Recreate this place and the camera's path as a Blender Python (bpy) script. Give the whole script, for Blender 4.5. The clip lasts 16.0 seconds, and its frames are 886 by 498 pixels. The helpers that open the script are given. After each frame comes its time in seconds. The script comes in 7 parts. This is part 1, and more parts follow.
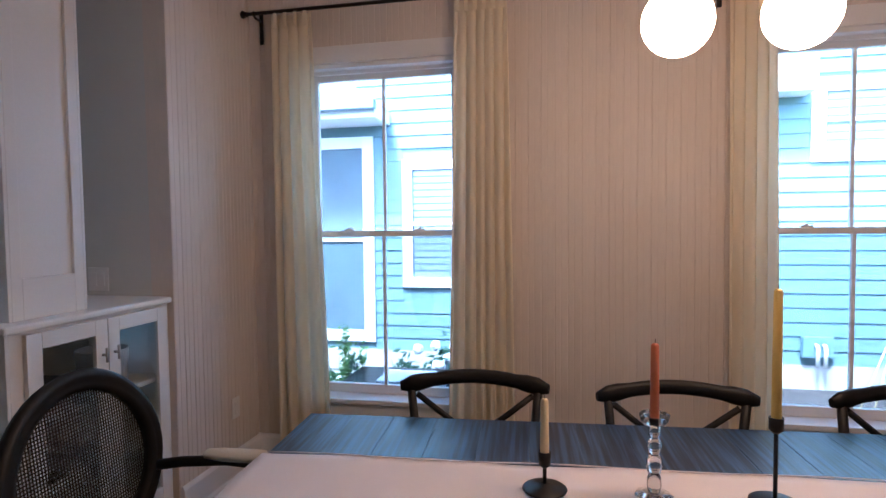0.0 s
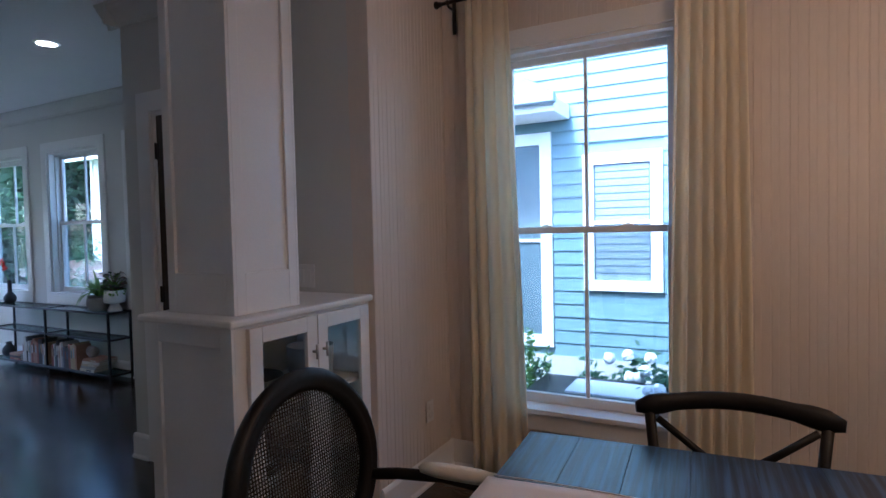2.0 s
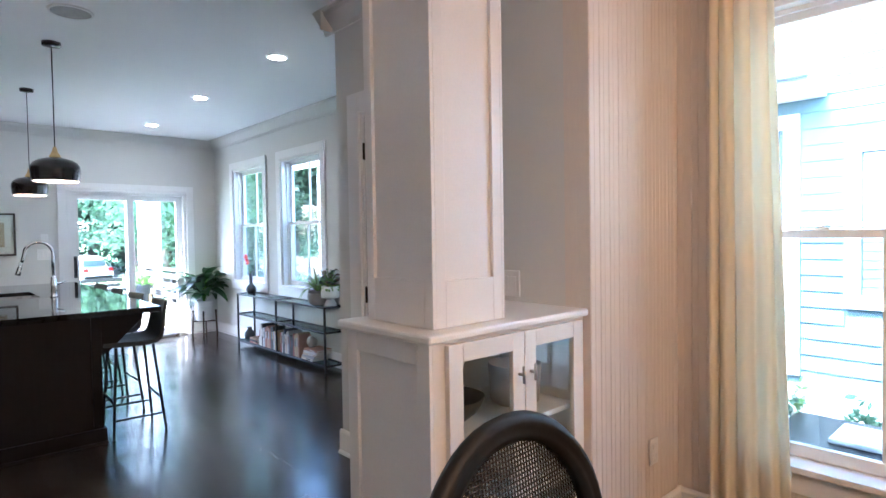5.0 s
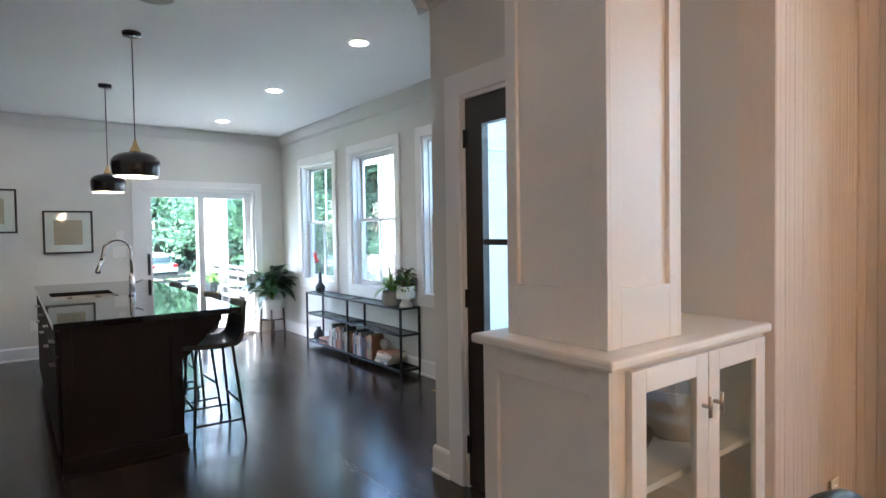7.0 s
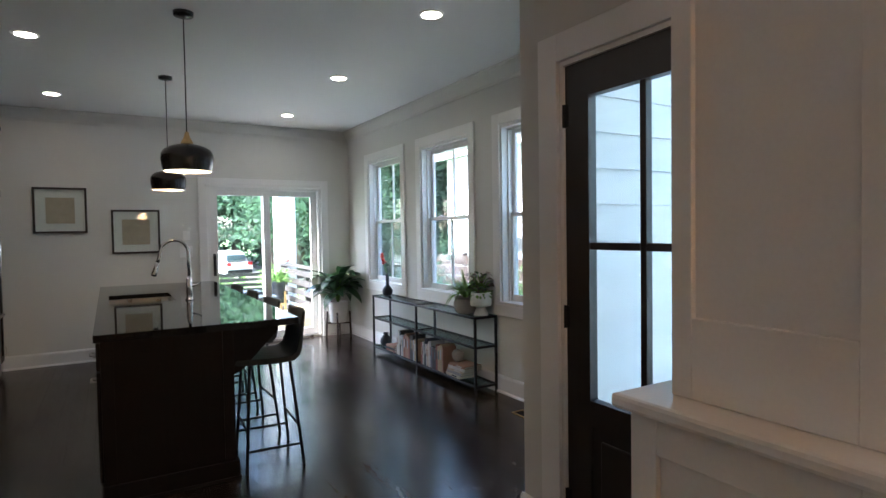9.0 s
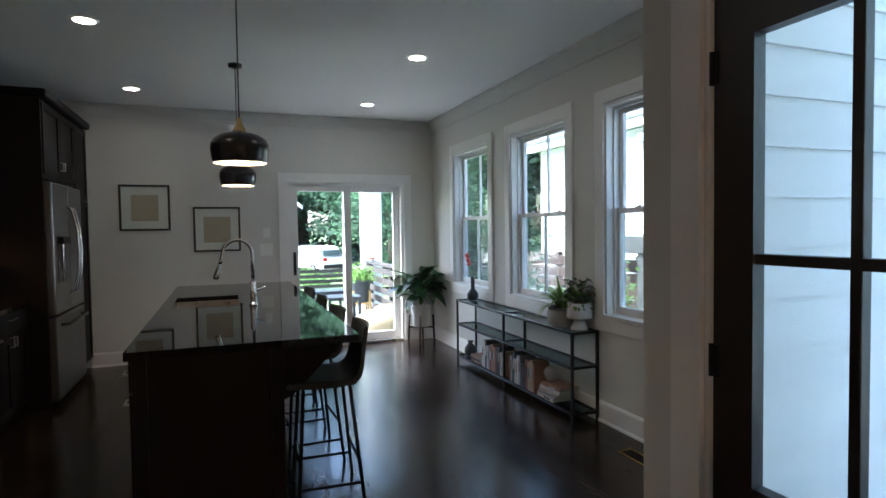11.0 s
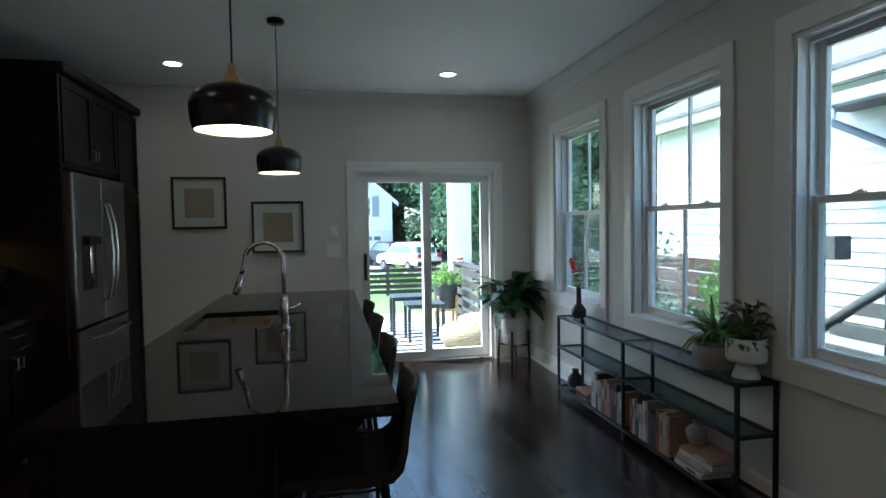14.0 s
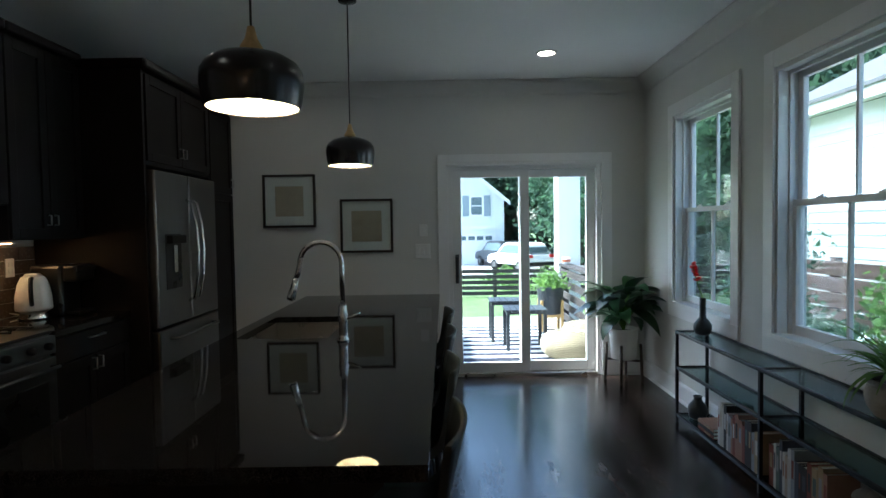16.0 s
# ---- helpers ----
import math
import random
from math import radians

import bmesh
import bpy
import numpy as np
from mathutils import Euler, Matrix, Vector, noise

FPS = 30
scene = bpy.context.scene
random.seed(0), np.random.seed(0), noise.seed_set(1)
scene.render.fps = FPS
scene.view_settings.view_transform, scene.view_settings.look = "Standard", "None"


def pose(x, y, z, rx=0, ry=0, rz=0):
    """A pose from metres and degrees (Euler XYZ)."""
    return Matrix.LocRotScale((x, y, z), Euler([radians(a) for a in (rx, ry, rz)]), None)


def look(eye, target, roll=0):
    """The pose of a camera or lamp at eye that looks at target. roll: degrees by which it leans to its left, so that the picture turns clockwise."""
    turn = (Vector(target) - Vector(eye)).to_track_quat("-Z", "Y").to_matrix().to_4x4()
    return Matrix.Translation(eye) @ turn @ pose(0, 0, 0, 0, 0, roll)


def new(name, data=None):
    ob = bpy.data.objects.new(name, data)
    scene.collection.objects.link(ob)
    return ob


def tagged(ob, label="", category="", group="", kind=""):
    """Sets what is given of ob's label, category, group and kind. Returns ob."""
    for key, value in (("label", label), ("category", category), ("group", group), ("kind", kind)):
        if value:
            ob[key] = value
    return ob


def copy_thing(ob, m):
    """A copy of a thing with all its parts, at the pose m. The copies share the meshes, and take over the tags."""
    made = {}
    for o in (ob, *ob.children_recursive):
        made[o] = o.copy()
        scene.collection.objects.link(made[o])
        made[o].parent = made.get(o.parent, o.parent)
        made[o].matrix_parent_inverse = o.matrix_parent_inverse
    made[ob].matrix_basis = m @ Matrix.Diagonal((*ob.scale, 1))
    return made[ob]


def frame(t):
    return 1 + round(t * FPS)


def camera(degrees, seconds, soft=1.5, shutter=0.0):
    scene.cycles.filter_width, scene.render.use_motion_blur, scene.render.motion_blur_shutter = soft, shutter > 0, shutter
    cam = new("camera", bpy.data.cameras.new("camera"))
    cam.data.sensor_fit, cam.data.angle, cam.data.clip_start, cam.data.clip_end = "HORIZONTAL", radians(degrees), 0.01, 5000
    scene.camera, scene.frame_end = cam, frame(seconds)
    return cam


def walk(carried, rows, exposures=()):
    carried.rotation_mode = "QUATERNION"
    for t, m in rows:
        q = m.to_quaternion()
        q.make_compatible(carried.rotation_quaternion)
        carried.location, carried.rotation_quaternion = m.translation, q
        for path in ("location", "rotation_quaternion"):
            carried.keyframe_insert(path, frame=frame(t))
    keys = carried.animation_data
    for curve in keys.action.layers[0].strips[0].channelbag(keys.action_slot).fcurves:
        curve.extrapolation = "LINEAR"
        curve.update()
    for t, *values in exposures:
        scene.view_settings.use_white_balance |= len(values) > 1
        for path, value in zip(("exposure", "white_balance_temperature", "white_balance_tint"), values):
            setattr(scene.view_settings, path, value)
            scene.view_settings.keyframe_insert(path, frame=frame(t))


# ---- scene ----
cam = camera(76.1, 16.0)
PATH = [
    (0, (1.237, 0.852, 1.449), (0.825, 2.807, 1.357), -0.6),
    (0.5, (1.144, 0.886, 1.441), (0.604, 2.809, 1.353), -0.6),
    (1, (1.069, 0.944, 1.423), (0.382, 2.821, 1.343), -0.9),
    (1.5, (1.02, 0.991, 1.419), (0.193, 2.81, 1.342), -1.0),
    (2, (0.945, 1.044, 1.41), (0.005, 2.807, 1.339), -1.3),
    (2.5, (0.87, 1.125, 1.411), (-0.192, 2.819, 1.348), -1.2),
    (3, (0.812, 1.214, 1.422), (-0.37, 2.826, 1.359), -1.1),
    (3.5, (0.778, 1.276, 1.42), (-0.511, 2.804, 1.362), -1.0),
    (4, (0.775, 1.289, 1.422), (-0.602, 2.739, 1.363), -1.1),
    (4.5, (0.739, 1.31, 1.417), (-0.697, 2.701, 1.36), -1.0),
    (7, (0.188, 1.299, 1.418), (-1.402, 2.511, 1.357), -0.9),
    (7.5, (0.076, 1.35, 1.424), (-1.541, 2.525, 1.362), -0.9),
    (8, (-0.04, 1.427, 1.432), (-1.692, 2.552, 1.369), -0.9),
    (8.5, (-0.151, 1.491, 1.434), (-1.837, 2.565, 1.371), -0.9),
    (9, (-0.345, 1.56, 1.432), (-2.066, 2.577, 1.369), -0.9),
    (11.5, (-1.087, 1.966, 1.474), (-2.97, 2.634, 1.394), -0.9),
    (12, (-1.302, 2.006, 1.485), (-3.198, 2.638, 1.4), -1.0),
    (12.5, (-1.471, 2.081, 1.472), (-3.379, 2.676, 1.389), -0.9),
    (13, (-1.659, 2.211, 1.474), (-3.585, 2.745, 1.392), -0.8),
    (13.5, (-1.818, 2.295, 1.461), (-3.761, 2.762, 1.378), -0.9),
    (14, (-2.028, 2.347, 1.472), (-3.987, 2.741, 1.389), -0.9),
    (14.5, (-2.185, 2.369, 1.479), (-4.158, 2.69, 1.394), -0.9),
    (15, (-2.299, 2.42, 1.476), (-4.282, 2.664, 1.391), -0.9),
    (15.5, (-2.407, 2.519, 1.478), (-4.401, 2.648, 1.395), -0.9),
    (16, (-2.503, 2.595, 1.46), (-4.502, 2.589, 1.382), -0.9),
]
EXPOSURES = [(0, 3.5, 4600, 16), (1.5, 2.7, 4600, 15), (2.5, 3.65, 4750, 15), (3.5, 4.45, 4850, 14), (4.5, 4.85, 5000, 14), (7, 4.62, 5450, 12), (9, 3.8, 5850, 13), (11.5, 3.3, 5600, 9), (13, 3.25, 5450, 3), (14.5, 2.52, 5450, 3), (16, 2.55, 5450, 3)]
walk(cam, [(t, look(eye, target, roll)) for t, eye, target, roll in PATH], EXPOSURES)

# ---- world, sun ----
world = bpy.data.worlds.new("world")
scene.world = world
world.use_nodes = True
sky = world.node_tree.nodes.new("ShaderNodeTexSky")
sky.sky_type, sky.sun_disc = "NISHITA", False
sky.sun_elevation, sky.sun_rotation = radians(52), radians(200)
sky.dust_density, sky.ozone_density = 3.0, 1.0
world.node_tree.nodes["Background"].inputs["Strength"].default_value = 0.15
world.node_tree.links.new(sky.outputs[0], world.node_tree.nodes["Background"].inputs["Color"])
sun = new("sun", bpy.data.lights.new("sun", "SUN"))
sun.data.energy, sun.data.angle, sun.data.color = 2.6, radians(10), (1.0, 0.95, 0.88)
sun.matrix_basis = look((0, 0, 20), (0 + 4, 0 + 11, 0))


# ---- mesh helpers ----
def box(bm, x0, x1, y0, y1, z0, z1, bevel=0.0):
    vs = [bm.verts.new((x, y, z)) for z in (z0, z1) for y in (y0, y1) for x in (x0, x1)]
    fs = [bm.faces.new([vs[i] for i in q]) for q in ((0, 2, 3, 1), (4, 5, 7, 6), (0, 1, 5, 4), (2, 6, 7, 3), (0, 4, 6, 2), (1, 3, 7, 5))]
    if bevel:
        edges = list({e for f in fs for e in f.edges})
        bmesh.ops.bevel(bm, geom=edges, offset=bevel, segments=2, affect="EDGES", profile=0.5)
    return bm


def ring(bm, center, axis, radius, seg, squash=1.0):
    axis = Vector(axis).normalized()
    u = axis.orthogonal().normalized() if abs(axis.z) < 0.99 else Vector((1, 0, 0))
    v = axis.cross(u)
    return [bm.verts.new(Vector(center) + radius * (math.cos(a) * u + squash * math.sin(a) * v)) for a in (2 * math.pi * i / seg for i in range(seg))]


def bridge(bm, a, b):
    n = len(a)
    for i in range(n):
        f = bm.faces.new((a[i], a[(i + 1) % n], b[(i + 1) % n], b[i]))
        f.smooth = True


def cyl(bm, p0, p1, r0, r1=None, seg=12):
    r1 = r0 if r1 is None else r1
    axis = Vector(p1) - Vector(p0)
    a, b = ring(bm, p0, axis, r0, seg), ring(bm, p1, axis, r1, seg)
    bridge(bm, a, b)
    bm.faces.new(list(reversed(a))), bm.faces.new(b)
    return bm


def tube(bm, pts, r, seg=8, radii=None):
    pts = [Vector(p) for p in pts]
    rows = []
    u = None
    for i, p in enumerate(pts):
        t = (pts[min(i + 1, len(pts) - 1)] - pts[max(i - 1, 0)]).normalized()
        u = t.orthogonal().normalized() if u is None else (u - t * u.dot(t)).normalized()
        v = t.cross(u)
        rr = radii[i] if radii else r
        rows.append([bm.verts.new(p + rr * (math.cos(a) * u + math.sin(a) * v)) for a in (2 * math.pi * k / seg for k in range(seg))])
    for a, b in zip(rows, rows[1:]):
        bridge(bm, a, b)
    bm.faces.new(list(reversed(rows[0]))), bm.faces.new(rows[-1])
    return bm


def lathe(bm, profile, seg=32, at=(0, 0, 0), caps=True):
    rows = [ring(bm, (at[0], at[1], at[2] + z), (0, 0, 1), max(r, 0.0004), seg) for r, z in profile]
    for a, b in zip(rows, rows[1:]):
        bridge(bm, a, b)
    if caps:
        bm.faces.new(list(reversed(rows[0]))), bm.faces.new(rows[-1])
    return bm


def arc(cx, cz, r, a0, a1, n):
    return [(cx + r * math.cos(radians(a0 + (a1 - a0) * i / n)), cz + r * math.sin(radians(a0 + (a1 - a0) * i / n))) for i in range(n + 1)]


def mesh(name, bm, material):
    bmesh.ops.recalc_face_normals(bm, faces=bm.faces)
    me = bpy.data.meshes.new(name)
    bm.to_mesh(me)
    bm.free()
    me.materials.append(material)
    return me


def part(name, bm, material, parent=None, label=""):
    ob = new(name, mesh(name, bm, material) if isinstance(bm, bmesh.types.BMesh) else bm)
    ob.parent = parent
    if label:
        ob["label"] = label
    return ob


def thing(name, label, category, m=None, group="", kind=""):
    ob = new(name)
    ob.empty_display_size = 0.1
    if m is not None:
        ob.matrix_basis = m
    return tagged(ob, label, category, group, kind)


def structure(name, bm, material, label, category):
    return tagged(part(name, bm, material), label, category, kind="structure")


B = bmesh.new


# ---- materials ----
def material(name, color, rough=0.5, metal=0.0, vary=0.08, scale=6.0, bump=0.05, grain=60.0, stretch=(1, 1, 1), random=0.0, coat=0.0, emit=None, rough_vary=0.1, second=None, spec=0.5, placed=False):
    m = bpy.data.materials.new(name)
    m.use_nodes = True
    nt = m.node_tree
    n, l = nt.nodes, nt.links
    p = n["Principled BSDF"]
    co = n.new("ShaderNodeTexCoord")
    mp = n.new("ShaderNodeMapping")
    mp.inputs["Scale"].default_value = stretch
    where = n.new("ShaderNodeNewGeometry").outputs["Position"] if placed else co.outputs["Object"]
    l.new(where, mp.inputs["Vector"])
    big, fine = n.new("ShaderNodeTexNoise"), n.new("ShaderNodeTexNoise")
    for tex, s, d in ((big, scale, 3.0), (fine, grain, 5.0)):
        tex.inputs["Scale"].default_value, tex.inputs["Detail"].default_value = s, d
        l.new(mp.outputs[0], tex.inputs["Vector"])
    add = n.new("ShaderNodeMath")
    add.operation = "ADD"
    l.new(big.outputs["Fac"], add.inputs[0])
    l.new(fine.outputs["Fac"], add.inputs[1])
    ramp = n.new("ShaderNodeMapRange")
    ramp.inputs["From Min"].default_value, ramp.inputs["From Max"].default_value = 0.7, 1.3
    ramp.inputs["To Min"].default_value, ramp.inputs["To Max"].default_value = 1 - vary, 1 + vary
    l.new(add.outputs[0], ramp.inputs["Value"])
    value = ramp.outputs[0]
    if random:
        info = n.new("ShaderNodeObjectInfo")
        rr = n.new("ShaderNodeMapRange")
        rr.inputs["To Min"].default_value, rr.inputs["To Max"].default_value = 1 - random, 1 + random
        l.new(info.outputs["Random"], rr.inputs["Value"])
        mul = n.new("ShaderNodeMath")
        mul.operation = "MULTIPLY"
        l.new(value, mul.inputs[0])
        l.new(rr.outputs[0], mul.inputs[1])
        value = mul.outputs[0]
    mix = n.new("ShaderNodeMix")
    mix.data_type, mix.blend_type = "RGBA", "MULTIPLY"
    mix.inputs["Factor"].default_value = 1.0
    mix.inputs["A"].default_value = (*color, 1)
    if second:
        two = n.new("ShaderNodeMix")
        two.data_type = "RGBA"
        two.inputs["A"].default_value, two.inputs["B"].default_value = (*color, 1), (*second, 1)
        sharp = n.new("ShaderNodeMapRange")
        sharp.inputs["From Min"].default_value, sharp.inputs["From Max"].default_value = 0.4, 0.62
        l.new(fine.outputs["Fac"], sharp.inputs["Value"])
        l.new(sharp.outputs[0], two.inputs["Factor"])
        l.new(two.outputs["Result"], mix.inputs["A"])
    l.new(value, mix.inputs["B"])
    l.new(mix.outputs["Result"], p.inputs["Base Color"])
    rv = n.new("ShaderNodeMapRange")
    rv.inputs["To Min"].default_value, rv.inputs["To Max"].default_value = max(rough - rough_vary, 0.02), min(rough + rough_vary, 1)
    l.new(big.outputs["Fac"], rv.inputs["Value"])
    l.new(rv.outputs[0], p.inputs["Roughness"])
    p.inputs["Metallic"].default_value = metal
    p.inputs["Coat Weight"].default_value = coat
    p.inputs["Specular IOR Level"].default_value = spec
    if bump:
        bp = n.new("ShaderNodeBump")
        bp.inputs["Strength"].default_value, bp.inputs["Distance"].default_value = bump, 0.002
        l.new(fine.outputs["Fac"], bp.inputs["Height"])
        l.new(bp.outputs[0], p.inputs["Normal"])
    if emit:
        p.inputs["Emission Color"].default_value, p.inputs["Emission Strength"].default_value = (*emit[0], 1), emit[1]
    return m


def glass_material(name, tint=(1, 1, 1), rough=0.0):
    m = bpy.data.materials.new(name)
    m.use_nodes = True
    n, l = m.node_tree.nodes, m.node_tree.links
    n.remove(n["Principled BSDF"])
    tr, gl, mx, fr = n.new("ShaderNodeBsdfTransparent"), n.new("ShaderNodeBsdfGlossy"), n.new("ShaderNodeMixShader"), n.new("ShaderNodeLayerWeight")
    tr.inputs["Color"].default_value = (*tint, 1)
    gl.inputs["Roughness"].default_value = rough
    fr.inputs["Blend"].default_value = 0.5
    pw, sc = n.new("ShaderNodeMath"), n.new("ShaderNodeMath")
    pw.operation, sc.operation = "POWER", "MULTIPLY_ADD"
    pw.inputs[1].default_value = 4.0
    sc.inputs[1].default_value, sc.inputs[2].default_value = 0.5, 0.03
    l.new(fr.outputs["Facing"], pw.inputs[0])
    l.new(pw.outputs[0], sc.inputs[0])
    l.new(sc.outputs[0], mx.inputs[0])
    l.new(tr.outputs[0], mx.inputs[1])
    l.new(gl.outputs[0], mx.inputs[2])
    l.new(mx.outputs[0], n["Material Output"].inputs["Surface"])
    return m


def cloth_material(name, color, through_color, amount, scale=400.0):
    m = material(name, color, 0.9, vary=0.06, scale=3, bump=0.25, grain=scale)
    n, l = m.node_tree.nodes, m.node_tree.links
    p = n["Principled BSDF"]
    tl, mx = n.new("ShaderNodeBsdfTranslucent"), n.new("ShaderNodeMixShader")
    tl.inputs["Color"].default_value = (*through_color, 1)
    mx.inputs[0].default_value = amount
    l.new(p.outputs[0], mx.inputs[1])
    l.new(tl.outputs[0], mx.inputs[2])
    l.new(mx.outputs[0], n["Material Output"].inputs["Surface"])
    return m


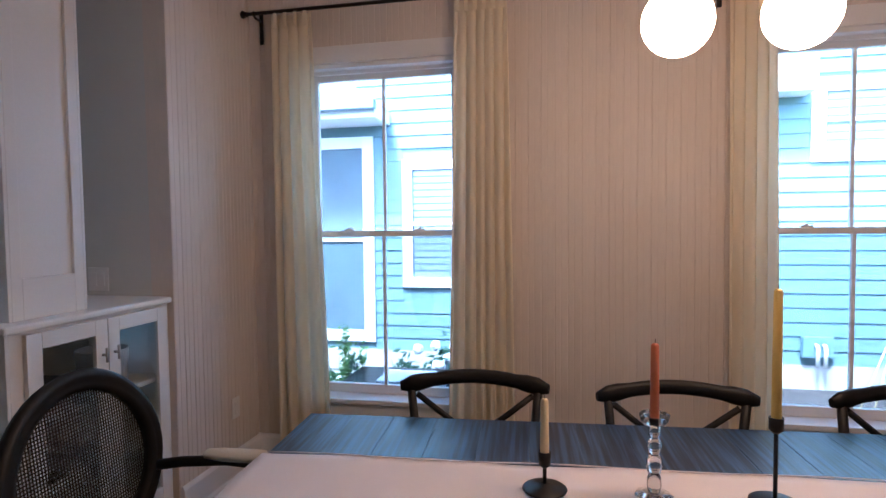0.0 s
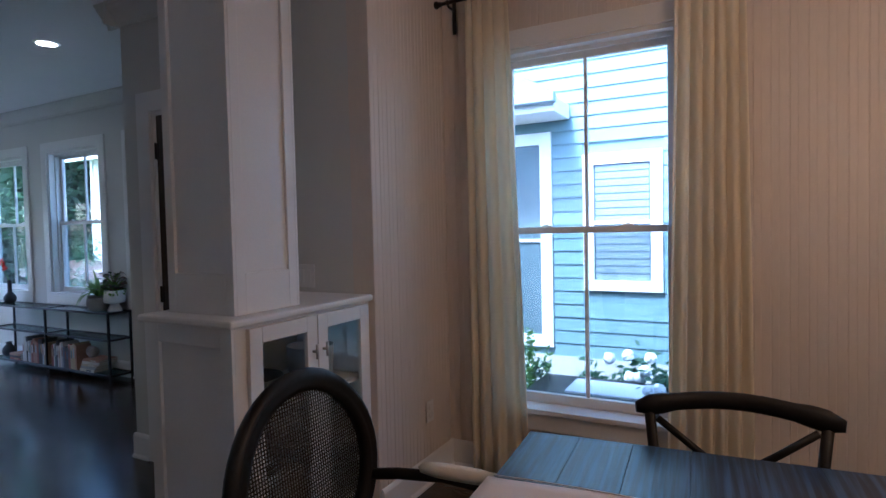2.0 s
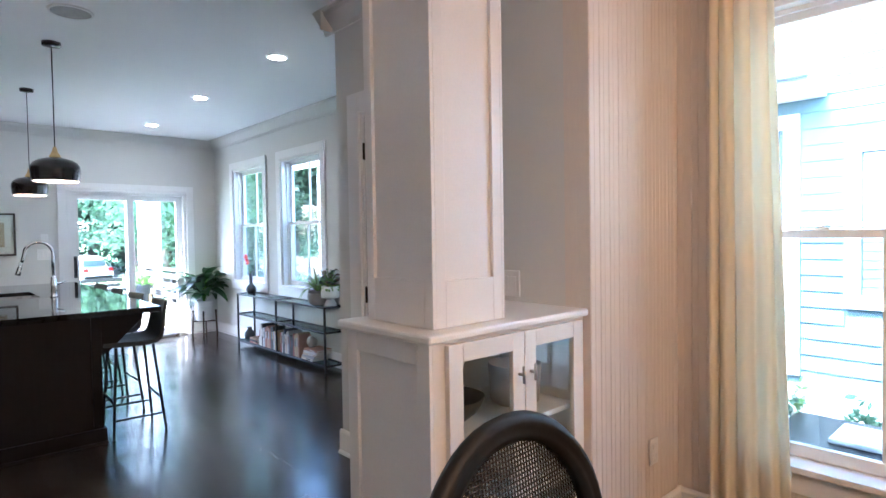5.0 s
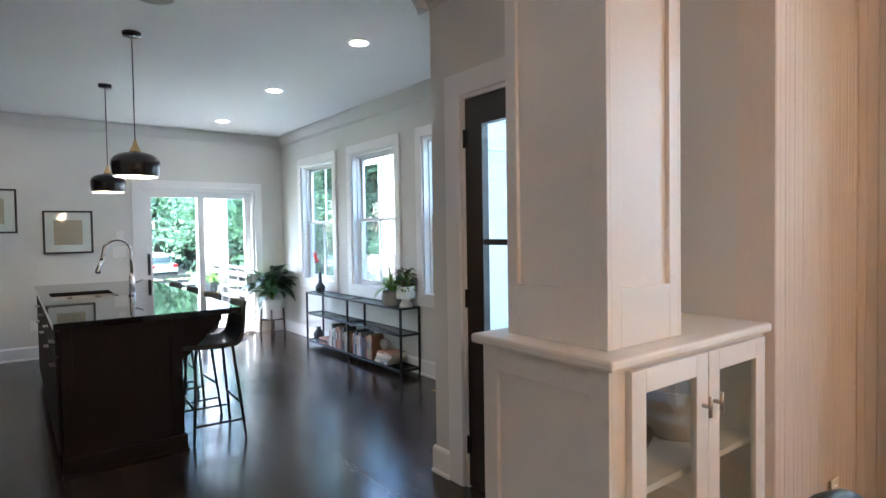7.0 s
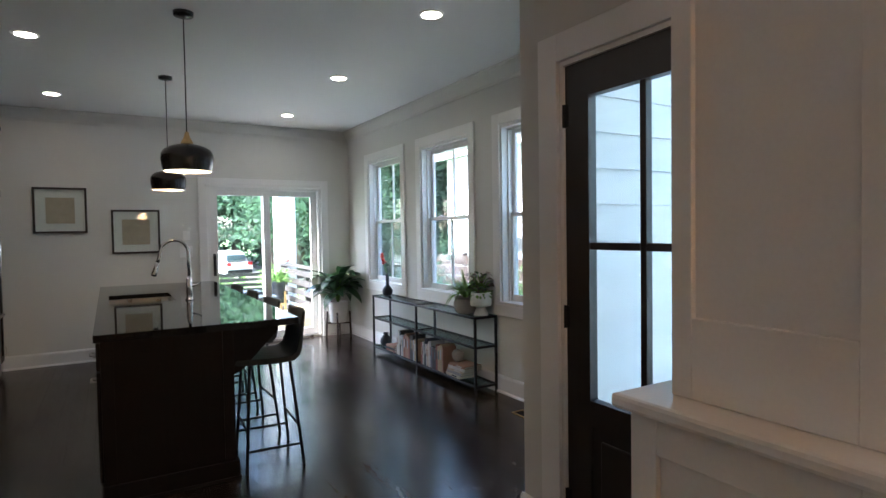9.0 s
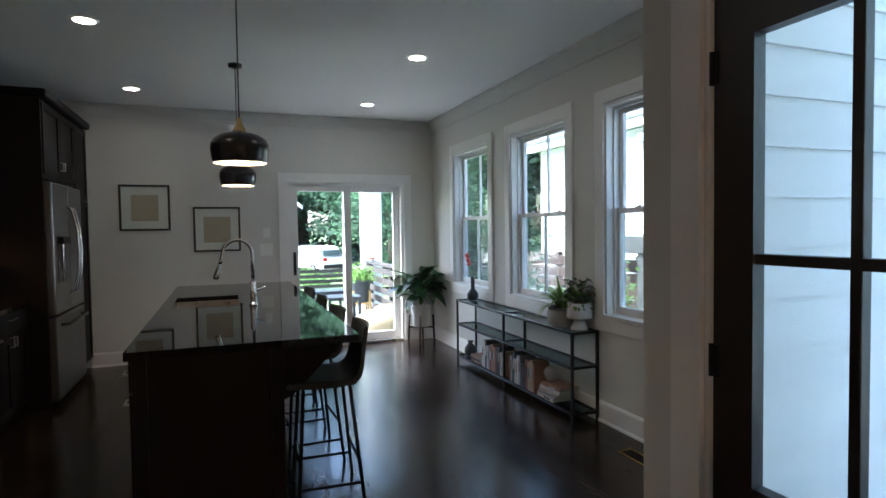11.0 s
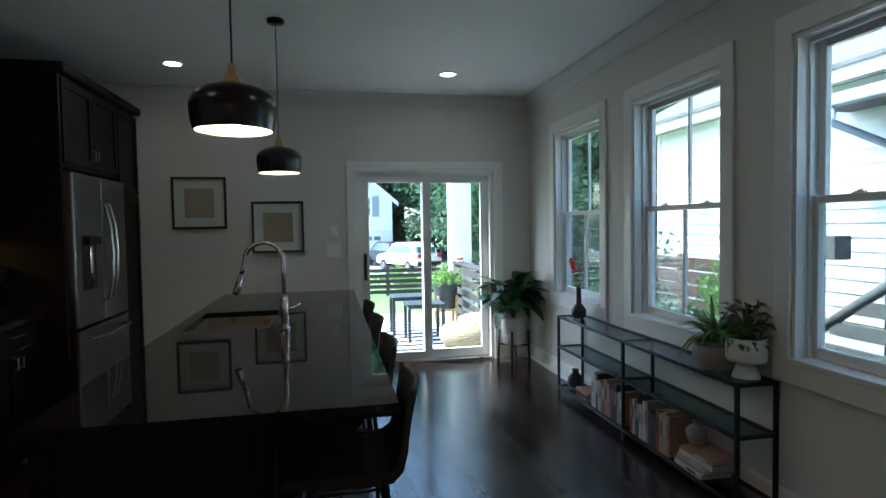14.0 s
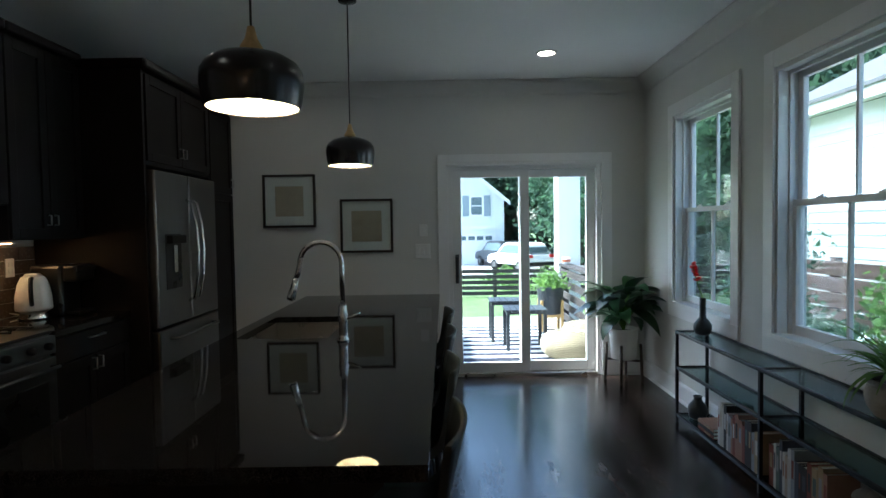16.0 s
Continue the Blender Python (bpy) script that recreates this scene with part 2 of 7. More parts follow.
M = dict(
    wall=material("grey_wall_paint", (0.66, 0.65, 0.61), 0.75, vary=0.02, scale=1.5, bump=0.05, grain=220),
    ceiling=material("ceiling_paint", (0.86, 0.86, 0.85), 0.85, vary=0.015, scale=1.0, bump=0.04, grain=180),
    trim=material("white_trim_paint", (0.80, 0.79, 0.77), 0.35, vary=0.025, scale=3, bump=0.03, grain=120),
    bead=material("beadboard_paint", (0.69, 0.62, 0.55), 0.5, vary=0.03, scale=2.5, bump=0.06, grain=90, stretch=(1, 1, 0.15), random=0.015, placed=True),
    floor=material("dark_oak_floor", (0.034, 0.023, 0.017), 0.20, vary=0.85, scale=6.0, bump=0.28, grain=55, stretch=(0.25, 1, 1), random=0.5, rough_vary=0.13, spec=0.5, placed=True),
    subfloor=material("floor_joint", (0.006, 0.004, 0.003), 0.6),
    espresso=material("espresso_wood", (0.0065, 0.0042, 0.004), 0.5, spec=0.28, vary=0.3, scale=4, bump=0.08, grain=50, stretch=(1, 1, 0.1)),
    door=material("dark_door_paint", (0.020, 0.015, 0.014), 0.35, vary=0.15, scale=3, bump=0.08, grain=60, stretch=(1, 1, 0.1)),
    granite=material("black_granite", (0.006, 0.0055, 0.006), 0.03, vary=0.5, scale=40, bump=0.0, grain=260, second=(0.02, 0.018, 0.018), rough_vary=0.01),
    steel=material("stainless_steel", (0.24, 0.24, 0.24), 0.32, 1.0, vary=0.06, scale=2, bump=0.05, grain=80, stretch=(1, 1, 0.03)),
    chrome=material("chrome", (0.75, 0.75, 0.76), 0.08, 1.0, vary=0.03, bump=0.0, rough_vary=0.04),
    nickel=material("brushed_nickel", (0.50, 0.48, 0.45), 0.3, 1.0, vary=0.05, bump=0.02),
    iron=material("black_metal", (0.022, 0.022, 0.024), 0.42, 0.6, vary=0.2, scale=12, bump=0.08, grain=140),
    plastic=material("black_plastic", (0.012, 0.012, 0.012), 0.3, vary=0.1, bump=0.02),
    white_plastic=material("white_plastic", (0.78, 0.77, 0.74), 0.35, vary=0.02, bump=0.0),
    glass=glass_material("window_glass", (0.95, 0.98, 0.98)),
    shelf_glass=glass_material("shelf_glass", (0.55, 0.66, 0.68)),
    screen=glass_material("insect_screen", (0.72, 0.76, 0.77), 0.5),
    curtain=cloth_material("cream_curtain", (0.92, 0.85, 0.68), (0.94, 0.89, 0.76), 0.42),
    linen=cloth_material("runner_linen", (0.74, 0.69, 0.70), (0.6, 0.6, 0.6), 0.05),
    # Blue of the window's reflection is put into both grain colours.
    table=material("blackened_oak_window_blue", (0.009, 0.020, 0.050), 0.34, vary=0.35, scale=5, bump=0.5, grain=75, stretch=(1, 0.035, 1), second=(0.038, 0.082, 0.165)),
    chair=material("ebonised_wood", (0.006, 0.0055, 0.0055), 0.5, spec=0.3, vary=0.25, scale=8, bump=0.06, grain=60),
    cane=material("black_cane", (0.016, 0.015, 0.015), 0.6, vary=0.2, bump=0.1),
    pad=cloth_material("arm_pad_linen", (0.60, 0.55, 0.46), (0.5, 0.45, 0.4), 0.03),
    leather=material("dark_leather", (0.028, 0.033, 0.034), 0.42, vary=0.2, scale=10, bump=0.3, grain=220),
    lamp=material("pendant_enamel", (0.012, 0.010, 0.011), 0.22, vary=0.15, scale=5, bump=0.0),
    lamp_in=material("pendant_inside", (0.80, 0.78, 0.70), 0.5, vary=0.02, bump=0.0),
    ash=material("light_wood", (0.52, 0.34, 0.13), 0.5, vary=0.2, scale=8, bump=0.1, grain=60, stretch=(1, 1, 0.1)),
    walnut=material("dark_walnut", (0.035, 0.021, 0.014), 0.5, vary=0.25, scale=8, bump=0.1, grain=60, stretch=(1, 1, 0.1)),
    ceramic=material("white_ceramic", (0.76, 0.75, 0.72), 0.4, vary=0.04, scale=9, bump=0.05, grain=80),
    stoneware=material("grey_stoneware", (0.38, 0.36, 0.34), 0.75, vary=0.15, scale=12, bump=0.3, grain=90),
    slate=material("blue_black_ceramic", (0.035, 0.042, 0.052), 0.4, vary=0.2, scale=8, bump=0.1),
    soil=material("soil", (0.03, 0.022, 0.016), 0.95, vary=0.4, scale=30, bump=0.8, grain=120),
    leaf=material("dark_leaf", (0.022, 0.065, 0.022), 0.32, vary=0.35, scale=14, bump=0.15, grain=60, random=0.25),
    leaf2=cloth_material("fresh_leaf", (0.13, 0.23, 0.07), (0.25, 0.42, 0.10), 0.4, 60.0),
    leaf3=material("red_green_leaf", (0.06, 0.09, 0.05), 0.45, vary=0.4, scale=25, bump=0.1, grain=60, second=(0.16, 0.06, 0.05)),
    red=cloth_material("red_petal", (0.75, 0.03, 0.02), (0.9, 0.05, 0.03), 0.5),
    wax_orange=material("rust_wax", (0.50, 0.14, 0.06), 0.5, vary=0.08, bump=0.05),
    wax_cream=material("cream_wax", (0.72, 0.58, 0.34), 0.5, vary=0.06, bump=0.05),
    wax_yellow=material("yellow_wax", (0.75, 0.52, 0.12), 0.5, vary=0.06, bump=0.05),
    paper=material("art_paper", (0.50, 0.41, 0.30), 0.9, vary=0.12, scale=14, bump=0.05),
    mat_board=material("mat_board", (0.78, 0.76, 0.71), 0.9, vary=0.02, bump=0.02),
    frame=material("picture_frame_wood", (0.022, 0.016, 0.012), 0.4, vary=0.2, bump=0.05),
    globe=material("opal_globe", (0.9, 0.85, 0.75), 0.3, vary=0.0, bump=0.0, emit=((1.0, 0.55, 0.25), 4.3)),
    bulb=material("lamp_bulb", (0.9, 0.8, 0.6), 0.3, vary=0.0, bump=0.0, emit=((1.0, 0.70, 0.38), 20.0)),
    led=material("downlight_lens", (0.9, 0.88, 0.84), 0.3, vary=0.0, bump=0.0, emit=((1.0, 0.86, 0.68), 6.0)),
    siding=material("blue_siding_paint", (0.155, 0.235, 0.26), 0.6, vary=0.06, scale=2, bump=0.15, grain=40, stretch=(0.1, 1, 1), random=0.03),
    siding_w=material("white_siding_paint", (0.72, 0.74, 0.74), 0.6, vary=0.05, scale=2, bump=0.15, grain=40, stretch=(0.1, 1, 1), random=0.03),
    out_trim=material("exterior_trim", (0.78, 0.78, 0.77), 0.5, vary=0.04, scale=2, bump=0.04),
    roof=material("grey_shingle", (0.10, 0.105, 0.11), 0.9, vary=0.3, scale=8, bump=0.6, grain=30),
    dark_glass=material("far_window_glass", (0.12, 0.16, 0.18), 0.12, vary=0.2, scale=2, bump=0.0),
    blind=material("window_blind", (0.24, 0.29, 0.33), 0.6, vary=0.08, bump=0.02),
    timber=material("grey_painted_timber", (0.12, 0.115, 0.11), 0.75, vary=0.2, scale=5, bump=0.2, grain=40, stretch=(0.2, 1, 1), random=0.12),
    deck=material("grey_deck_wood", (0.30, 0.29, 0.27), 0.8, vary=0.25, scale=5, bump=0.3, grain=40, stretch=(1, 0.1, 1), random=0.15),
    fence=material("weathered_fence_wood", (0.042, 0.034, 0.031), 0.8, vary=0.3, scale=5, bump=0.3, grain=40, stretch=(0.1, 0.1, 1), random=0.2),
    grass=material("lawn", (0.10, 0.16, 0.05), 0.9, vary=0.4, scale=2, bump=0.8, grain=60),
    drive=material("concrete_drive", (0.42, 0.41, 0.39), 0.9, vary=0.12, scale=1.5, bump=0.3, grain=60),
    earth=material("mulch_bed", (0.055, 0.045, 0.04), 0.95, vary=0.4, scale=6, bump=0.9, grain=50),
    rug_w=material("rug_white", (0.70, 0.70, 0.68), 0.95, vary=0.08, bump=0.3, grain=200),
    rug_b=material("rug_navy", (0.015, 0.018, 0.035), 0.95, vary=0.1, bump=0.3, grain=200),
    rope=material("woven_rope", (0.46, 0.40, 0.27), 0.9, vary=0.2, scale=20, bump=0.5, grain=120),
    car_w=material("white_car_paint", (0.78, 0.79, 0.80), 0.2, vary=0.02, bump=0.0, coat=0.5),
    car_b=material("dark_car_paint", (0.03, 0.035, 0.045), 0.2, vary=0.05, bump=0.0, coat=0.5),
    rubber=material("tyre_rubber", (0.015, 0.015, 0.015), 0.8, vary=0.1, bump=0.1),
    lamp_red=material("tail_light_red", (0.45, 0.02, 0.02), 0.3, vary=0.05, bump=0.0),
    bark=material("tree_bark", (0.09, 0.07, 0.05), 0.95, vary=0.35, scale=6, bump=0.8, grain=25, stretch=(1, 1, 0.2)),
    tree_leaf=cloth_material("tree_leaves", (0.062, 0.112, 0.072), (0.10, 0.20, 0.11), 0.4, 3.0),
    tree_leaf2=cloth_material("deep_tree_leaves", (0.040, 0.080, 0.050), (0.08, 0.155, 0.085), 0.4, 3.0),
    navy=material("navy_canvas", (0.020, 0.030, 0.085), 0.9, vary=0.1, bump=0.2, grain=150),
    canvas=material("white_canvas", (0.74, 0.75, 0.77), 0.9, vary=0.05, bump=0.2, grain=150),
    tile=material("backsplash_tile", (0.12, 0.095, 0.08), 0.25, vary=0.15, scale=6, bump=0.05, random=0.1),
    brass=material("aged_brass", (0.55, 0.38, 0.14), 0.3, 1.0, vary=0.1, bump=0.02),
)

# ---- plan ----
FX, KY, SY, EX = -7.965, 4.52, -0.22, 4.30      # far wall, kitchen window wall, south wall, east wall
WY, GY, DX = 4.03, 4.14, -0.62                 # dining window wall, its glass, dining side wall
DW, WE = 3.27, -2.49                           # porch door wall, its free end
CH = 2.835                                     # ceiling


def wall_along_x(name, y0, y1, x0, x1, openings, mat, label, top=CH):
    """A wall between y0 and y1 with rectangular openings (x0, x1, z0, z1)."""
    bm = B()
    xs = sorted({x0, x1, *[v for o in openings for v in o[:2]]})
    for a, b in zip(xs, xs[1:]):
        hole = [o for o in openings if o[0] <= (a + b) / 2 <= o[1]]
        if not hole:
            box(bm, a, b, y0, y1, 0, top)
        else:
            o = hole[0]
            if o[2] > 0.01:
                box(bm, a, b, y0, y1, 0, o[2])
            if o[3] < top - 0.01:
                box(bm, a, b, y0, y1, o[3], top)
    return structure(name, bm, mat, label, "wall")


def wall_along_y(name, x0, x1, y0, y1, openings, mat, label, top=CH):
    bm = B()
    ys = sorted({y0, y1, *[v for o in openings for v in o[:2]]})
    for a, b in zip(ys, ys[1:]):
        hole = [o for o in openings if o[0] <= (a + b) / 2 <= o[1]]
        if not hole:
            box(bm, x0, x1, a, b, 0, top)
        else:
            o = hole[0]
            if o[2] > 0.01:
                box(bm, x0, x1, a, b, 0, o[2])
            if o[3] < top - 0.01:
                box(bm, x0, x1, a, b, o[3], top)
    return structure(name, bm, mat, label, "wall")


KWIN = [(-7.245, -6.285), (-5.80, -4.845), (-4.35, -3.39)]
KZ0, KZ1 = 0.80, 2.345
DWIN = [(-0.295, 0.665), (2.22, 3.18)]
DZ0, DZ1 = 0.40, 2.39
SL = (2.635, 4.105, 0.0, 2.05)          # sliding door opening
PD = (-2.22, -1.36, 0.0, 2.155)     # porch door opening

wall_north = wall_along_x("wall_north", KY, KY + 0.18, FX - 0.18, WE + 0.15, [(a, b, KZ0, KZ1) for a, b in KWIN], M["wall"], "light grey painted kitchen wall with three windows")
wall_far = wall_along_y("wall_west", FX - 0.18, FX, SY - 0.18, KY, [SL], M["wall"], "light grey painted kitchen wall with a sliding glass door")
wall_end = wall_along_y("wall_return", WE, WE + 0.15, DW, KY, [], M["wall"], "grey painted end wall beside the porch door")
wall_porch = wall_along_x("wall_porch", DW, DW + 0.15, WE + 0.15, DX - 0.12, [PD], M["wall"], "warm grey painted wall with a dark glazed door")
wall_din_n = wall_along_x("wall_dining_north", WY, WY + 0.20, DX - 0.12, EX + 0.18, [(a, b, DZ0, DZ1) for a, b in DWIN], M["bead"], "beadboard dining room wall with two tall windows")
wall_din_w = wall_along_y("wall_dining_west", DX - 0.12, DX, DW, WY, [], M["bead"], "short beadboard return wall of the dining room")
wall_along_y("wall_east", EX, EX + 0.18, SY, WY, [], M["wall"], "plain grey dining room wall")
wall_along_x("wall_south", SY - 0.18, SY, FX, EX + 0.18, [], M["wall"], "plain grey wall along kitchen and dining room")

bm = B()
box(bm, FX - 0.18, EX + 0.18, SY - 0.18, WY + 0.2, CH, CH + 0.2)
box(bm, FX - 0.18, WE + 0.15, WY + 0.2, KY + 0.18, CH, CH + 0.2)
structure("ceiling", bm, M["ceiling"], "smooth white painted ceiling", "ceiling")
bm = B()
box(bm, FX - 0.18, EX + 0.18, SY - 0.18, WY + 0.2, -0.2, -0.02)
box(bm, FX - 0.18, WE + 0.15, WY + 0.2, KY + 0.18, -0.2, -0.02)
floor = structure("floor", bm, M["subfloor"], "dark stained oak strip floor with a satin sheen", "floor")


def profile_run(name, pts, p0, p1, inward, mat, label, category):
    """A moulding of profile pts (out from the wall, z) from p0 to p1; inward: unit vector off the wall."""
    bm = B()
    rows = []
    for p in (p0, p1):
        rows.append([bm.verts.new((p[0] + inward[0] * o, p[1] + inward[1] * o, z)) for o, z in pts])
    n = len(pts)
    for i in range(n):
        bm.faces.new((rows[0][i], rows[0][(i + 1) % n], rows[1][(i + 1) % n], rows[1][i]))
    bm.faces.new(rows[0]), bm.faces.new(list(reversed(rows[1])))
    return structure(name, bm, mat, label, category)


CROWN = [(0.0, CH - 0.13), (0.012, CH - 0.13), (0.018, CH - 0.105), (0.04, CH - 0.08), (0.075, CH - 0.04), (0.085, CH - 0.02), (0.10, CH - 0.012), (0.10, CH), (0, CH)]
BASE = [(0.0, 0.0), (0.028, 0.0), (0.028, 0.012), (0.018, 0.022), (0.016, 0.022), (0.016, 0.135), (0.011, 0.147), (0.004, 0.155), (0.0, 0.155)]
# The crown is white; its shade is put in by using the grey wall paint.
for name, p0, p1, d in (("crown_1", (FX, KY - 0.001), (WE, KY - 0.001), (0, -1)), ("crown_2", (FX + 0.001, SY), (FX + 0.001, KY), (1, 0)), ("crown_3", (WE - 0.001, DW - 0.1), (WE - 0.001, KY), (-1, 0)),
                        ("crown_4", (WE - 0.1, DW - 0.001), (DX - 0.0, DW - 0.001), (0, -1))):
    profile_run(name, CROWN, p0, p1, d, M["wall"], "white crown moulding, its shade put in as wall grey", "crown moulding")
for name, p0, p1, d in (("baseboard_1", (FX, KY - 0.001), (WE, KY - 0.001), (0, -1)), ("baseboard_2", (FX + 0.001, 0.55), (FX + 0.001, SL[0] - 0.09), (1, 0)), ("baseboard_3", (FX + 0.001, SL[1] + 0.09), (FX + 0.001, KY), (1, 0)),
                        ("baseboard_4", (WE - 0.001, DW - 0.016), (WE - 0.001, KY), (-1, 0)), ("baseboard_5", (WE - 0.016, DW - 0.001), (PD[0] - 0.125, DW - 0.001), (0, -1)),
                        ("baseboard_6", (DX + 0.013, DW), (DX + 0.013, WY), (1, 0)), ("baseboard_7", (DX, WY - 0.013), (EX, WY - 0.013), (0, -1))):
    profile_run(name, BASE, p0, p1, d, M["trim"], "white painted baseboard", "baseboard")


def casing(bm, a, b, z0, z1, w, face, depth, sign, legs_to=None, along="x", head=None):
    """Flat casing round an opening a..b; face: the wall's face, sign: into the room."""
    f0, f1 = sorted((face, face + sign * depth))
    head = head or w
    for u0, u1, v0, v1 in ((a - w, a, z0 if legs_to is None else legs_to, z1 + head), (b, b + w, z0 if legs_to is None else legs_to, z1 + head), (a, b, z1, z1 + head)):
        if along == "x":
            box(bm, u0, u1, f0, f1, v0, v1, 0.003)
        else:
            box(bm, f0, f1, u0, u1, v0, v1, 0.003)


def double_hung(name, a, b, z0, z1, face, glass_y, label, stool=True):
    """A double-hung window, two lites wide, in a wall that faces -y."""
    w = thing(name, label, "window", kind="structure")
    bm = B()
    casing(bm, a, b, z0, z1, 0.10, face - 0.001, 0.018, -1, legs_to=z0 + 0.012 if stool else z0 - 0.0185)
    part("casing", bm, M["trim"], w, "white painted flat casing")
    bm = B()
    out, lip = (0.13, 0.05) if stool else (0.0, 0.024)
    box(bm, a - out, b + out, face - lip, glass_y + 0.03, z0 - 0.018, z0 + 0.010, 0.004)
    part("sill", bm, M["trim"], w, "white painted window stool")
    bm = B()
    box(bm, a - 0.10, b + 0.10, face - 0.019, face - 0.001, z0 - 0.115, z0 - 0.019, 0.003)
    part("apron", bm, M["trim"], w)
    bm = B()
    for u0, u1 in ((a, a + 0.02), (b - 0.02, b)):
        box(bm, u0, u1, face, glass_y + 0.06, z0 + 0.01, z1)
    box(bm, a + 0.02, b - 0.02, face, glass_y + 0.06, z1 - 0.025, z1)
    for u0, u1 in ((a + 0.02, a + 0.034), (b - 0.034, b - 0.02)):
        box(bm, u0, u1, glass_y - 0.05, glass_y - 0.03, z0 + 0.01, z1 - 0.025)
    box(bm, a + 0.034, b - 0.034, glass_y - 0.05, glass_y - 0.03, z1 - 0.045, z1 - 0.025)
    part("frame", bm, M["trim"], w)
    zm = z0 + (z1 - z0) * 0.497
    a2, b2 = a + 0.021, b - 0.021
    for sash, y0, v0, v1 in (("upper_sash", glass_y + 0.004, zm - 0.018, z1 - 0.026), ("lower_sash", glass_y - 0.030, z0 + 0.011, zm + 0.018)):
        bm = B()
        bot = 0.055 if sash == "lower_sash" else 0.036
        for q in ((a2, a2 + 0.042, v0, v1), (b2 - 0.042, b2, v0, v1), (a2 + 0.042, b2 - 0.042, v0, v0 + bot), (a2 + 0.042, b2 - 0.042, v1 - (0.045 if sash == "upper_sash" else 0.036), v1)):
            box(bm, q[0], q[1], y0, y0 + 0.034, q[2], q[3], 0.004)
        s = part(sash, bm, M["trim"], w)
        bm = B()
        mid = (a + b) / 2
        box(bm, mid - 0.009, mid + 0.009, y0 + 0.006, y0 + 0.028, v0 + bot, v1 - 0.036)
        part("muntin", bm, M["trim"], s)
        for p0, p1 in ((a2 + 0.042, mid), (mid, b2 - 0.042)):
            bm = B()
            box(bm, p0, p1, y0 + 0.015, y0 + 0.019, v0 + bot - 0.005, v1 - 0.03)
            g = part("pane", bm, M["glass"], s)
            g.visible_shadow = False
    bm = B()
    box(bm, a2 + 0.004, b2 - 0.004, glass_y + 0.042, glass_y + 0.0435, z0 + 0.014, zm + 0.01)
    part("insect_screen", bm, M["screen"], w, "fine dark insect screen").visible_shadow = False
    for u in (a + (b - a) * 0.27, a + (b - a) * 0.73):
        bm = B()
        box(bm, u - 0.03, u + 0.03, glass_y - 0.028, glass_y - 0.006, zm + 0.018, zm + 0.028, 0.003)
        cyl(bm, (u, glass_y - 0.017, zm + 0.028), (u, glass_y - 0.017, zm + 0.034), 0.011)
        box(bm, u, u + 0.03, glass_y - 0.022, glass_y - 0.012, zm + 0.034, zm + 0.039, 0.002)
        part("sash_lock", bm, M["white_plastic"], w)
    return w


for i, (a, b) in enumerate(KWIN):
    double_hung(f"window_{i + 1}", a, b, KZ0, KZ1, KY, KY + 0.11, "white double-hung kitchen window with flat casing", stool=False)
for i, (a, b) in enumerate(DWIN):
    double_hung(f"window_{i + 4}", a, b, DZ0, DZ1, WY, GY, "tall white double-hung dining room window")

# sliding glass door
sd = thing("door_1", "white sliding glass patio door onto the deck", "sliding door", kind="structure")
bm = B()
casing(bm, SL[0], SL[1], 0, SL[3], 0.10, FX + 0.001, 0.018, 1, along="y")
part("casing", bm, M["trim"], sd)
bm = B()
for q in ((SL[0], SL[0] + 0.04, 0.0, SL[3]), (SL[1] - 0.04, SL[1], 0.0, SL[3]), (SL[0] + 0.04, SL[1] - 0.04, SL[3] - 0.045, SL[3])):
    box(bm, FX - 0.15, FX - 0.005, q[0], q[1], q[2], q[3], 0.003)
part("frame", bm, M["trim"], sd)
bm = B()
box(bm, FX - 0.17, FX + 0.01, SL[0] + 0.04, SL[1] - 0.04, -0.015, 0.03, 0.004)
part("threshold", bm, M["nickel"], sd, "dull metal door track")
bm = B()
box(bm, FX + 0.019, FX + 0.055, SL[0] - 0.02, SL[1] - 0.01, SL[3] - 0.012, SL[3] + 0.022, 0.006)
part("head_rail", bm, M["trim"], sd)
ym = (SL[0] + SL[1]) / 2
for nm, y0, y1, xo in (("sliding_panel", SL[0] + 0.04, ym + 0.045, -0.055), ("fixed_panel", ym - 0.045, SL[1] - 0.04, -0.115)):
    bm = B()
    for q in ((y0, y0 + 0.085, 0.032, SL[3] - 0.046), (y1 - 0.085, y1, 0.032, SL[3] - 0.046), (y0 + 0.085, y1 - 0.085, 0.032, 0.13), (y0 + 0.085, y1 - 0.085, SL[3] - 0.12, SL[3] - 0.046)):
        box(bm, FX + xo, FX + xo + 0.042, q[0], q[1], q[2], q[3], 0.004)
    s = part(nm, bm, M["trim"], sd)
    bm = B()
    box(bm, FX + xo + 0.018, FX + xo + 0.024, y0 + 0.08, y1 - 0.08, 0.125, SL[3] - 0.115)
    part("pane", bm, M["glass"], s).visible_shadow = False
    if nm == "sliding_panel":
        bm = B()
        yh = y0 + 0.04
        tube(bm, [(FX - 0.012, yh, 0.93), (FX + 0.025, yh, 0.94), (FX + 0.042, yh, 0.97), (FX + 0.042, yh, 1.13), (FX + 0.025, yh, 1.16), (FX - 0.012, yh, 1.17)], 0.011)
        box(bm, FX - 0.013, FX - 0.005, yh - 0.018, yh + 0.018, 0.91, 1.19, 0.003)
        part("handle", bm, M["iron"], s, "dark metal pull handle")

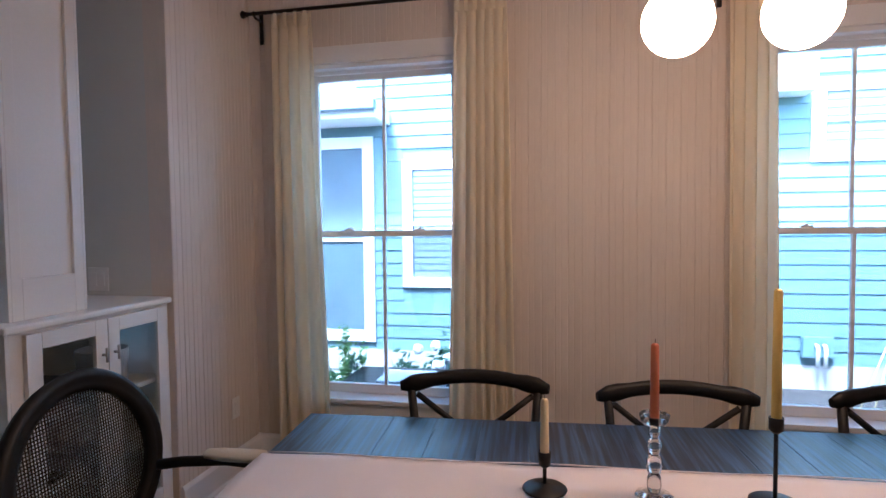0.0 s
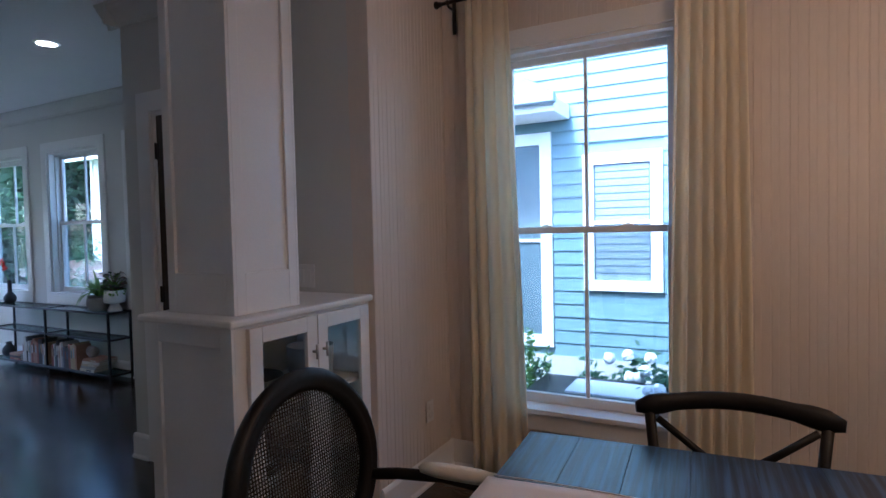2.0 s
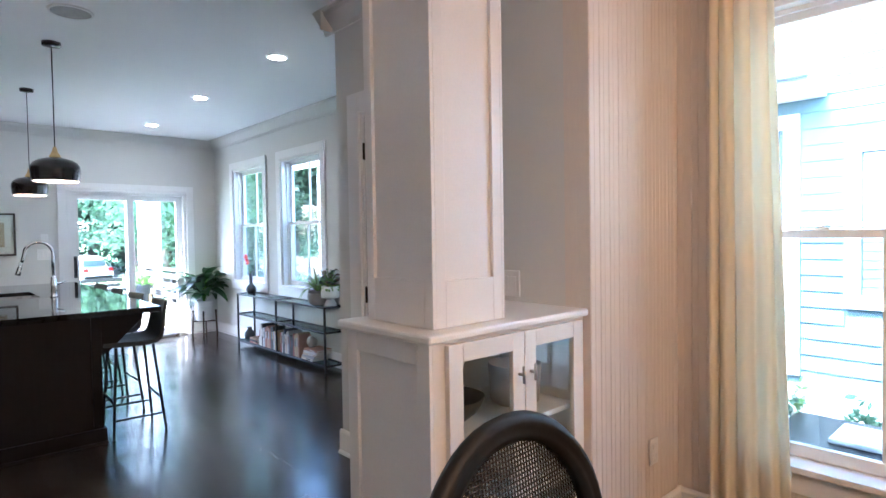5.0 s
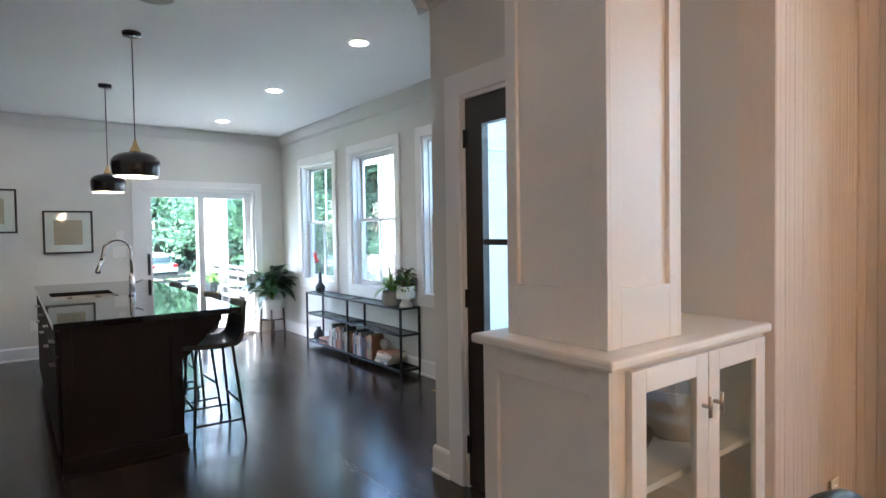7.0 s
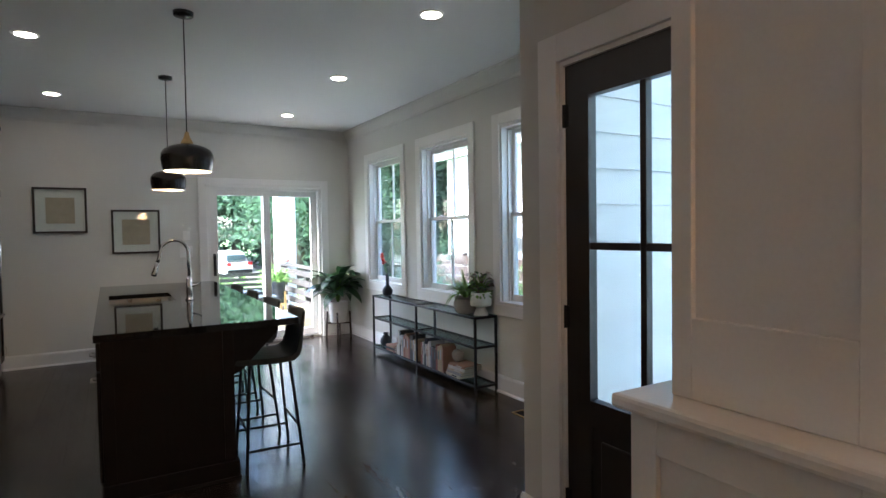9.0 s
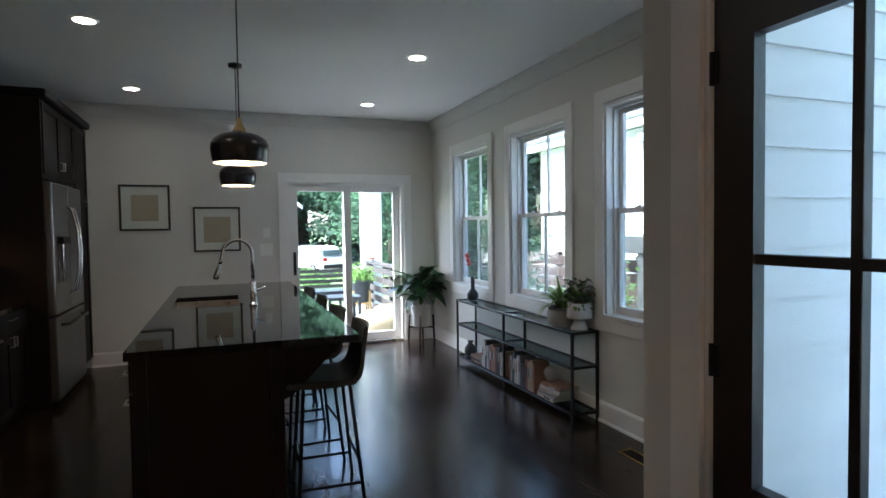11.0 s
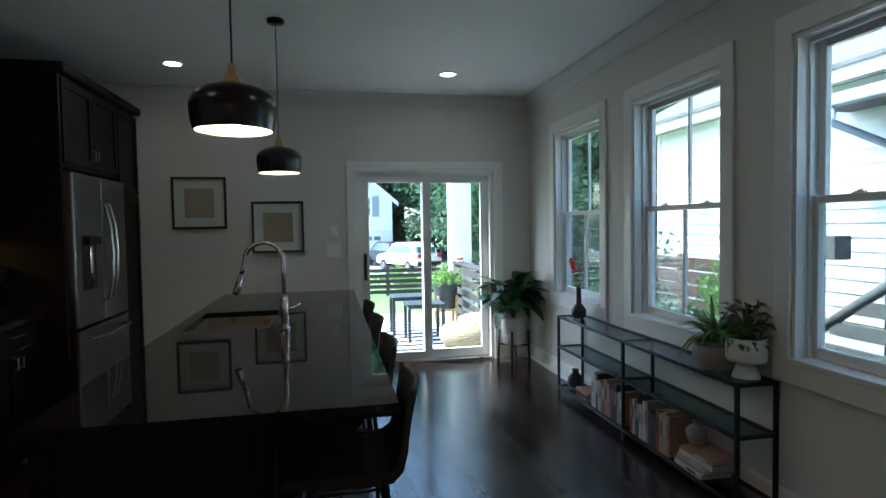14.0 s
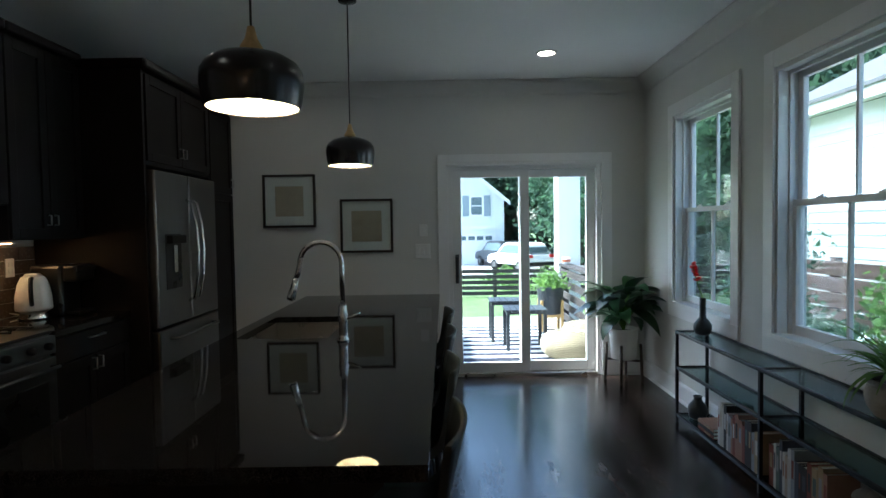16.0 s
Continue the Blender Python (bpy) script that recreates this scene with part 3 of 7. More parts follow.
# porch door
pd = thing("door_2", "dark brown glazed porch door in a white casing", "door", kind="structure")
bm = B()
casing(bm, PD[0], PD[1], 0, PD[3], 0.12, DW - 0.001, 0.02, -1, along="x")
part("casing", bm, M["trim"], pd)
bm = B()
for q in ((PD[0], PD[0] + 0.02, 0, PD[3]), (PD[1] - 0.02, PD[1], 0, PD[3]), (PD[0] + 0.02, PD[1] - 0.02, PD[3] - 0.02, PD[3])):
    box(bm, q[0], q[1], DW, DW + 0.15, q[2], q[3])
part("jamb", bm, M["trim"], pd)
d0, d1, y0, y1 = PD[0] + 0.022, PD[1] - 0.022, DW + 0.012, DW + 0.056
g0, g1 = d0 + 0.135, d1 - 0.135
bm = B()
for q in ((d0, g0, 0.01, PD[3] - 0.022), (g1, d1, 0.01, PD[3] - 0.022), (g0, g1, 1.985, PD[3] - 0.022), (g0, g1, 0.60, 0.71), (g0, g1, 0.01, 0.22)):
    box(bm, q[0], q[1], y0, y1, q[2], q[3])
box(bm, g0, g1, y0 + 0.014, y1 - 0.014, 0.22, 0.60)
box(bm, g0 + 0.05, g1 - 0.05, y0 + 0.006, y1 - 0.006, 0.27, 0.55, 0.006)
leaf = part("door_leaf", bm, M["door"], pd, "dark brown painted door leaf")
bm = B()
gm = (g0 + g1) / 2
box(bm, gm - 0.014, gm + 0.014, y0 + 0.004, y1 - 0.004, 0.71, 1.985, 0.003)
box(bm, g0, gm - 0.014, y0 + 0.004, y1 - 0.004, 1.345, 1.375, 0.003)
box(bm, gm + 0.014, g1, y0 + 0.004, y1 - 0.004, 1.345, 1.375, 0.003)
part("muntin", bm, M["door"], leaf)
for a, b in ((g0, gm), (gm, g1)):
    for v0, v1 in ((0.71, 1.36), (1.36, 1.985)):
        bm = B()
        box(bm, a, b, y0 + 0.02, y0 + 0.024, v0, v1)
        part("pane", bm, M["glass"], leaf).visible_shadow = False
for z in (0.24, 1.05, 1.92):
    bm = B()
    cyl(bm, (d0 - 0.004, y0 - 0.006, z - 0.05), (d0 - 0.004, y0 - 0.006, z + 0.05), 0.007)
    box(bm, d0 - 0.024, d0 + 0.018, y0 - 0.004, y0 + 0.002, z - 0.048, z + 0.048)
    part("hinge", bm, M["iron"], pd, "black butt hinge")
st = thing("door_stop", "dark spring door stop on the baseboard", "door stop")
bm = B()
tube(bm, [(WE - 0.017, DW + 0.03, 0.09), (WE - 0.085, DW + 0.03, 0.086)], 0.006, radii=[0.011, 0.006])
cyl(bm, (WE - 0.083, DW + 0.03, 0.086), (WE - 0.098, DW + 0.03, 0.086), 0.011)
part("spring", bm, M["iron"], st)

# ---- built-in half wall with column ----
CX0, CX1, CY0, CZ = -1.115, -0.655, 2.455, 1.075
cabinet = thing("built_in_cabinet", "white built-in half-wall cabinet with two glass doors", "cabinet")
for q in ((CX0, CX0 + 0.02, CY0, DW - 0.001, 0, CZ), (CX0 + 0.02, CX1 - 0.022, CY0, CY0 + 0.02, 0, CZ), (CX0 + 0.02, CX1 - 0.022, DW - 0.022, DW - 0.001, 0, CZ),
          (CX0 + 0.02, CX1 - 0.022, CY0 + 0.02, DW - 0.022, 0.10, 0.12), (CX0 + 0.02, CX1 - 0.022, CY0 + 0.02, DW - 0.022, CZ - 0.02, CZ)):
    part("carcass_panel", box(B(), *q), M["trim"], cabinet)
for q in ((CY0, CY0 + 0.055, 0, CZ), (DW - 0.04, DW - 0.001, 0, CZ), (CY0 + 0.055, DW - 0.04, 0, 0.12), (CY0 + 0.055, DW - 0.04, CZ - 0.03, CZ)):
    part("face_frame", box(B(), CX1 - 0.022, CX1, *q), M["trim"], cabinet)
for x0, x1, z0, z1 in ((CX0, CX0 + 0.06, 0, CZ), (CX1 - 0.06, CX1, 0, CZ), (CX0 + 0.06, CX1 - 0.06, 0, 0.15), (CX0 + 0.06, CX1 - 0.06, CZ - 0.075, CZ)):
    part("end_frame", box(B(), x0, x1, CY0 - 0.014, CY0, z0, z1, 0.002), M["trim"], cabinet)
bm = B()
box(bm, CX0 - 0.03, CX1 + 0.03, CY0 - 0.04, DW - 0.001, CZ, CZ + 0.030, 0.009)
part("top", bm, M["trim"], cabinet, "white painted ledge with a rounded edge")
bm = B()
box(bm, CX0 + 0.02, CX1 - 0.03, CY0 + 0.02, DW - 0.022, 0.70, 0.72)
box(bm, CX0 + 0.02, CX1 - 0.03, CY0 + 0.02, DW - 0.022, 0.42, 0.44)
part("shelf", bm, M["trim"], cabinet)
DMID = 2.875
for a, b, hinge in ((CY0 + 0.05, DMID - 0.002, -1), (DMID + 0.002, DW - 0.035, 1)):
    bm = B()
    s = 0.062
    for q in ((a, a + s, 0.13, CZ - 0.012), (b - s, b, 0.13, CZ - 0.012), (a + s, b - s, 0.13, 0.20), (a + s, b - s, CZ - 0.012 - s, CZ - 0.012)):
        box(bm, CX1 + 0.001, CX1 + 0.021, q[0], q[1], q[2], q[3], 0.002)
    d = part("glass_door", bm, M["trim"], cabinet)
    bm = B()
    box(bm, CX1 + 0.008, CX1 + 0.012, a + s, b - s, 0.20, CZ - 0.012 - s)
    part("pane", bm, M["glass"], d)
    bm = B()
    yk = b - 0.03 if hinge < 0 else a + 0.03
    cyl(bm, (CX1 + 0.021, yk, 0.915), (CX1 + 0.043, yk, 0.915), 0.006)
    cyl(bm, (CX1 + 0.043, yk, 0.885), (CX1 + 0.043, yk, 0.945), 0.006)
    part("handle", bm, M["nickel"], d, "brushed nickel T-bar knob")

bowl = thing("serving_bowl", "dark round serving bowl on the cabinet shelf", "bowl", pose(-0.86, 2.70, 0.721))
part("bowl_body", lathe(B(), [(0.05, 0.0), (0.06, 0.004), (0.115, 0.05), (0.14, 0.10), (0.135, 0.10), (0.11, 0.053), (0.05, 0.012)], 32), M["slate"], bowl)
tray = thing("silver_tray", "stacked silver trays behind the cabinet glass", "tray", pose(-0.85, 2.66, 0.441))
for i in range(3):
    part("tray_plate", lathe(B(), [(0.13, 0.02 * i), (0.15, 0.02 * i + 0.012), (0.152, 0.02 * i + 0.016), (0.13, 0.02 * i + 0.006)], 32), M["chrome"], tray)
box_ = thing("storage_basket", "grey woven basket on the upper shelf", "basket", pose(-0.86, 3.08, 0.721))
bm = B()
lathe(bm, [(0.09, 0), (0.10, 0.01), (0.11, 0.16), (0.102, 0.16), (0.09, 0.02)], 24)
part("basket_body", bm, M["stoneware"], box_)

column = thing("column", "white panelled square column standing on the half wall", "column", kind="structure")
X0, X1, Y0, Y1, Z0 = -1.065, -0.70, 2.50, 2.845, CZ + 0.031
bm = B()
box(bm, X0 + 0.014, X1 - 0.014, Y0 + 0.014, Y1 - 0.014, Z0, CH)
part("shaft", bm, M["trim"], column)
for nm, axis in (("panel_frame", "y0"), ("panel_frame", "y1"), ("panel_frame", "x0"), ("panel_frame", "x1")):
    bm = B()
    u0, u1 = (X0, X1) if axis[0] == "y" else (Y0 + 0.014, Y1 - 0.014)
    e = 0.034
    for a, b, z0, z1 in ((u0, u0 + e + 0.01, Z0, CH), (u1 - e - 0.01, u1, Z0, CH), (u0 + e + 0.01, u1 - e - 0.01, Z0, Z0 + 0.155), (u0 + e + 0.01, u1 - e - 0.01, CH - 0.2, CH)):
        if axis == "y0":
            box(bm, a, b, Y0, Y0 + 0.014, z0, z1, 0.002)
        elif axis == "y1":
            box(bm, a, b, Y1 - 0.014, Y1, z0, z1, 0.002)
        elif axis == "x0":
            box(bm, X0, X0 + 0.014, a, b, z0, z1, 0.002)
        else:
            box(bm, X1 - 0.014, X1, a, b, z0, z1, 0.002)
    part(nm, bm, M["trim"], column)


def wall_plate(name, label, category, m, gang=2, w=0.118, h=0.118, kind="switch"):
    """A cover plate in the local x-z plane that faces -y."""
    t = thing(name, label, category, m)
    part("plate", box(B(), -w / 2, w / 2, -0.006, 0, -h / 2, h / 2, 0.003), M["white_plastic"], t)
    for i in range(gang):
        cx = (i - (gang - 1) / 2) * 0.046
        if kind == "switch":
            part("rocker", box(B(), cx - 0.016, cx + 0.016, -0.010, -0.006, -0.033, 0.033, 0.002), M["white_plastic"], t)
        else:
            for z in (-0.022, 0.022):
                part("socket", box(B(), cx - 0.015, cx + 0.015, -0.008, -0.006, z - 0.014, z + 0.014, 0.003), M["white_plastic"], t)
    return t


wall_plate("light_switch", "white two-gang light switch above the half wall", "switch", pose(-1.04, DW - 0.001, 1.185))
wall_plate("light_switch", "white triple light switch beside the patio door", "switch", pose(FX + 0.001, 2.384, 1.229, 0, 0, 90), 3, 0.146, 0.14)
wall_plate("thermostat", "small white thermostat on the kitchen wall", "thermostat", pose(FX + 0.001, 2.392, 1.43, 0, 0, 90), 1, 0.08, 0.115)
wall_plate("wall_outlet", "white wall outlet low on the kitchen wall", "outlet", pose(FX + 0.001, 1.475, 0.39, 0, 0, 90), 1, 0.075, 0.12, "socket")
wall_plate("wall_outlet", "white wall outlet on the beadboard wall", "outlet", pose(DX + 0.0145, 3.75, 0.40, 0, 0, 90), 1, 0.075, 0.12, "socket")


# ---- curtains ----
def curtain(name, label, x_top0, x_top1, x_bot0, x_bot1, folds, seed, y):
    rnd = random.Random(seed)
    c = thing(name, label, "curtain", group="dining room curtains")
    bm = B()
    nx, nz, zt, zb = folds * 12, 26, 2.665, 0.02
    ph = [rnd.uniform(-0.7, 0.7) for _ in range(folds + 2)]
    am = [rnd.uniform(0.7, 1.25) for _ in range(folds + 2)]
    grid = []
    for j in range(nz + 1):
        v = j / nz
        row = []
        for i in range(nx + 1):
            u = i / nx
            k = u * folds
            f = int(k)
            amp = (0.013 + 0.013 * v) * (am[f] * (1 - (k - f)) + am[f + 1] * (k - f))
            x = (x_top0 + (x_top1 - x_top0) * u) * (1 - v) + (x_bot0 + (x_bot1 - x_bot0) * u) * v
            w = 2 * math.pi * k + (ph[f] * (1 - (k - f)) + ph[f + 1] * (k - f)) * (0.4 + v)
            yy = y - amp * math.cos(w) - 0.0025 * math.sin(2 * w + 5 * v)
            row.append(bm.verts.new((x + 0.008 * math.sin(w * 1.0 + 2 * v), yy, zt + (zb - zt) * v)))
        grid.append(row)
    for a, b in zip(grid, grid[1:]):
        for i in range(nx):
            bm.faces.new((a[i], a[i + 1], b[i + 1], b[i])).smooth = True
    p = part("panel", bm, M["curtain"], c)
    sol = p.modifiers.new("thickness", "SOLIDIFY")
    sol.thickness = 0.003
    bm = B()
    for f in range(folds):
        x = x_top0 + (x_top1 - x_top0) * (f + 0.5) / folds
        box(bm, x - 0.011, x + 0.011, y - 0.036, y - 0.030, 2.585, 2.67, 0.003)
    part("pleat", bm, M["curtain"], c)
    return c


YC = WY - 0.085
curtain("curtain", "cream linen curtain gathered beside the window", -0.42, -0.17, -0.43, -0.09, 4, 1, YC)
curtain("curtain", "cream linen curtain gathered beside the window", 0.66, 0.95, 0.60, 0.98, 6, 2, YC)
curtain("curtain", "cream linen curtain gathered beside the window", 2.05, 2.26, 2.06, 2.29, 4, 3, YC)
rod = thing("curtain_rod", "black metal curtain rod with ball finials", "curtain rod")
part("rod_bar", cyl(B(), (-0.59, YC, 2.69), (3.45, YC, 2.69), 0.0105), M["iron"], rod)
for x in (-0.60, 3.46):
    part("finial", lathe(B(), [(0.0105, -0.02), (0.016, -0.018), (0.011, -0.012), (0.02, 0.0), (0.022, 0.012), (0.014, 0.027), (0.0, 0.032)], 16), M["iron"], rod).matrix_basis = pose(x, YC, 2.69, 0, -90 if x < 0 else 90, 0)
for x in (-0.53, 2.02, 3.38):
    bm = B()
    box(bm, x - 0.012, x + 0.012, WY - 0.018, WY - 0.0135, 2.53, 2.72, 0.003)
    tube(bm, [(x, WY - 0.018, 2.665), (x, YC, 2.665), (x, YC - 0.016, 2.675), (x, YC - 0.018, 2.695)], 0.007)
    part("bracket", bm, M["iron"], rod)

# ---- dining table ----
TR = pose(0.34, 2.745, 0, 0, 0, 4.0)
table = thing("dining_table", "blackened oak dining table, strong grain, blue window reflection painted in", "table", TR)
TL, TWD = 2.35, 1.02
nb = 15
for i in range(nb):
    x0 = i * TL / nb
    part("tabletop_plank", box(B(), x0, x0 + TL / nb - 0.0005, -TWD, 0, 0.722, 0.76, 0.0012), M["table"], table)
bm = B()
box(bm, 0.12, TL - 0.12, -TWD + 0.12, -0.12, 0.64, 0.721)
part("apron", bm, M["table"], table)
for x in (0.12, TL - 0.20):
    for y in (-0.20, -TWD + 0.12):
        part("leg", box(B(), x, x + 0.08, y, y + 0.08, 0, 0.64, 0.004), M["table"], table)
runner = thing("table_runner", "pale lilac linen runner draped over the table", "table runner", TR)
bm = B()
prof = [(-0.052, 0.50), (-0.050, 0.56), (-0.044, 0.66), (-0.030, 0.735), (-0.012, 0.763)] + [(0.02 + i * 0.12, 0.7635 + 0.0012 * math.sin(i * 1.7)) for i in range(19)]
rows = []
for i, (x, z) in enumerate(prof):
    rows.append([bm.verts.new((x + 0.004 * math.sin(5 * v + i), -0.36 - 0.40 * v + 0.007 * math.sin(i * 0.9 + v), z + 0.0015 * math.sin(9 * v + i))) for v in (k / 10 for k in range(11))])
for a, b in zip(rows, rows[1:]):
    for k in range(10):
        bm.faces.new((a[k], a[k + 1], b[k + 1], b[k])).smooth = True
r = part("cloth", bm, M["linen"], runner)
r.modifiers.new("thickness", "SOLIDIFY").thickness = 0.002
bm = B()
tube(bm, [(0.0 + i * 0.1, -0.362 + 0.006 * math.sin(i * 0.9), 0.7655) for i in range(23)], 0.0022, 6)
part("hem", bm, M["linen"], runner)


# ---- chairs ----
def cross_back_chair():
    c = thing("cross_back_chair", "ebonised wooden cross-back dining chair at the table", "chair", group="cross-back dining chairs")
    m = M["chair"]
    bm = B()
    tube(bm, [(-0.275 + 0.55 * i / 14, 0.215 + 0.055 * math.sin(math.pi * i / 14) - 0.02, 0.862 + 0.020 * math.sin(math.pi * i / 14)) for i in range(15)], 0.02, 10,
         [0.012] + [0.023] * 2 + [0.019] * 9 + [0.023] * 2 + [0.012])
    o = part("top_rail", bm, m, c)
    o.matrix_basis = Matrix.Translation((0, 0, 0.862)) @ Matrix.Diagonal((1, 1, 1.45, 1)) @ Matrix.Translation((0, 0, -0.862))
    for s in (-1, 1):
        part("back_post", tube(B(), [(s * 0.19, 0.19, 0.0), (s * 0.195, 0.20, 0.44), (s * 0.215, 0.205, 0.62), (s * 0.235, 0.205, 0.85)], 0.016, 10), m, c)
        part("front_leg", tube(B(), [(s * 0.20, -0.20, 0.0), (s * 0.21, -0.20, 0.43)], 0.016, 10, [0.012, 0.019]), m, c)
        part("cross_slat", tube(B(), [(s * 0.215, 0.21, 0.83), (s * 0.11, 0.225, 0.74), (0, 0.228 + 0.006 * s, 0.655), (-s * 0.11, 0.222, 0.58), (-s * 0.20, 0.205, 0.50)], 0.012, 8), m, c)
        part("side_stretcher", tube(B(), [(s * 0.2, -0.2, 0.22), (s * 0.192, 0.193, 0.22)], 0.009, 8), m, c)
    part("seat", box(B(), -0.235, 0.235, -0.235, 0.21, 0.43, 0.465, 0.012), M["cane"], c)
    part("seat_rail", box(B(), -0.215, 0.215, -0.215, 0.20, 0.395, 0.429, 0.004), m, c)
    return c


chair1 = cross_back_chair()
for i, (x, y) in enumerate(((0.922, 2.70), (1.635, 2.755), (2.42, 2.83))):
    m = pose(x + 0.012, y, 0, 0, 0, (5, 4, 6)[i]) @ Matrix.Diagonal((1, 1, 0.975, 1))
    if i == 0:
        chair1.matrix_basis = m
    else:
        copy_thing(chair1, m)

arm = thing("arm_chair", "black oval-back cane armchair with linen arm pads", "armchair", pose(-0.02, 2.175, 0, 0, 0, 3) @ Matrix.Diagonal((1.02, 1.02, 1.02, 1)))
# faces +x; the back stands at x = 0
bm = B()
pts = []
for i in range(49):
    a = 2 * math.pi * i / 48
    pts.append((-0.03 - 0.06 * (0.26 * math.sin(a) + 0.26) / 0.52 + 0.02 * math.cos(a) ** 2, 0.262 * math.cos(a), 0.74 + 0.25 * math.sin(a)))
rows = []
for i, p in enumerate(pts[:-1]):
    a = 2 * math.pi * i / 48
    n = Vector((0, math.cos(a), math.sin(a)))
    o = Vector(p)
    sec = ((-0.017, -0.026), (-0.022, 0.0), (-0.017, 0.024), (0.0, 0.034), (0.014, 0.026), (0.020, 0.012), (0.014, 0.004), (0.018, -0.010), (0.012, -0.026))
    rows.append([bm.verts.new(o + Vector((dx, 0, 0)) + n * dn) for dx, dn in sec])
for i in range(48):
    bridge(bm, rows[i], rows[(i + 1) % 48])
part("backrest_frame", bm, M["chair"], arm, "moulded black oval frame")
bm = B()
step = 0.0095
rad = 0.0019


def back_x(z):
    return -0.035 - 0.06 * (z - 0.505) / 0.52


for i in range(-25, 26):
    y = i * step
    if abs(y) < 0.238:
        h = 0.227 * math.sqrt(max(0, 1 - (y / 0.239) ** 2))
        if h > 0.01:
            z0, z1 = 0.74 - h, 0.74 + h
            q = [(back_x(z0), y, z0), (back_x(z1), y, z1)]
            tube(bm, q, rad, 4)
    z = 0.74 + y
    if abs(y) < 0.227:
        w = 0.238 * math.sqrt(max(0, 1 - (y / 0.228) ** 2))
        if w > 0.01:
            tube(bm, [(back_x(z) + 0.003, -w, z), (back_x(z) + 0.003, w, z)], rad, 4)
tagged(part("cane_panel", bm, M["cane"], arm), "black woven cane panel", kind="stuff")
part("seat", box(B(), -0.02, 0.50, -0.25, 0.25, 0.42, 0.49, 0.03), M["pad"], arm, "linen upholstered seat")
part("seat_rail", box(B(), -0.01, 0.49, -0.24, 0.24, 0.36, 0.42, 0.008), M["chair"], arm)
for s in (-1, 1):
    part("arm", tube(B(), [(-0.045, s * 0.25, 0.655), (0.06, s * 0.265, 0.668), (0.20, s * 0.285, 0.672), (0.34, s * 0.28, 0.665), (0.375, s * 0.275, 0.63), (0.335, s * 0.262, 0.54), (0.34, s * 0.245, 0.44)], 0.017, 10), M["chair"], arm)
    p = part("arm_pad", lathe(B(), [(0.004, -0.125), (0.018, -0.11), (0.024, -0.06), (0.025, 0.0), (0.024, 0.06), (0.018, 0.11), (0.004, 0.125)], 16), M["pad"], arm, "cream linen arm pad")
    p.matrix_basis = pose(0.245, s * 0.284, 0.690, 0, 90, 0) @ Matrix.Diagonal((0.8, 1.25, 1, 1))
    for x in (0.0, 0.45):
        part("leg", tube(B(), [(x - (0.05 if x == 0 else -0.02), s * 0.215, 0.0), (x, s * 0.22, 0.37)], 0.018, 10, [0.012, 0.023]), M["chair"], arm)
    part("back_stile", tube(B(), [(-0.005, s * 0.12, 0.42), (-0.03, s * 0.11, 0.53)], 0.016, 8), M["chair"], arm)


# ---- candles ----
def taper(name, label, x, y, z0, z1, r, mat):
    t = thing(name, label, "candle", pose(x, y, 0))
    part("wax", lathe(B(), [(r * 0.9, z0), (r, z0 + 0.01), (r * 0.86, z1 - 0.006), (r * 0.6, z1 - 0.001), (0, z1)], 16), M[mat], t)
    part("wick", cyl(B(), (0, 0, z1 - 0.002), (0.001, 0, z1 + 0.010), 0.0012, seg=6), M["plastic"], t)


h1 = thing("candle_holder", "low black metal candlestick on the runner", "candle holder", pose(1.193, 2.287, 0.7665))
part("base", lathe(B(), [(0.054, 0), (0.057, 0.004), (0.052, 0.008), (0.02, 0.012), (0.006, 0.018)], 32), M["iron"], h1)
part("stem", cyl(B(), (0, 0, 0.015), (0, 0, 0.062), 0.005), M["iron"], h1)
part("cup", lathe(B(), [(0.006, 0.058), (0.015, 0.066), (0.016, 0.10), (0.0135, 0.10), (0.013, 0.07)], 20), M["iron"], h1)
taper("candle", "short cream taper candle", 1.193, 2.287, 0.7665 + 0.075, 1.003, 0.0115, "wax_cream")
h2 = thing("candle_holder", "faceted crystal candlestick on the runner", "candle holder", pose(1.459, 2.30, 0.7665) @ Matrix.Diagonal((1, 1, 0.84, 1)))
crystal = bpy.data.materials.new("crystal")
crystal.use_nodes = True
cp = crystal.node_tree.nodes["Principled BSDF"]
cp.inputs["Transmission Weight"].default_value, cp.inputs["Roughness"].default_value, cp.inputs["IOR"].default_value = 1.0, 0.02, 1.5
M["crystal"] = crystal
bm = B()
for i, (r, h) in enumerate(((0.017, 0.06), (0.019, 0.055), (0.017, 0.05), (0.014, 0.035))):
    z = (0.012, 0.072, 0.127, 0.177)[i]
    lathe(bm, [(r * 0.78, z), (r, z + h * 0.3), (r, z + h * 0.75), (r * 0.7, z + h)], 6)
part("stem", bm, crystal, h2)
part("base", lathe(B(), [(0.045, 0), (0.046, 0.006), (0.02, 0.014)], 8), crystal, h2)
part("cup", lathe(B(), [(0.012, 0.212), (0.032, 0.225), (0.037, 0.248), (0.030, 0.245), (0.014, 0.226)], 8), crystal, h2)
taper("candle", "rust orange taper candle", 1.459, 2.30, 0.7665 + 0.190, 1.150, 0.0115, "wax_orange")
h3 = thing("candle_holder", "tall slim black metal candlestick on the runner", "candle holder", pose(1.738, 2.32, 0.7665))
part("base", lathe(B(), [(0.056, 0), (0.058, 0.003), (0.05, 0.006), (0.006, 0.010)], 32), M["iron"], h3)
part("stem", cyl(B(), (0, 0, 0.008), (0, 0, 0.18), 0.005), M["iron"], h3)
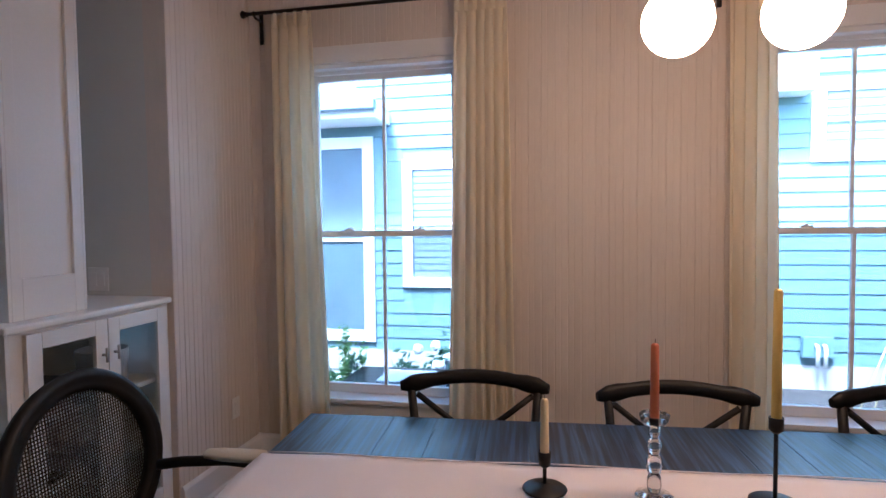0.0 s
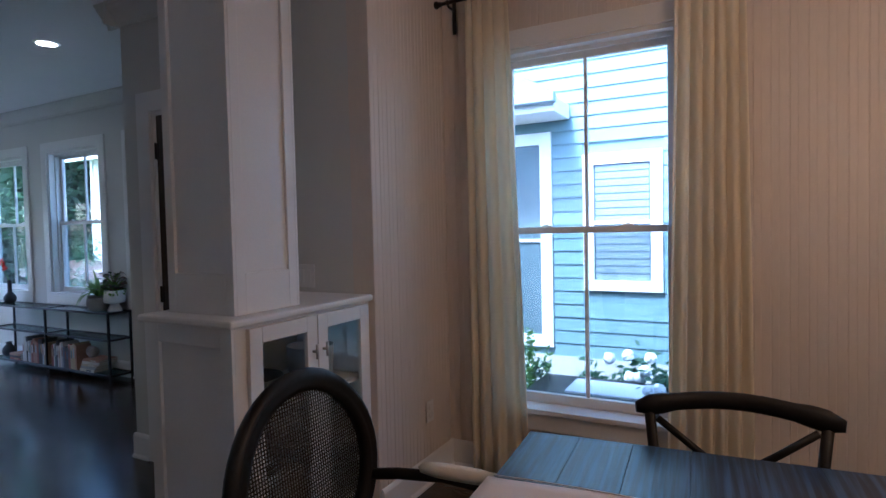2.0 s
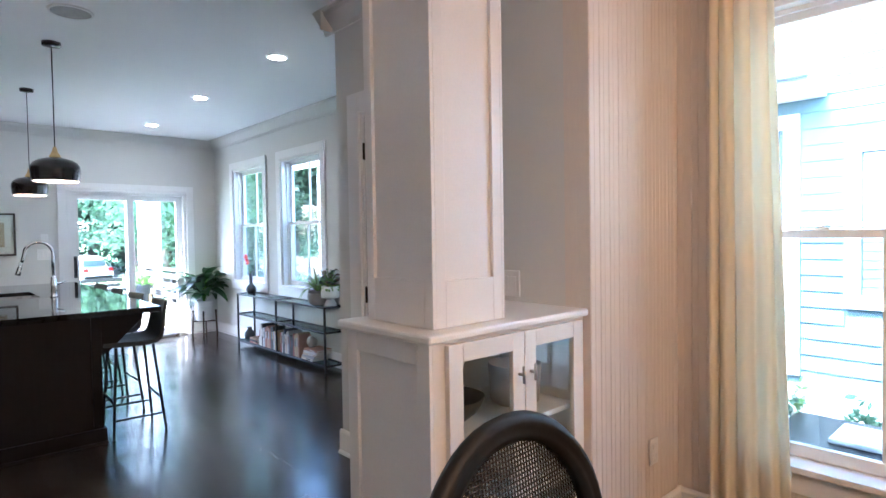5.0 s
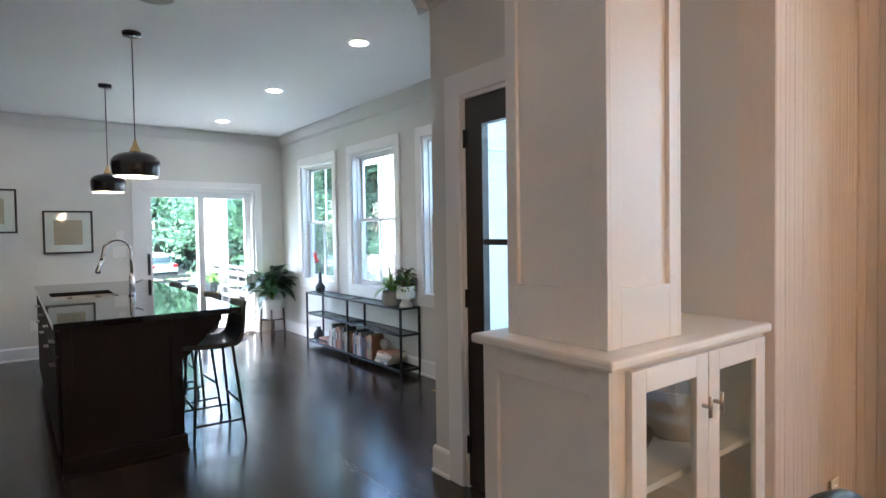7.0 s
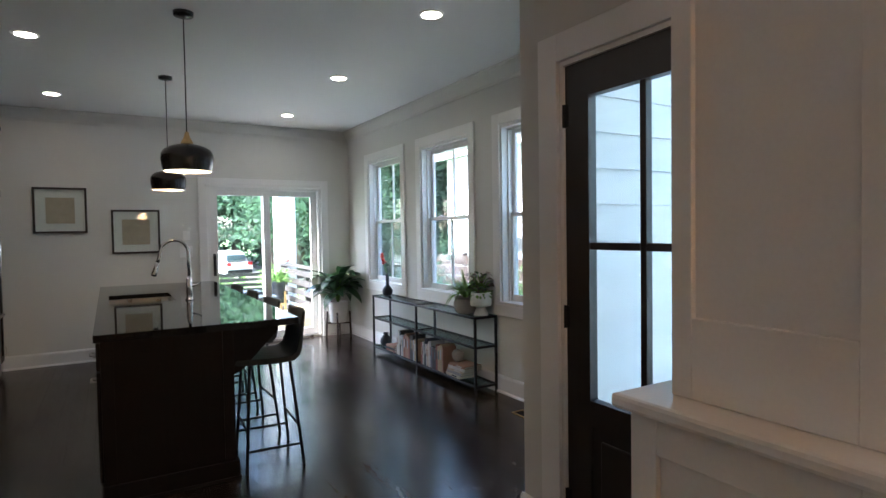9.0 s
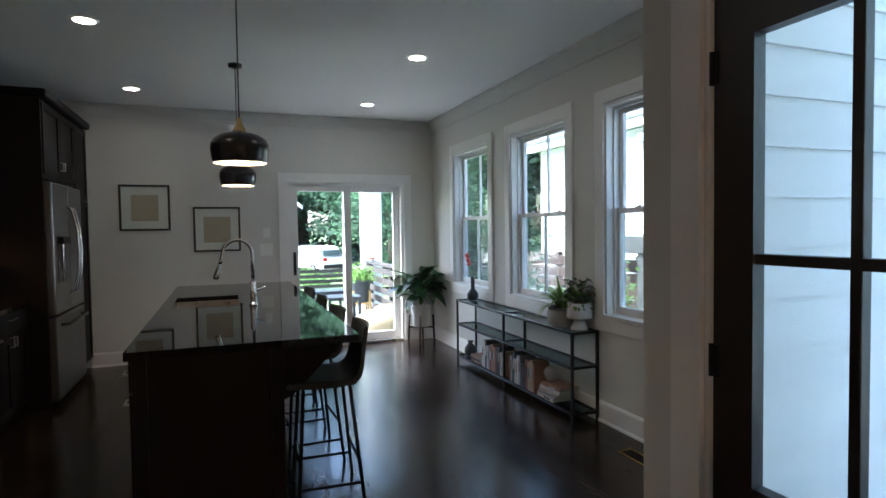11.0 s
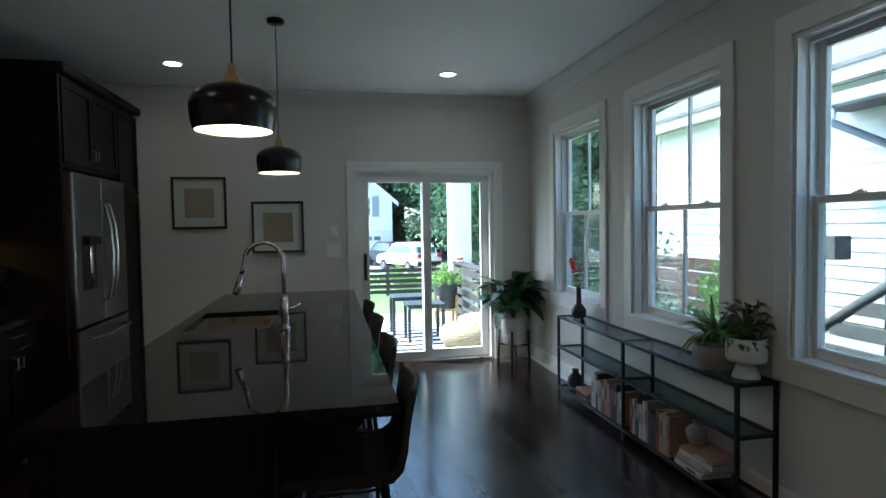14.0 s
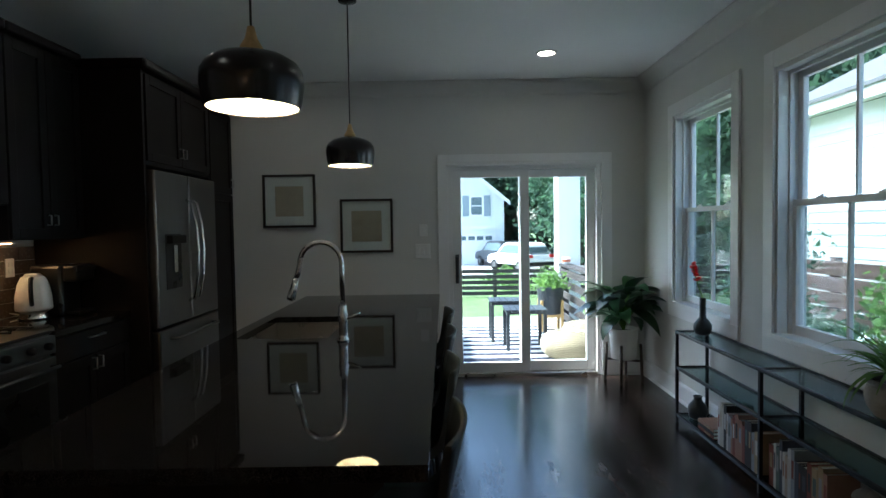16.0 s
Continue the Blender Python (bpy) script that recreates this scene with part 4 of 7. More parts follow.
part("cup", lathe(B(), [(0.005, 0.17), (0.016, 0.18), (0.0165, 0.21), (0.0135, 0.21), (0.013, 0.185)], 20), M["iron"], h3)
taper("candle", "tall yellow taper candle", 1.738, 2.32, 0.7665 + 0.187, 1.285, 0.0115, "wax_yellow")

# ---- globe chandelier ----
ch = thing("chandelier", "linear chandelier with opal glass globes above the table", "chandelier", pose(1.517, 2.37, 0))
part("canopy", cyl(B(), (0.27, 0, CH - 0.03), (0.27, 0, CH), 0.06), M["brass"], ch)
part("rod", cyl(B(), (0.27, 0, 2.30), (0.27, 0, CH - 0.03), 0.007), M["brass"], ch)
part("bar", cyl(B(), (-0.06, 0, 2.30), (0.60, 0, 2.30), 0.009), M["brass"], ch)
for x in (0.0, 0.278, 0.556):
    part("stem", cyl(B(), (x, 0, 2.05), (x, 0, 2.30), 0.006), M["brass"], ch)
    bm = B()
    bmesh.ops.create_uvsphere(bm, u_segments=32, v_segments=20, radius=0.086)
    for f in bm.faces:
        f.smooth = True
    g = part("globe", bm, M["globe"], ch, "glowing opal glass globe")
    g.matrix_basis = pose(x, 0, 1.942)
    part("collar", cyl(B(), (x, 0, 2.022), (x, 0, 2.06), 0.022), M["brass"], ch)

# ---- ceiling lights ----
dl0 = None
for x, y in ((-3.56, 3.40), (-5.268, 3.40), (-7.075, 3.43), (-7.065, 1.125), (-5.19, 1.11), (-3.48, 1.11)):
    if dl0 is None:
        dl0 = thing("ceiling_downlight", "round white recessed downlight, switched on", "downlight", pose(x, y, CH), group="kitchen downlights")
        part("trim_ring", lathe(B(), [(0.062, -0.001), (0.085, -0.001), (0.083, -0.006), (0.066, -0.009), (0.062, -0.007)], 32, caps=False), M["trim"], dl0)
        part("lens", cyl(B(), (0, 0, -0.006), (0, 0, -0.001), 0.063, seg=32), M["led"], dl0, "glowing frosted lens")
    else:
        copy_thing(dl0, pose(x, y, CH))
sm = thing("ceiling_speaker", "round white ceiling grille", "ceiling speaker", pose(-3.52, 2.01, CH))
part("rim", lathe(B(), [(0.11, -0.001), (0.125, -0.002), (0.122, -0.010), (0.11, -0.012)], 32, caps=False), M["trim"], sm)
part("grille", cyl(B(), (0, 0, -0.008), (0, 0, -0.001), 0.112, seg=32), M["stoneware"], sm)


def pendant():
    p = thing("pendant_lamp", "glossy black dome pendant with a wooden cap, switched on", "pendant lamp", group="island pendants")
    prof = [(0.152, 0.0), (0.160, 0.03), (0.166, 0.075), (0.163, 0.11), (0.148, 0.135), (0.115, 0.155), (0.07, 0.168), (0.034, 0.176)]
    part("shade", lathe(B(), prof + [(0.033, 0.172), (0.068, 0.163), (0.112, 0.150), (0.144, 0.130), (0.158, 0.108), (0.161, 0.075), (0.156, 0.03), (0.149, 0.001)], 48, caps=False), M["lamp"], p)
    inner = [(r - 0.0065, z - 0.004) for r, z in prof[1:]]
    part("reflector", lathe(B(), [(0.1475, 0.002)] + inner, 48, caps=False), M["lamp_in"], p, "white enamel inside of the shade")
    part("cap", lathe(B(), [(0.040, 0.175), (0.036, 0.19), (0.020, 0.215), (0.012, 0.25), (0.008, 0.252)], 24), M["ash"], p, "pale wooden cap")
    part("cord", cyl(B(), (0, 0, 0.25), (0, 0, CH - 1.835 - 0.02), 0.004, seg=8), M["plastic"], p)
    part("canopy", lathe(B(), [(0.02, CH - 1.835 - 0.03), (0.062, CH - 1.835 - 0.024), (0.065, CH - 1.835)], 32), M["lamp"], p)
    bm = B()
    bmesh.ops.create_uvsphere(bm, u_segments=20, v_segments=12, radius=0.034)
    part("bulb", bm, M["bulb"], p, "glowing lamp bulb").matrix_basis = pose(0, 0, 0.052)
    part("socket", cyl(B(), (0, 0, 0.085), (0, 0, 0.168), 0.02), M["lamp_in"], p)
    return p


p1 = pendant()
p1.matrix_basis = pose(-4.272, 2.008, 1.835) @ Matrix.Diagonal((0.94, 0.94, 1, 1))
copy_thing(p1, pose(-5.93, 2.036, 1.835) @ Matrix.Diagonal((0.93, 0.93, 1, 1)))

# ---- kitchen island ----
IX0, IX1, IY0, IY1 = -7.05, -3.77, 1.475, 2.55
isl = thing("kitchen_island", "espresso wood kitchen island with panelled end", "kitchen island")
bx0, bx1, by0, by1 = IX0 + 0.03, IX1 - 0.035, IY0 + 0.03, 2.17
for q in ((bx0, -5.98, by0, by1), (-5.27, bx1, by0, by1), (-5.98, -5.27, by0, 1.54), (-5.98, -5.27, 2.02, by1)):
    part("carcass", box(B(), q[0], q[1], q[2], q[3], 0.10, 0.879), M["espresso"], isl)
part("plinth", box(B(), bx0 + 0.02, bx1 - 0.02, by0 + 0.06, by1 - 0.02, 0.0, 0.10), M["espresso"], isl)
bm = B()
box(bm, bx1, bx1 + 0.016, by0, by0 + 0.06, 0.13, 0.879, 0.002)
box(bm, bx1, bx1 + 0.016, by1 - 0.06, by1, 0.13, 0.879, 0.002)
box(bm, bx1, bx1 + 0.022, by0 - 0.004, by1 + 0.018, 0.0, 0.11, 0.004)
box(bm, bx1, bx1 + 0.030, by0 - 0.010, by1 + 0.026, 0.0, 0.02, 0.003)
box(bm, bx0, bx1, by1, by1 + 0.016, 0.0, 0.11, 0.004)
part("base_moulding", bm, M["espresso"], isl)
for x in (bx1 - 0.09, -5.3, bx0 + 0.05):
    bm = B()
    vs = [bm.verts.new((x + dx, y, z)) for dx in (0, 0.05) for y, z in ((by1, 0.878), (by1 + 0.27, 0.878), (by1 + 0.27, 0.84), (by1 + 0.05, 0.62), (by1, 0.60))]
    bm.faces.new(vs[:5]), bm.faces.new(list(reversed(vs[5:])))
    for i in range(5):
        bm.faces.new((vs[i], vs[(i + 1) % 5], vs[5 + (i + 1) % 5], vs[5 + i]))
    part("bracket", bm, M["espresso"], isl)
for i in range(4):
    x0 = bx1 - 0.02 - (i + 1) * 0.74
    dr = part("drawer_front", box(B(), x0 + 0.006, x0 + 0.734, by0 - 0.020, by0 - 0.001, 0.72, 0.868, 0.003), M["espresso"], isl)
    do = part("cabinet_door", box(B(), x0 + 0.006, x0 + 0.734, by0 - 0.020, by0 - 0.001, 0.12, 0.71, 0.003), M["espresso"], isl)
    for own, z in ((dr, 0.80), (do, 0.66)):
        bm = B()
        tube(bm, [(x0 + 0.62, by0 - 0.020, z), (x0 + 0.62, by0 - 0.045, z), (x0 + 0.70, by0 - 0.045, z), (x0 + 0.70, by0 - 0.020, z)], 0.006, 8)
        part("handle", bm, M["nickel"], own)
top = thing("island_countertop", "polished black granite countertop with an undermount cut-out", "countertop")
for q in ((IX0, -5.9705, IY0, IY1), (-5.2795, IX1, IY0, IY1), (-5.97, -5.28, IY0, 1.55), (-5.97, -5.28, 2.01, IY1)):
    part("slab", box(B(), q[0], q[1], q[2], q[3], 0.880, 0.920), M["granite"], top)
sink = thing("kitchen_sink", "stainless undermount sink in the island", "sink")
bm = B()
box(bm, -5.97, -5.28, 1.55, 1.553, 0.70, 0.885)
box(bm, -5.97, -5.28, 2.007, 2.01, 0.70, 0.885)
box(bm, -5.97, -5.967, 1.553, 2.007, 0.70, 0.885)
box(bm, -5.283, -5.28, 1.553, 2.007, 0.70, 0.885)
box(bm, -5.97, -5.28, 1.55, 2.01, 0.695, 0.70)
part("basin", bm, M["nickel"], sink)
part("drain", lathe(B(), [(0.04, 0.701), (0.045, 0.703), (0.03, 0.704), (0.01, 0.702)], 24, (-5.62, 1.78, 0)), M["nickel"], sink)
sp = thing("sponge", "blue scrubbing sponge lying in the sink", "sponge", pose(-5.86, 1.92, 0.7005, 0, 0, 10))
part("sponge_body", box(B(), -0.05, 0.05, -0.03, 0.03, 0, 0.03, 0.006), material("blue_sponge", (0.03, 0.05, 0.35), 0.9, vary=0.2, bump=0.6), sp)
fc = thing("faucet", "polished chrome pull-down kitchen faucet", "faucet", pose(-5.21, 2.10, 0.92))
part("base", lathe(B(), [(0.030, 0), (0.031, 0.006), (0.024, 0.014), (0.021, 0.03), (0.024, 0.05), (0.021, 0.09), (0.025, 0.13), (0.020, 0.15), (0.022, 0.165), (0.016, 0.18)], 24), M["chrome"], fc)
neck = [(0, 0, 0.17), (0, 0, 0.33)] + [(0, y, z) for y, z in arc(-0.10, 0.375, 0.10, 0, 180, 14)] + [(0, -0.21, 0.33), (0, -0.222, 0.30)]
part("neck", tube(B(), neck, 0.0125, 12), M["chrome"], fc)
part("spray_head", tube(B(), [(0, -0.219, 0.305), (0, -0.235, 0.25), (0, -0.245, 0.215), (0, -0.25, 0.20)], 0.018, 12, [0.014, 0.017, 0.021, 0.019]), M["chrome"], fc)
part("lever", tube(B(), [(0, 0.018, 0.11), (0.0, 0.045, 0.115), (0.0, 0.085, 0.135)], 0.008, 10, [0.011, 0.007, 0.006]), M["chrome"], fc)


def bar_stool():
    s = thing("bar_stool", "black leather bar stool with slim metal legs", "bar stool", group="island bar stools")
    # sits facing -y
    bm = B()
    outer = [(-0.205, 0.655), (-0.195, 0.672), (-0.10, 0.668), (0.05, 0.662), (0.12, 0.668), (0.155, 0.695), (0.178, 0.76), (0.205, 0.87), (0.228, 0.965), (0.236, 0.985)]
    inner = [(0.250, 0.983), (0.245, 0.96), (0.222, 0.86), (0.197, 0.745), (0.175, 0.675), (0.14, 0.640), (0.05, 0.632), (-0.10, 0.636), (-0.195, 0.642), (-0.205, 0.650)]
    loop = outer + inner
    rows = []
    n = 10
    for i in range(n + 1):
        u = -1 + 2 * i / n
        row = []
        for y, z in loop:
            back = max(0.0, (z - 0.68) / 0.3)
            z = min(z, 0.68 + (z - 0.68) * 0.87)
            w = 0.215 - 0.02 * back
            row.append(bm.verts.new((u * w, y - 0.035 * u * u * back, z + 0.012 * u * u * (1 - min(1, back * 3)))))
        rows.append(row)
    for a, b in zip(rows, rows[1:]):
        bridge(bm, a, b)
    bm.faces.new(rows[0]), bm.faces.new(list(reversed(rows[-1])))
    part("seat_shell", bm, M["leather"], s, "black leather seat and back in one shell")
    feet = {(sx, sy): ((sx * 0.225, sy * 0.17 + 0.01, 0.0), (sx * 0.16, sy * 0.12, 0.638)) for sx in (-1, 1) for sy in (-1, 1)}
    for k, (f, t) in feet.items():
        part("leg", cyl(B(), f, t, 0.010, 0.010, 10), M["iron"], s)

    def on(k, z):
        f, t = feet[k]
        return tuple(f[i] + (t[i] - f[i]) * z / 0.638 for i in range(3))
    for a, b, z in (((-1, -1), (1, -1), 0.24), ((-1, 1), (1, 1), 0.24), ((-1, -1), (-1, 1), 0.13), ((1, -1), (1, 1), 0.13)):
        part("foot_rail", cyl(B(), on(a, z), on(b, z), 0.008, seg=8), M["iron"], s)
    return s


s1 = bar_stool()
for i, x in enumerate((-4.02, -4.66, -5.32, -5.97)):
    m = pose(x, 2.40, 0, 0, 0, (-3, 2, -1, 3)[i])
    if i == 0:
        s1.matrix_basis = m
    else:
        copy_thing(s1, m)

# ---- kitchen run along the south wall ----
def handle_bar(p0, p1, out, r=0.005):
    o = Vector(out)
    p0, p1 = Vector(p0), Vector(p1)
    return tube(B(), [p0, p0 + o, p1 + o, p1], r, 8)


FRY = 0.40
for i in range(3):
    x1 = (-5.605, -4.23, -3.60)[i]
    x0 = x1 - (0.76, 0.60, 0.60)[i]
    u = thing("base_cabinet", "espresso base cabinet with drawer and doors", "cabinet", group="kitchen base cabinets")
    part("body", box(B(), x0, x1 - 0.002, SY + 0.001, FRY, 0.10, 0.879), M["espresso"], u)
    part("toe_kick", box(B(), x0, x1 - 0.002, SY + 0.001, FRY - 0.06, 0, 0.10), M["espresso"], u)
    dr = part("drawer_front", box(B(), x0 + 0.008, x1 - 0.01, FRY + 0.001, FRY + 0.02, 0.72, 0.868, 0.003), M["espresso"], u)
    xm = (x0 + x1) / 2
    part("handle", handle_bar((xm - 0.07, FRY + 0.02, 0.825), (xm + 0.07, FRY + 0.02, 0.825), (0, 0.025, 0)), M["nickel"], dr)
    for a, b, s in ((x0 + 0.008, xm - 0.002, 1), (xm + 0.002, x1 - 0.01, -1)):
        bm = B()
        for q in ((a, a + 0.06, 0.12, 0.71), (b - 0.06, b, 0.12, 0.71), (a + 0.06, b - 0.06, 0.12, 0.18), (a + 0.06, b - 0.06, 0.65, 0.71)):
            box(bm, q[0], q[1], FRY + 0.001, FRY + 0.02, q[2], q[3], 0.002)
        box(bm, a + 0.06, b - 0.06, FRY + 0.001, FRY + 0.008, 0.18, 0.65)
        d = part("cabinet_door", bm, M["espresso"], u)
        xx = b - 0.03 if s > 0 else a + 0.03
        part("handle", handle_bar((xx, FRY + 0.02, 0.62), (xx, FRY + 0.02, 0.69), (0, 0.025, 0)), M["nickel"], d)
ct = thing("kitchen_countertop", "black granite counter along the kitchen wall", "countertop")
for x0, x1 in ((-6.366, -5.602), (-4.842, -3.60)):
    part("slab", box(B(), x0, x1, SY + 0.013, FRY + 0.035, 0.880, 0.92, 0.004), M["granite"], ct)

for x0, x1 in ((-6.366, -5.71), (-5.705, -4.84), (-4.835, -4.0)):
    u = thing("wall_cabinet", "espresso wall cabinet with shaker doors", "cabinet", group="kitchen wall cabinets")
    zb = 1.42 if x0 != -5.705 else 1.62
    part("body", box(B(), x0, x1, SY + 0.001, 0.12, zb, 2.60), M["espresso"], u)
    part("crown", box(B(), x0, x1, SY + 0.001, 0.165, 2.60, 2.66, 0.012), M["espresso"], u)
    xm = (x0 + x1) / 2
    for a, b, s in ((x0 + 0.006, xm - 0.002, 1), (xm + 0.002, x1 - 0.006, -1)):
        bm = B()
        for q in ((a, a + 0.06, zb + 0.01, 2.58), (b - 0.06, b, zb + 0.01, 2.58), (a + 0.06, b - 0.06, zb + 0.01, zb + 0.07), (a + 0.06, b - 0.06, 2.52, 2.58)):
            box(bm, q[0], q[1], 0.121, 0.14, q[2], q[3], 0.002)
        box(bm, a + 0.06, b - 0.06, 0.121, 0.128, zb + 0.07, 2.52)
        d = part("cabinet_door", bm, M["espresso"], u)
        xx = b - 0.03 if s > 0 else a + 0.03
        part("handle", handle_bar((xx, 0.14, zb + 0.09), (xx, 0.14, zb + 0.15), (0, 0.025, 0)), M["nickel"], d)
strip = thing("under_cabinet_light", "slim warm light strip under the wall cabinet", "under-cabinet light", pose(-5.86, -0.10, 1.419))
part("housing", box(B(), -0.14, 0.10, -0.03, 0.03, -0.018, -0.001, 0.003), M["white_plastic"], strip)
part("diffuser", box(B(), -0.13, 0.09, -0.022, 0.022, -0.022, -0.019), material("strip_light", (0.9, 0.8, 0.6), 0.4, vary=0, bump=0, emit=((1.0, 0.52, 0.20), 6.0)), strip, "glowing warm diffuser")
wall_plate("wall_outlet", "white outlet on the dark tile backsplash", "outlet", pose(-6.13, SY + 0.0125, 1.24, 0, 0, 180), 1, 0.075, 0.12, "socket")

st = thing("stove", "stainless gas range with black oven door", "stove", pose(-5.222, 0.0, 0))
part("body", box(B(), -0.375, 0.375, SY + 0.02, FRY + 0.01, 0.03, 0.905, 0.004), M["steel"], st)
part("cooktop", box(B(), -0.377, 0.377, SY + 0.02, FRY + 0.02, 0.906, 0.925, 0.004), M["plastic"], st)
part("control_panel", box(B(), -0.375, 0.375, FRY + 0.011, FRY + 0.045, 0.80, 0.90, 0.008), M["steel"], st)
od = part("oven_door", box(B(), -0.372, 0.372, FRY + 0.011, FRY + 0.045, 0.24, 0.785, 0.006), M["steel"], st)
part("oven_glass", box(B(), -0.30, 0.30, FRY + 0.046, FRY + 0.049, 0.31, 0.66, 0.001), M["plastic"], od, "black oven window")
part("handle", handle_bar((-0.33, FRY + 0.045, 0.735), (0.33, FRY + 0.045, 0.735), (0, 0.045, 0), 0.011), M["steel"], od)
part("drawer", box(B(), -0.372, 0.372, FRY + 0.011, FRY + 0.04, 0.05, 0.23, 0.006), M["steel"], st)
for x in (-0.30, -0.17, 0.0, 0.17, 0.30):
    k = part("knob", lathe(B(), [(0.021, 0.0), (0.021, 0.02), (0.017, 0.032), (0.004, 0.033)], 20), M["iron"], st)
    k.matrix_basis = pose(x, FRY + 0.045, 0.85, -90, 0, 0)
for x in (-0.19, 0.19):
    for y in (-0.06, 0.22):
        bm = B()
        for dx, dy, lx, ly in ((0, 0, 0.16, 0.006), (0, 0, 0.006, 0.12), (-0.16, 0, 0.006, 0.12), (0.16, 0, 0.006, 0.12)):
            box(bm, x + dx - lx, x + dx + lx, y + dy - ly, y + dy + ly, 0.94, 0.952, 0.002)
        for dx in (-0.15, 0.15):
            box(bm, x + dx - 0.006, x + dx + 0.006, y - 0.006, y + 0.006, 0.925, 0.942)
        cyl(bm, (x, y, 0.925), (x, y, 0.938), 0.035, seg=20)
        part("burner_grate", bm, M["iron"], st, "black cast burner grate")

ket = thing("electric_kettle", "white electric kettle on a chrome base", "kettle", pose(-6.05, 0.0, 0.9205, 0, 0, 30) @ Matrix.Diagonal((1.12, 1.12, 1.15, 1)))
part("base", lathe(B(), [(0.075, 0), (0.078, 0.01), (0.07, 0.022), (0.07, 0.05)], 32), M["chrome"], ket)
part("body", lathe(B(), [(0.086, 0.05), (0.090, 0.06), (0.088, 0.12), (0.075, 0.19), (0.058, 0.228), (0.05, 0.235), (0.0, 0.243)], 36), M["ceramic"], ket, "glossy white kettle body")
part("spout", tube(B(), [(-0.066, 0, 0.17), (-0.092, 0, 0.205), (-0.10, 0, 0.215)], 0.02, 10, [0.026, 0.018, 0.012]), M["ceramic"], ket)
part("handle", tube(B(), [(0.055, 0, 0.225), (0.10, 0, 0.225), (0.118, 0, 0.19), (0.112, 0, 0.12), (0.088, 0, 0.085)], 0.011, 10), M["plastic"], ket)
part("lid", lathe(B(), [(0.045, 0.240), (0.035, 0.249), (0.008, 0.251)], 24), M["ceramic"], ket)
part("power_cord", tube(B(), [(-0.07, -0.03, 0.012), (-0.14, -0.06, 0.006), (-0.15, -0.16, 0.03), (-0.06, -0.235, 0.18), (0.0, -0.24, 0.25)], 0.004, 6), M["white_plastic"], ket)
cof = thing("coffee_maker", "black coffee maker with a steel band", "coffee maker", pose(-6.25, 0.05, 0.9205))
part("body", box(B(), -0.10, 0.10, -0.15, 0.06, 0, 0.33, 0.02), M["plastic"], cof)
part("head", box(B(), -0.10, 0.10, 0.06, 0.16, 0.22, 0.33, 0.02), M["plastic"], cof)
part("drip_tray", box(B(), -0.09, 0.09, 0.06, 0.17, 0, 0.03, 0.008), M["plastic"], cof)
part("band", box(B(), -0.102, 0.102, 0.161, 0.165, 0.29, 0.315, 0.002), M["steel"], cof, "brushed steel band")

fr = thing("refrigerator", "stainless french-door refrigerator with ice dispenser", "refrigerator", pose(-6.925, 0.045, 0))
part("body", box(B(), -0.513, 0.513, SY + 0.03, 0.48, 0.02, 1.87, 0.006), M["iron"], fr)
for a, b, s in ((-0.513, -0.003, 1), (0.003, 0.513, -1)):
    d = part("door", box(B(), a, b, 0.485, 0.56, 0.775, 1.888, 0.014), M["steel"], fr, "brushed stainless door")
    xx = b - 0.045 if s > 0 else a + 0.045
    part("handle", tube(B(), [(xx, 0.56, 0.92), (xx, 0.60, 0.95), (xx, 0.635, 1.12), (xx, 0.645, 1.30), (xx, 0.635, 1.50), (xx, 0.60, 1.67), (xx, 0.56, 1.70)], 0.012, 10), M["chrome"], d)
    if s < 0:
        dp = part("dispenser", box(B(), 0.16, 0.40, 0.561, 0.566, 1.04, 1.44, 0.003), M["plastic"], d, "black ice and water dispenser")
        part("dispenser_panel", box(B(), 0.17, 0.39, 0.567, 0.61, 1.37, 1.43, 0.003), M["iron"], dp)
        part("dispenser_lever", box(B(), 0.25, 0.30, 0.567, 0.580, 1.16, 1.36, 0.004), M["chrome"], dp)
fz = part("freezer_drawer", box(B(), -0.513, 0.513, 0.485, 0.56, 0.06, 0.76, 0.014), M["steel"], fr, "brushed stainless freezer drawer")
part("handle", handle_bar((-0.36, 0.56, 0.685), (0.36, 0.56, 0.685), (0, 0.055, 0), 0.013), M["steel"], fz)
fc2 = thing("refrigerator_cabinet", "tall espresso cabinet surround above the refrigerator", "cabinet")
part("side_panel", box(B(), -6.40, -6.37, SY + 0.001, 0.555, 0, 2.56, 0.002), M["espresso"], fc2)
part("bridge_cabinet", box(B(), -7.448, -6.401, SY + 0.001, 0.545, 1.92, 2.56, 0.002), M["espresso"], fc2)
part("pantry", box(B(), FX + 0.002, -7.45, SY + 0.001, 0.545, 0.10, 2.56, 0.002), M["espresso"], fc2)
part("crown", box(B(), FX + 0.002, -6.33, SY + 0.001, 0.61, 2.56, 2.63, 0.02), M["espresso"], fc2)
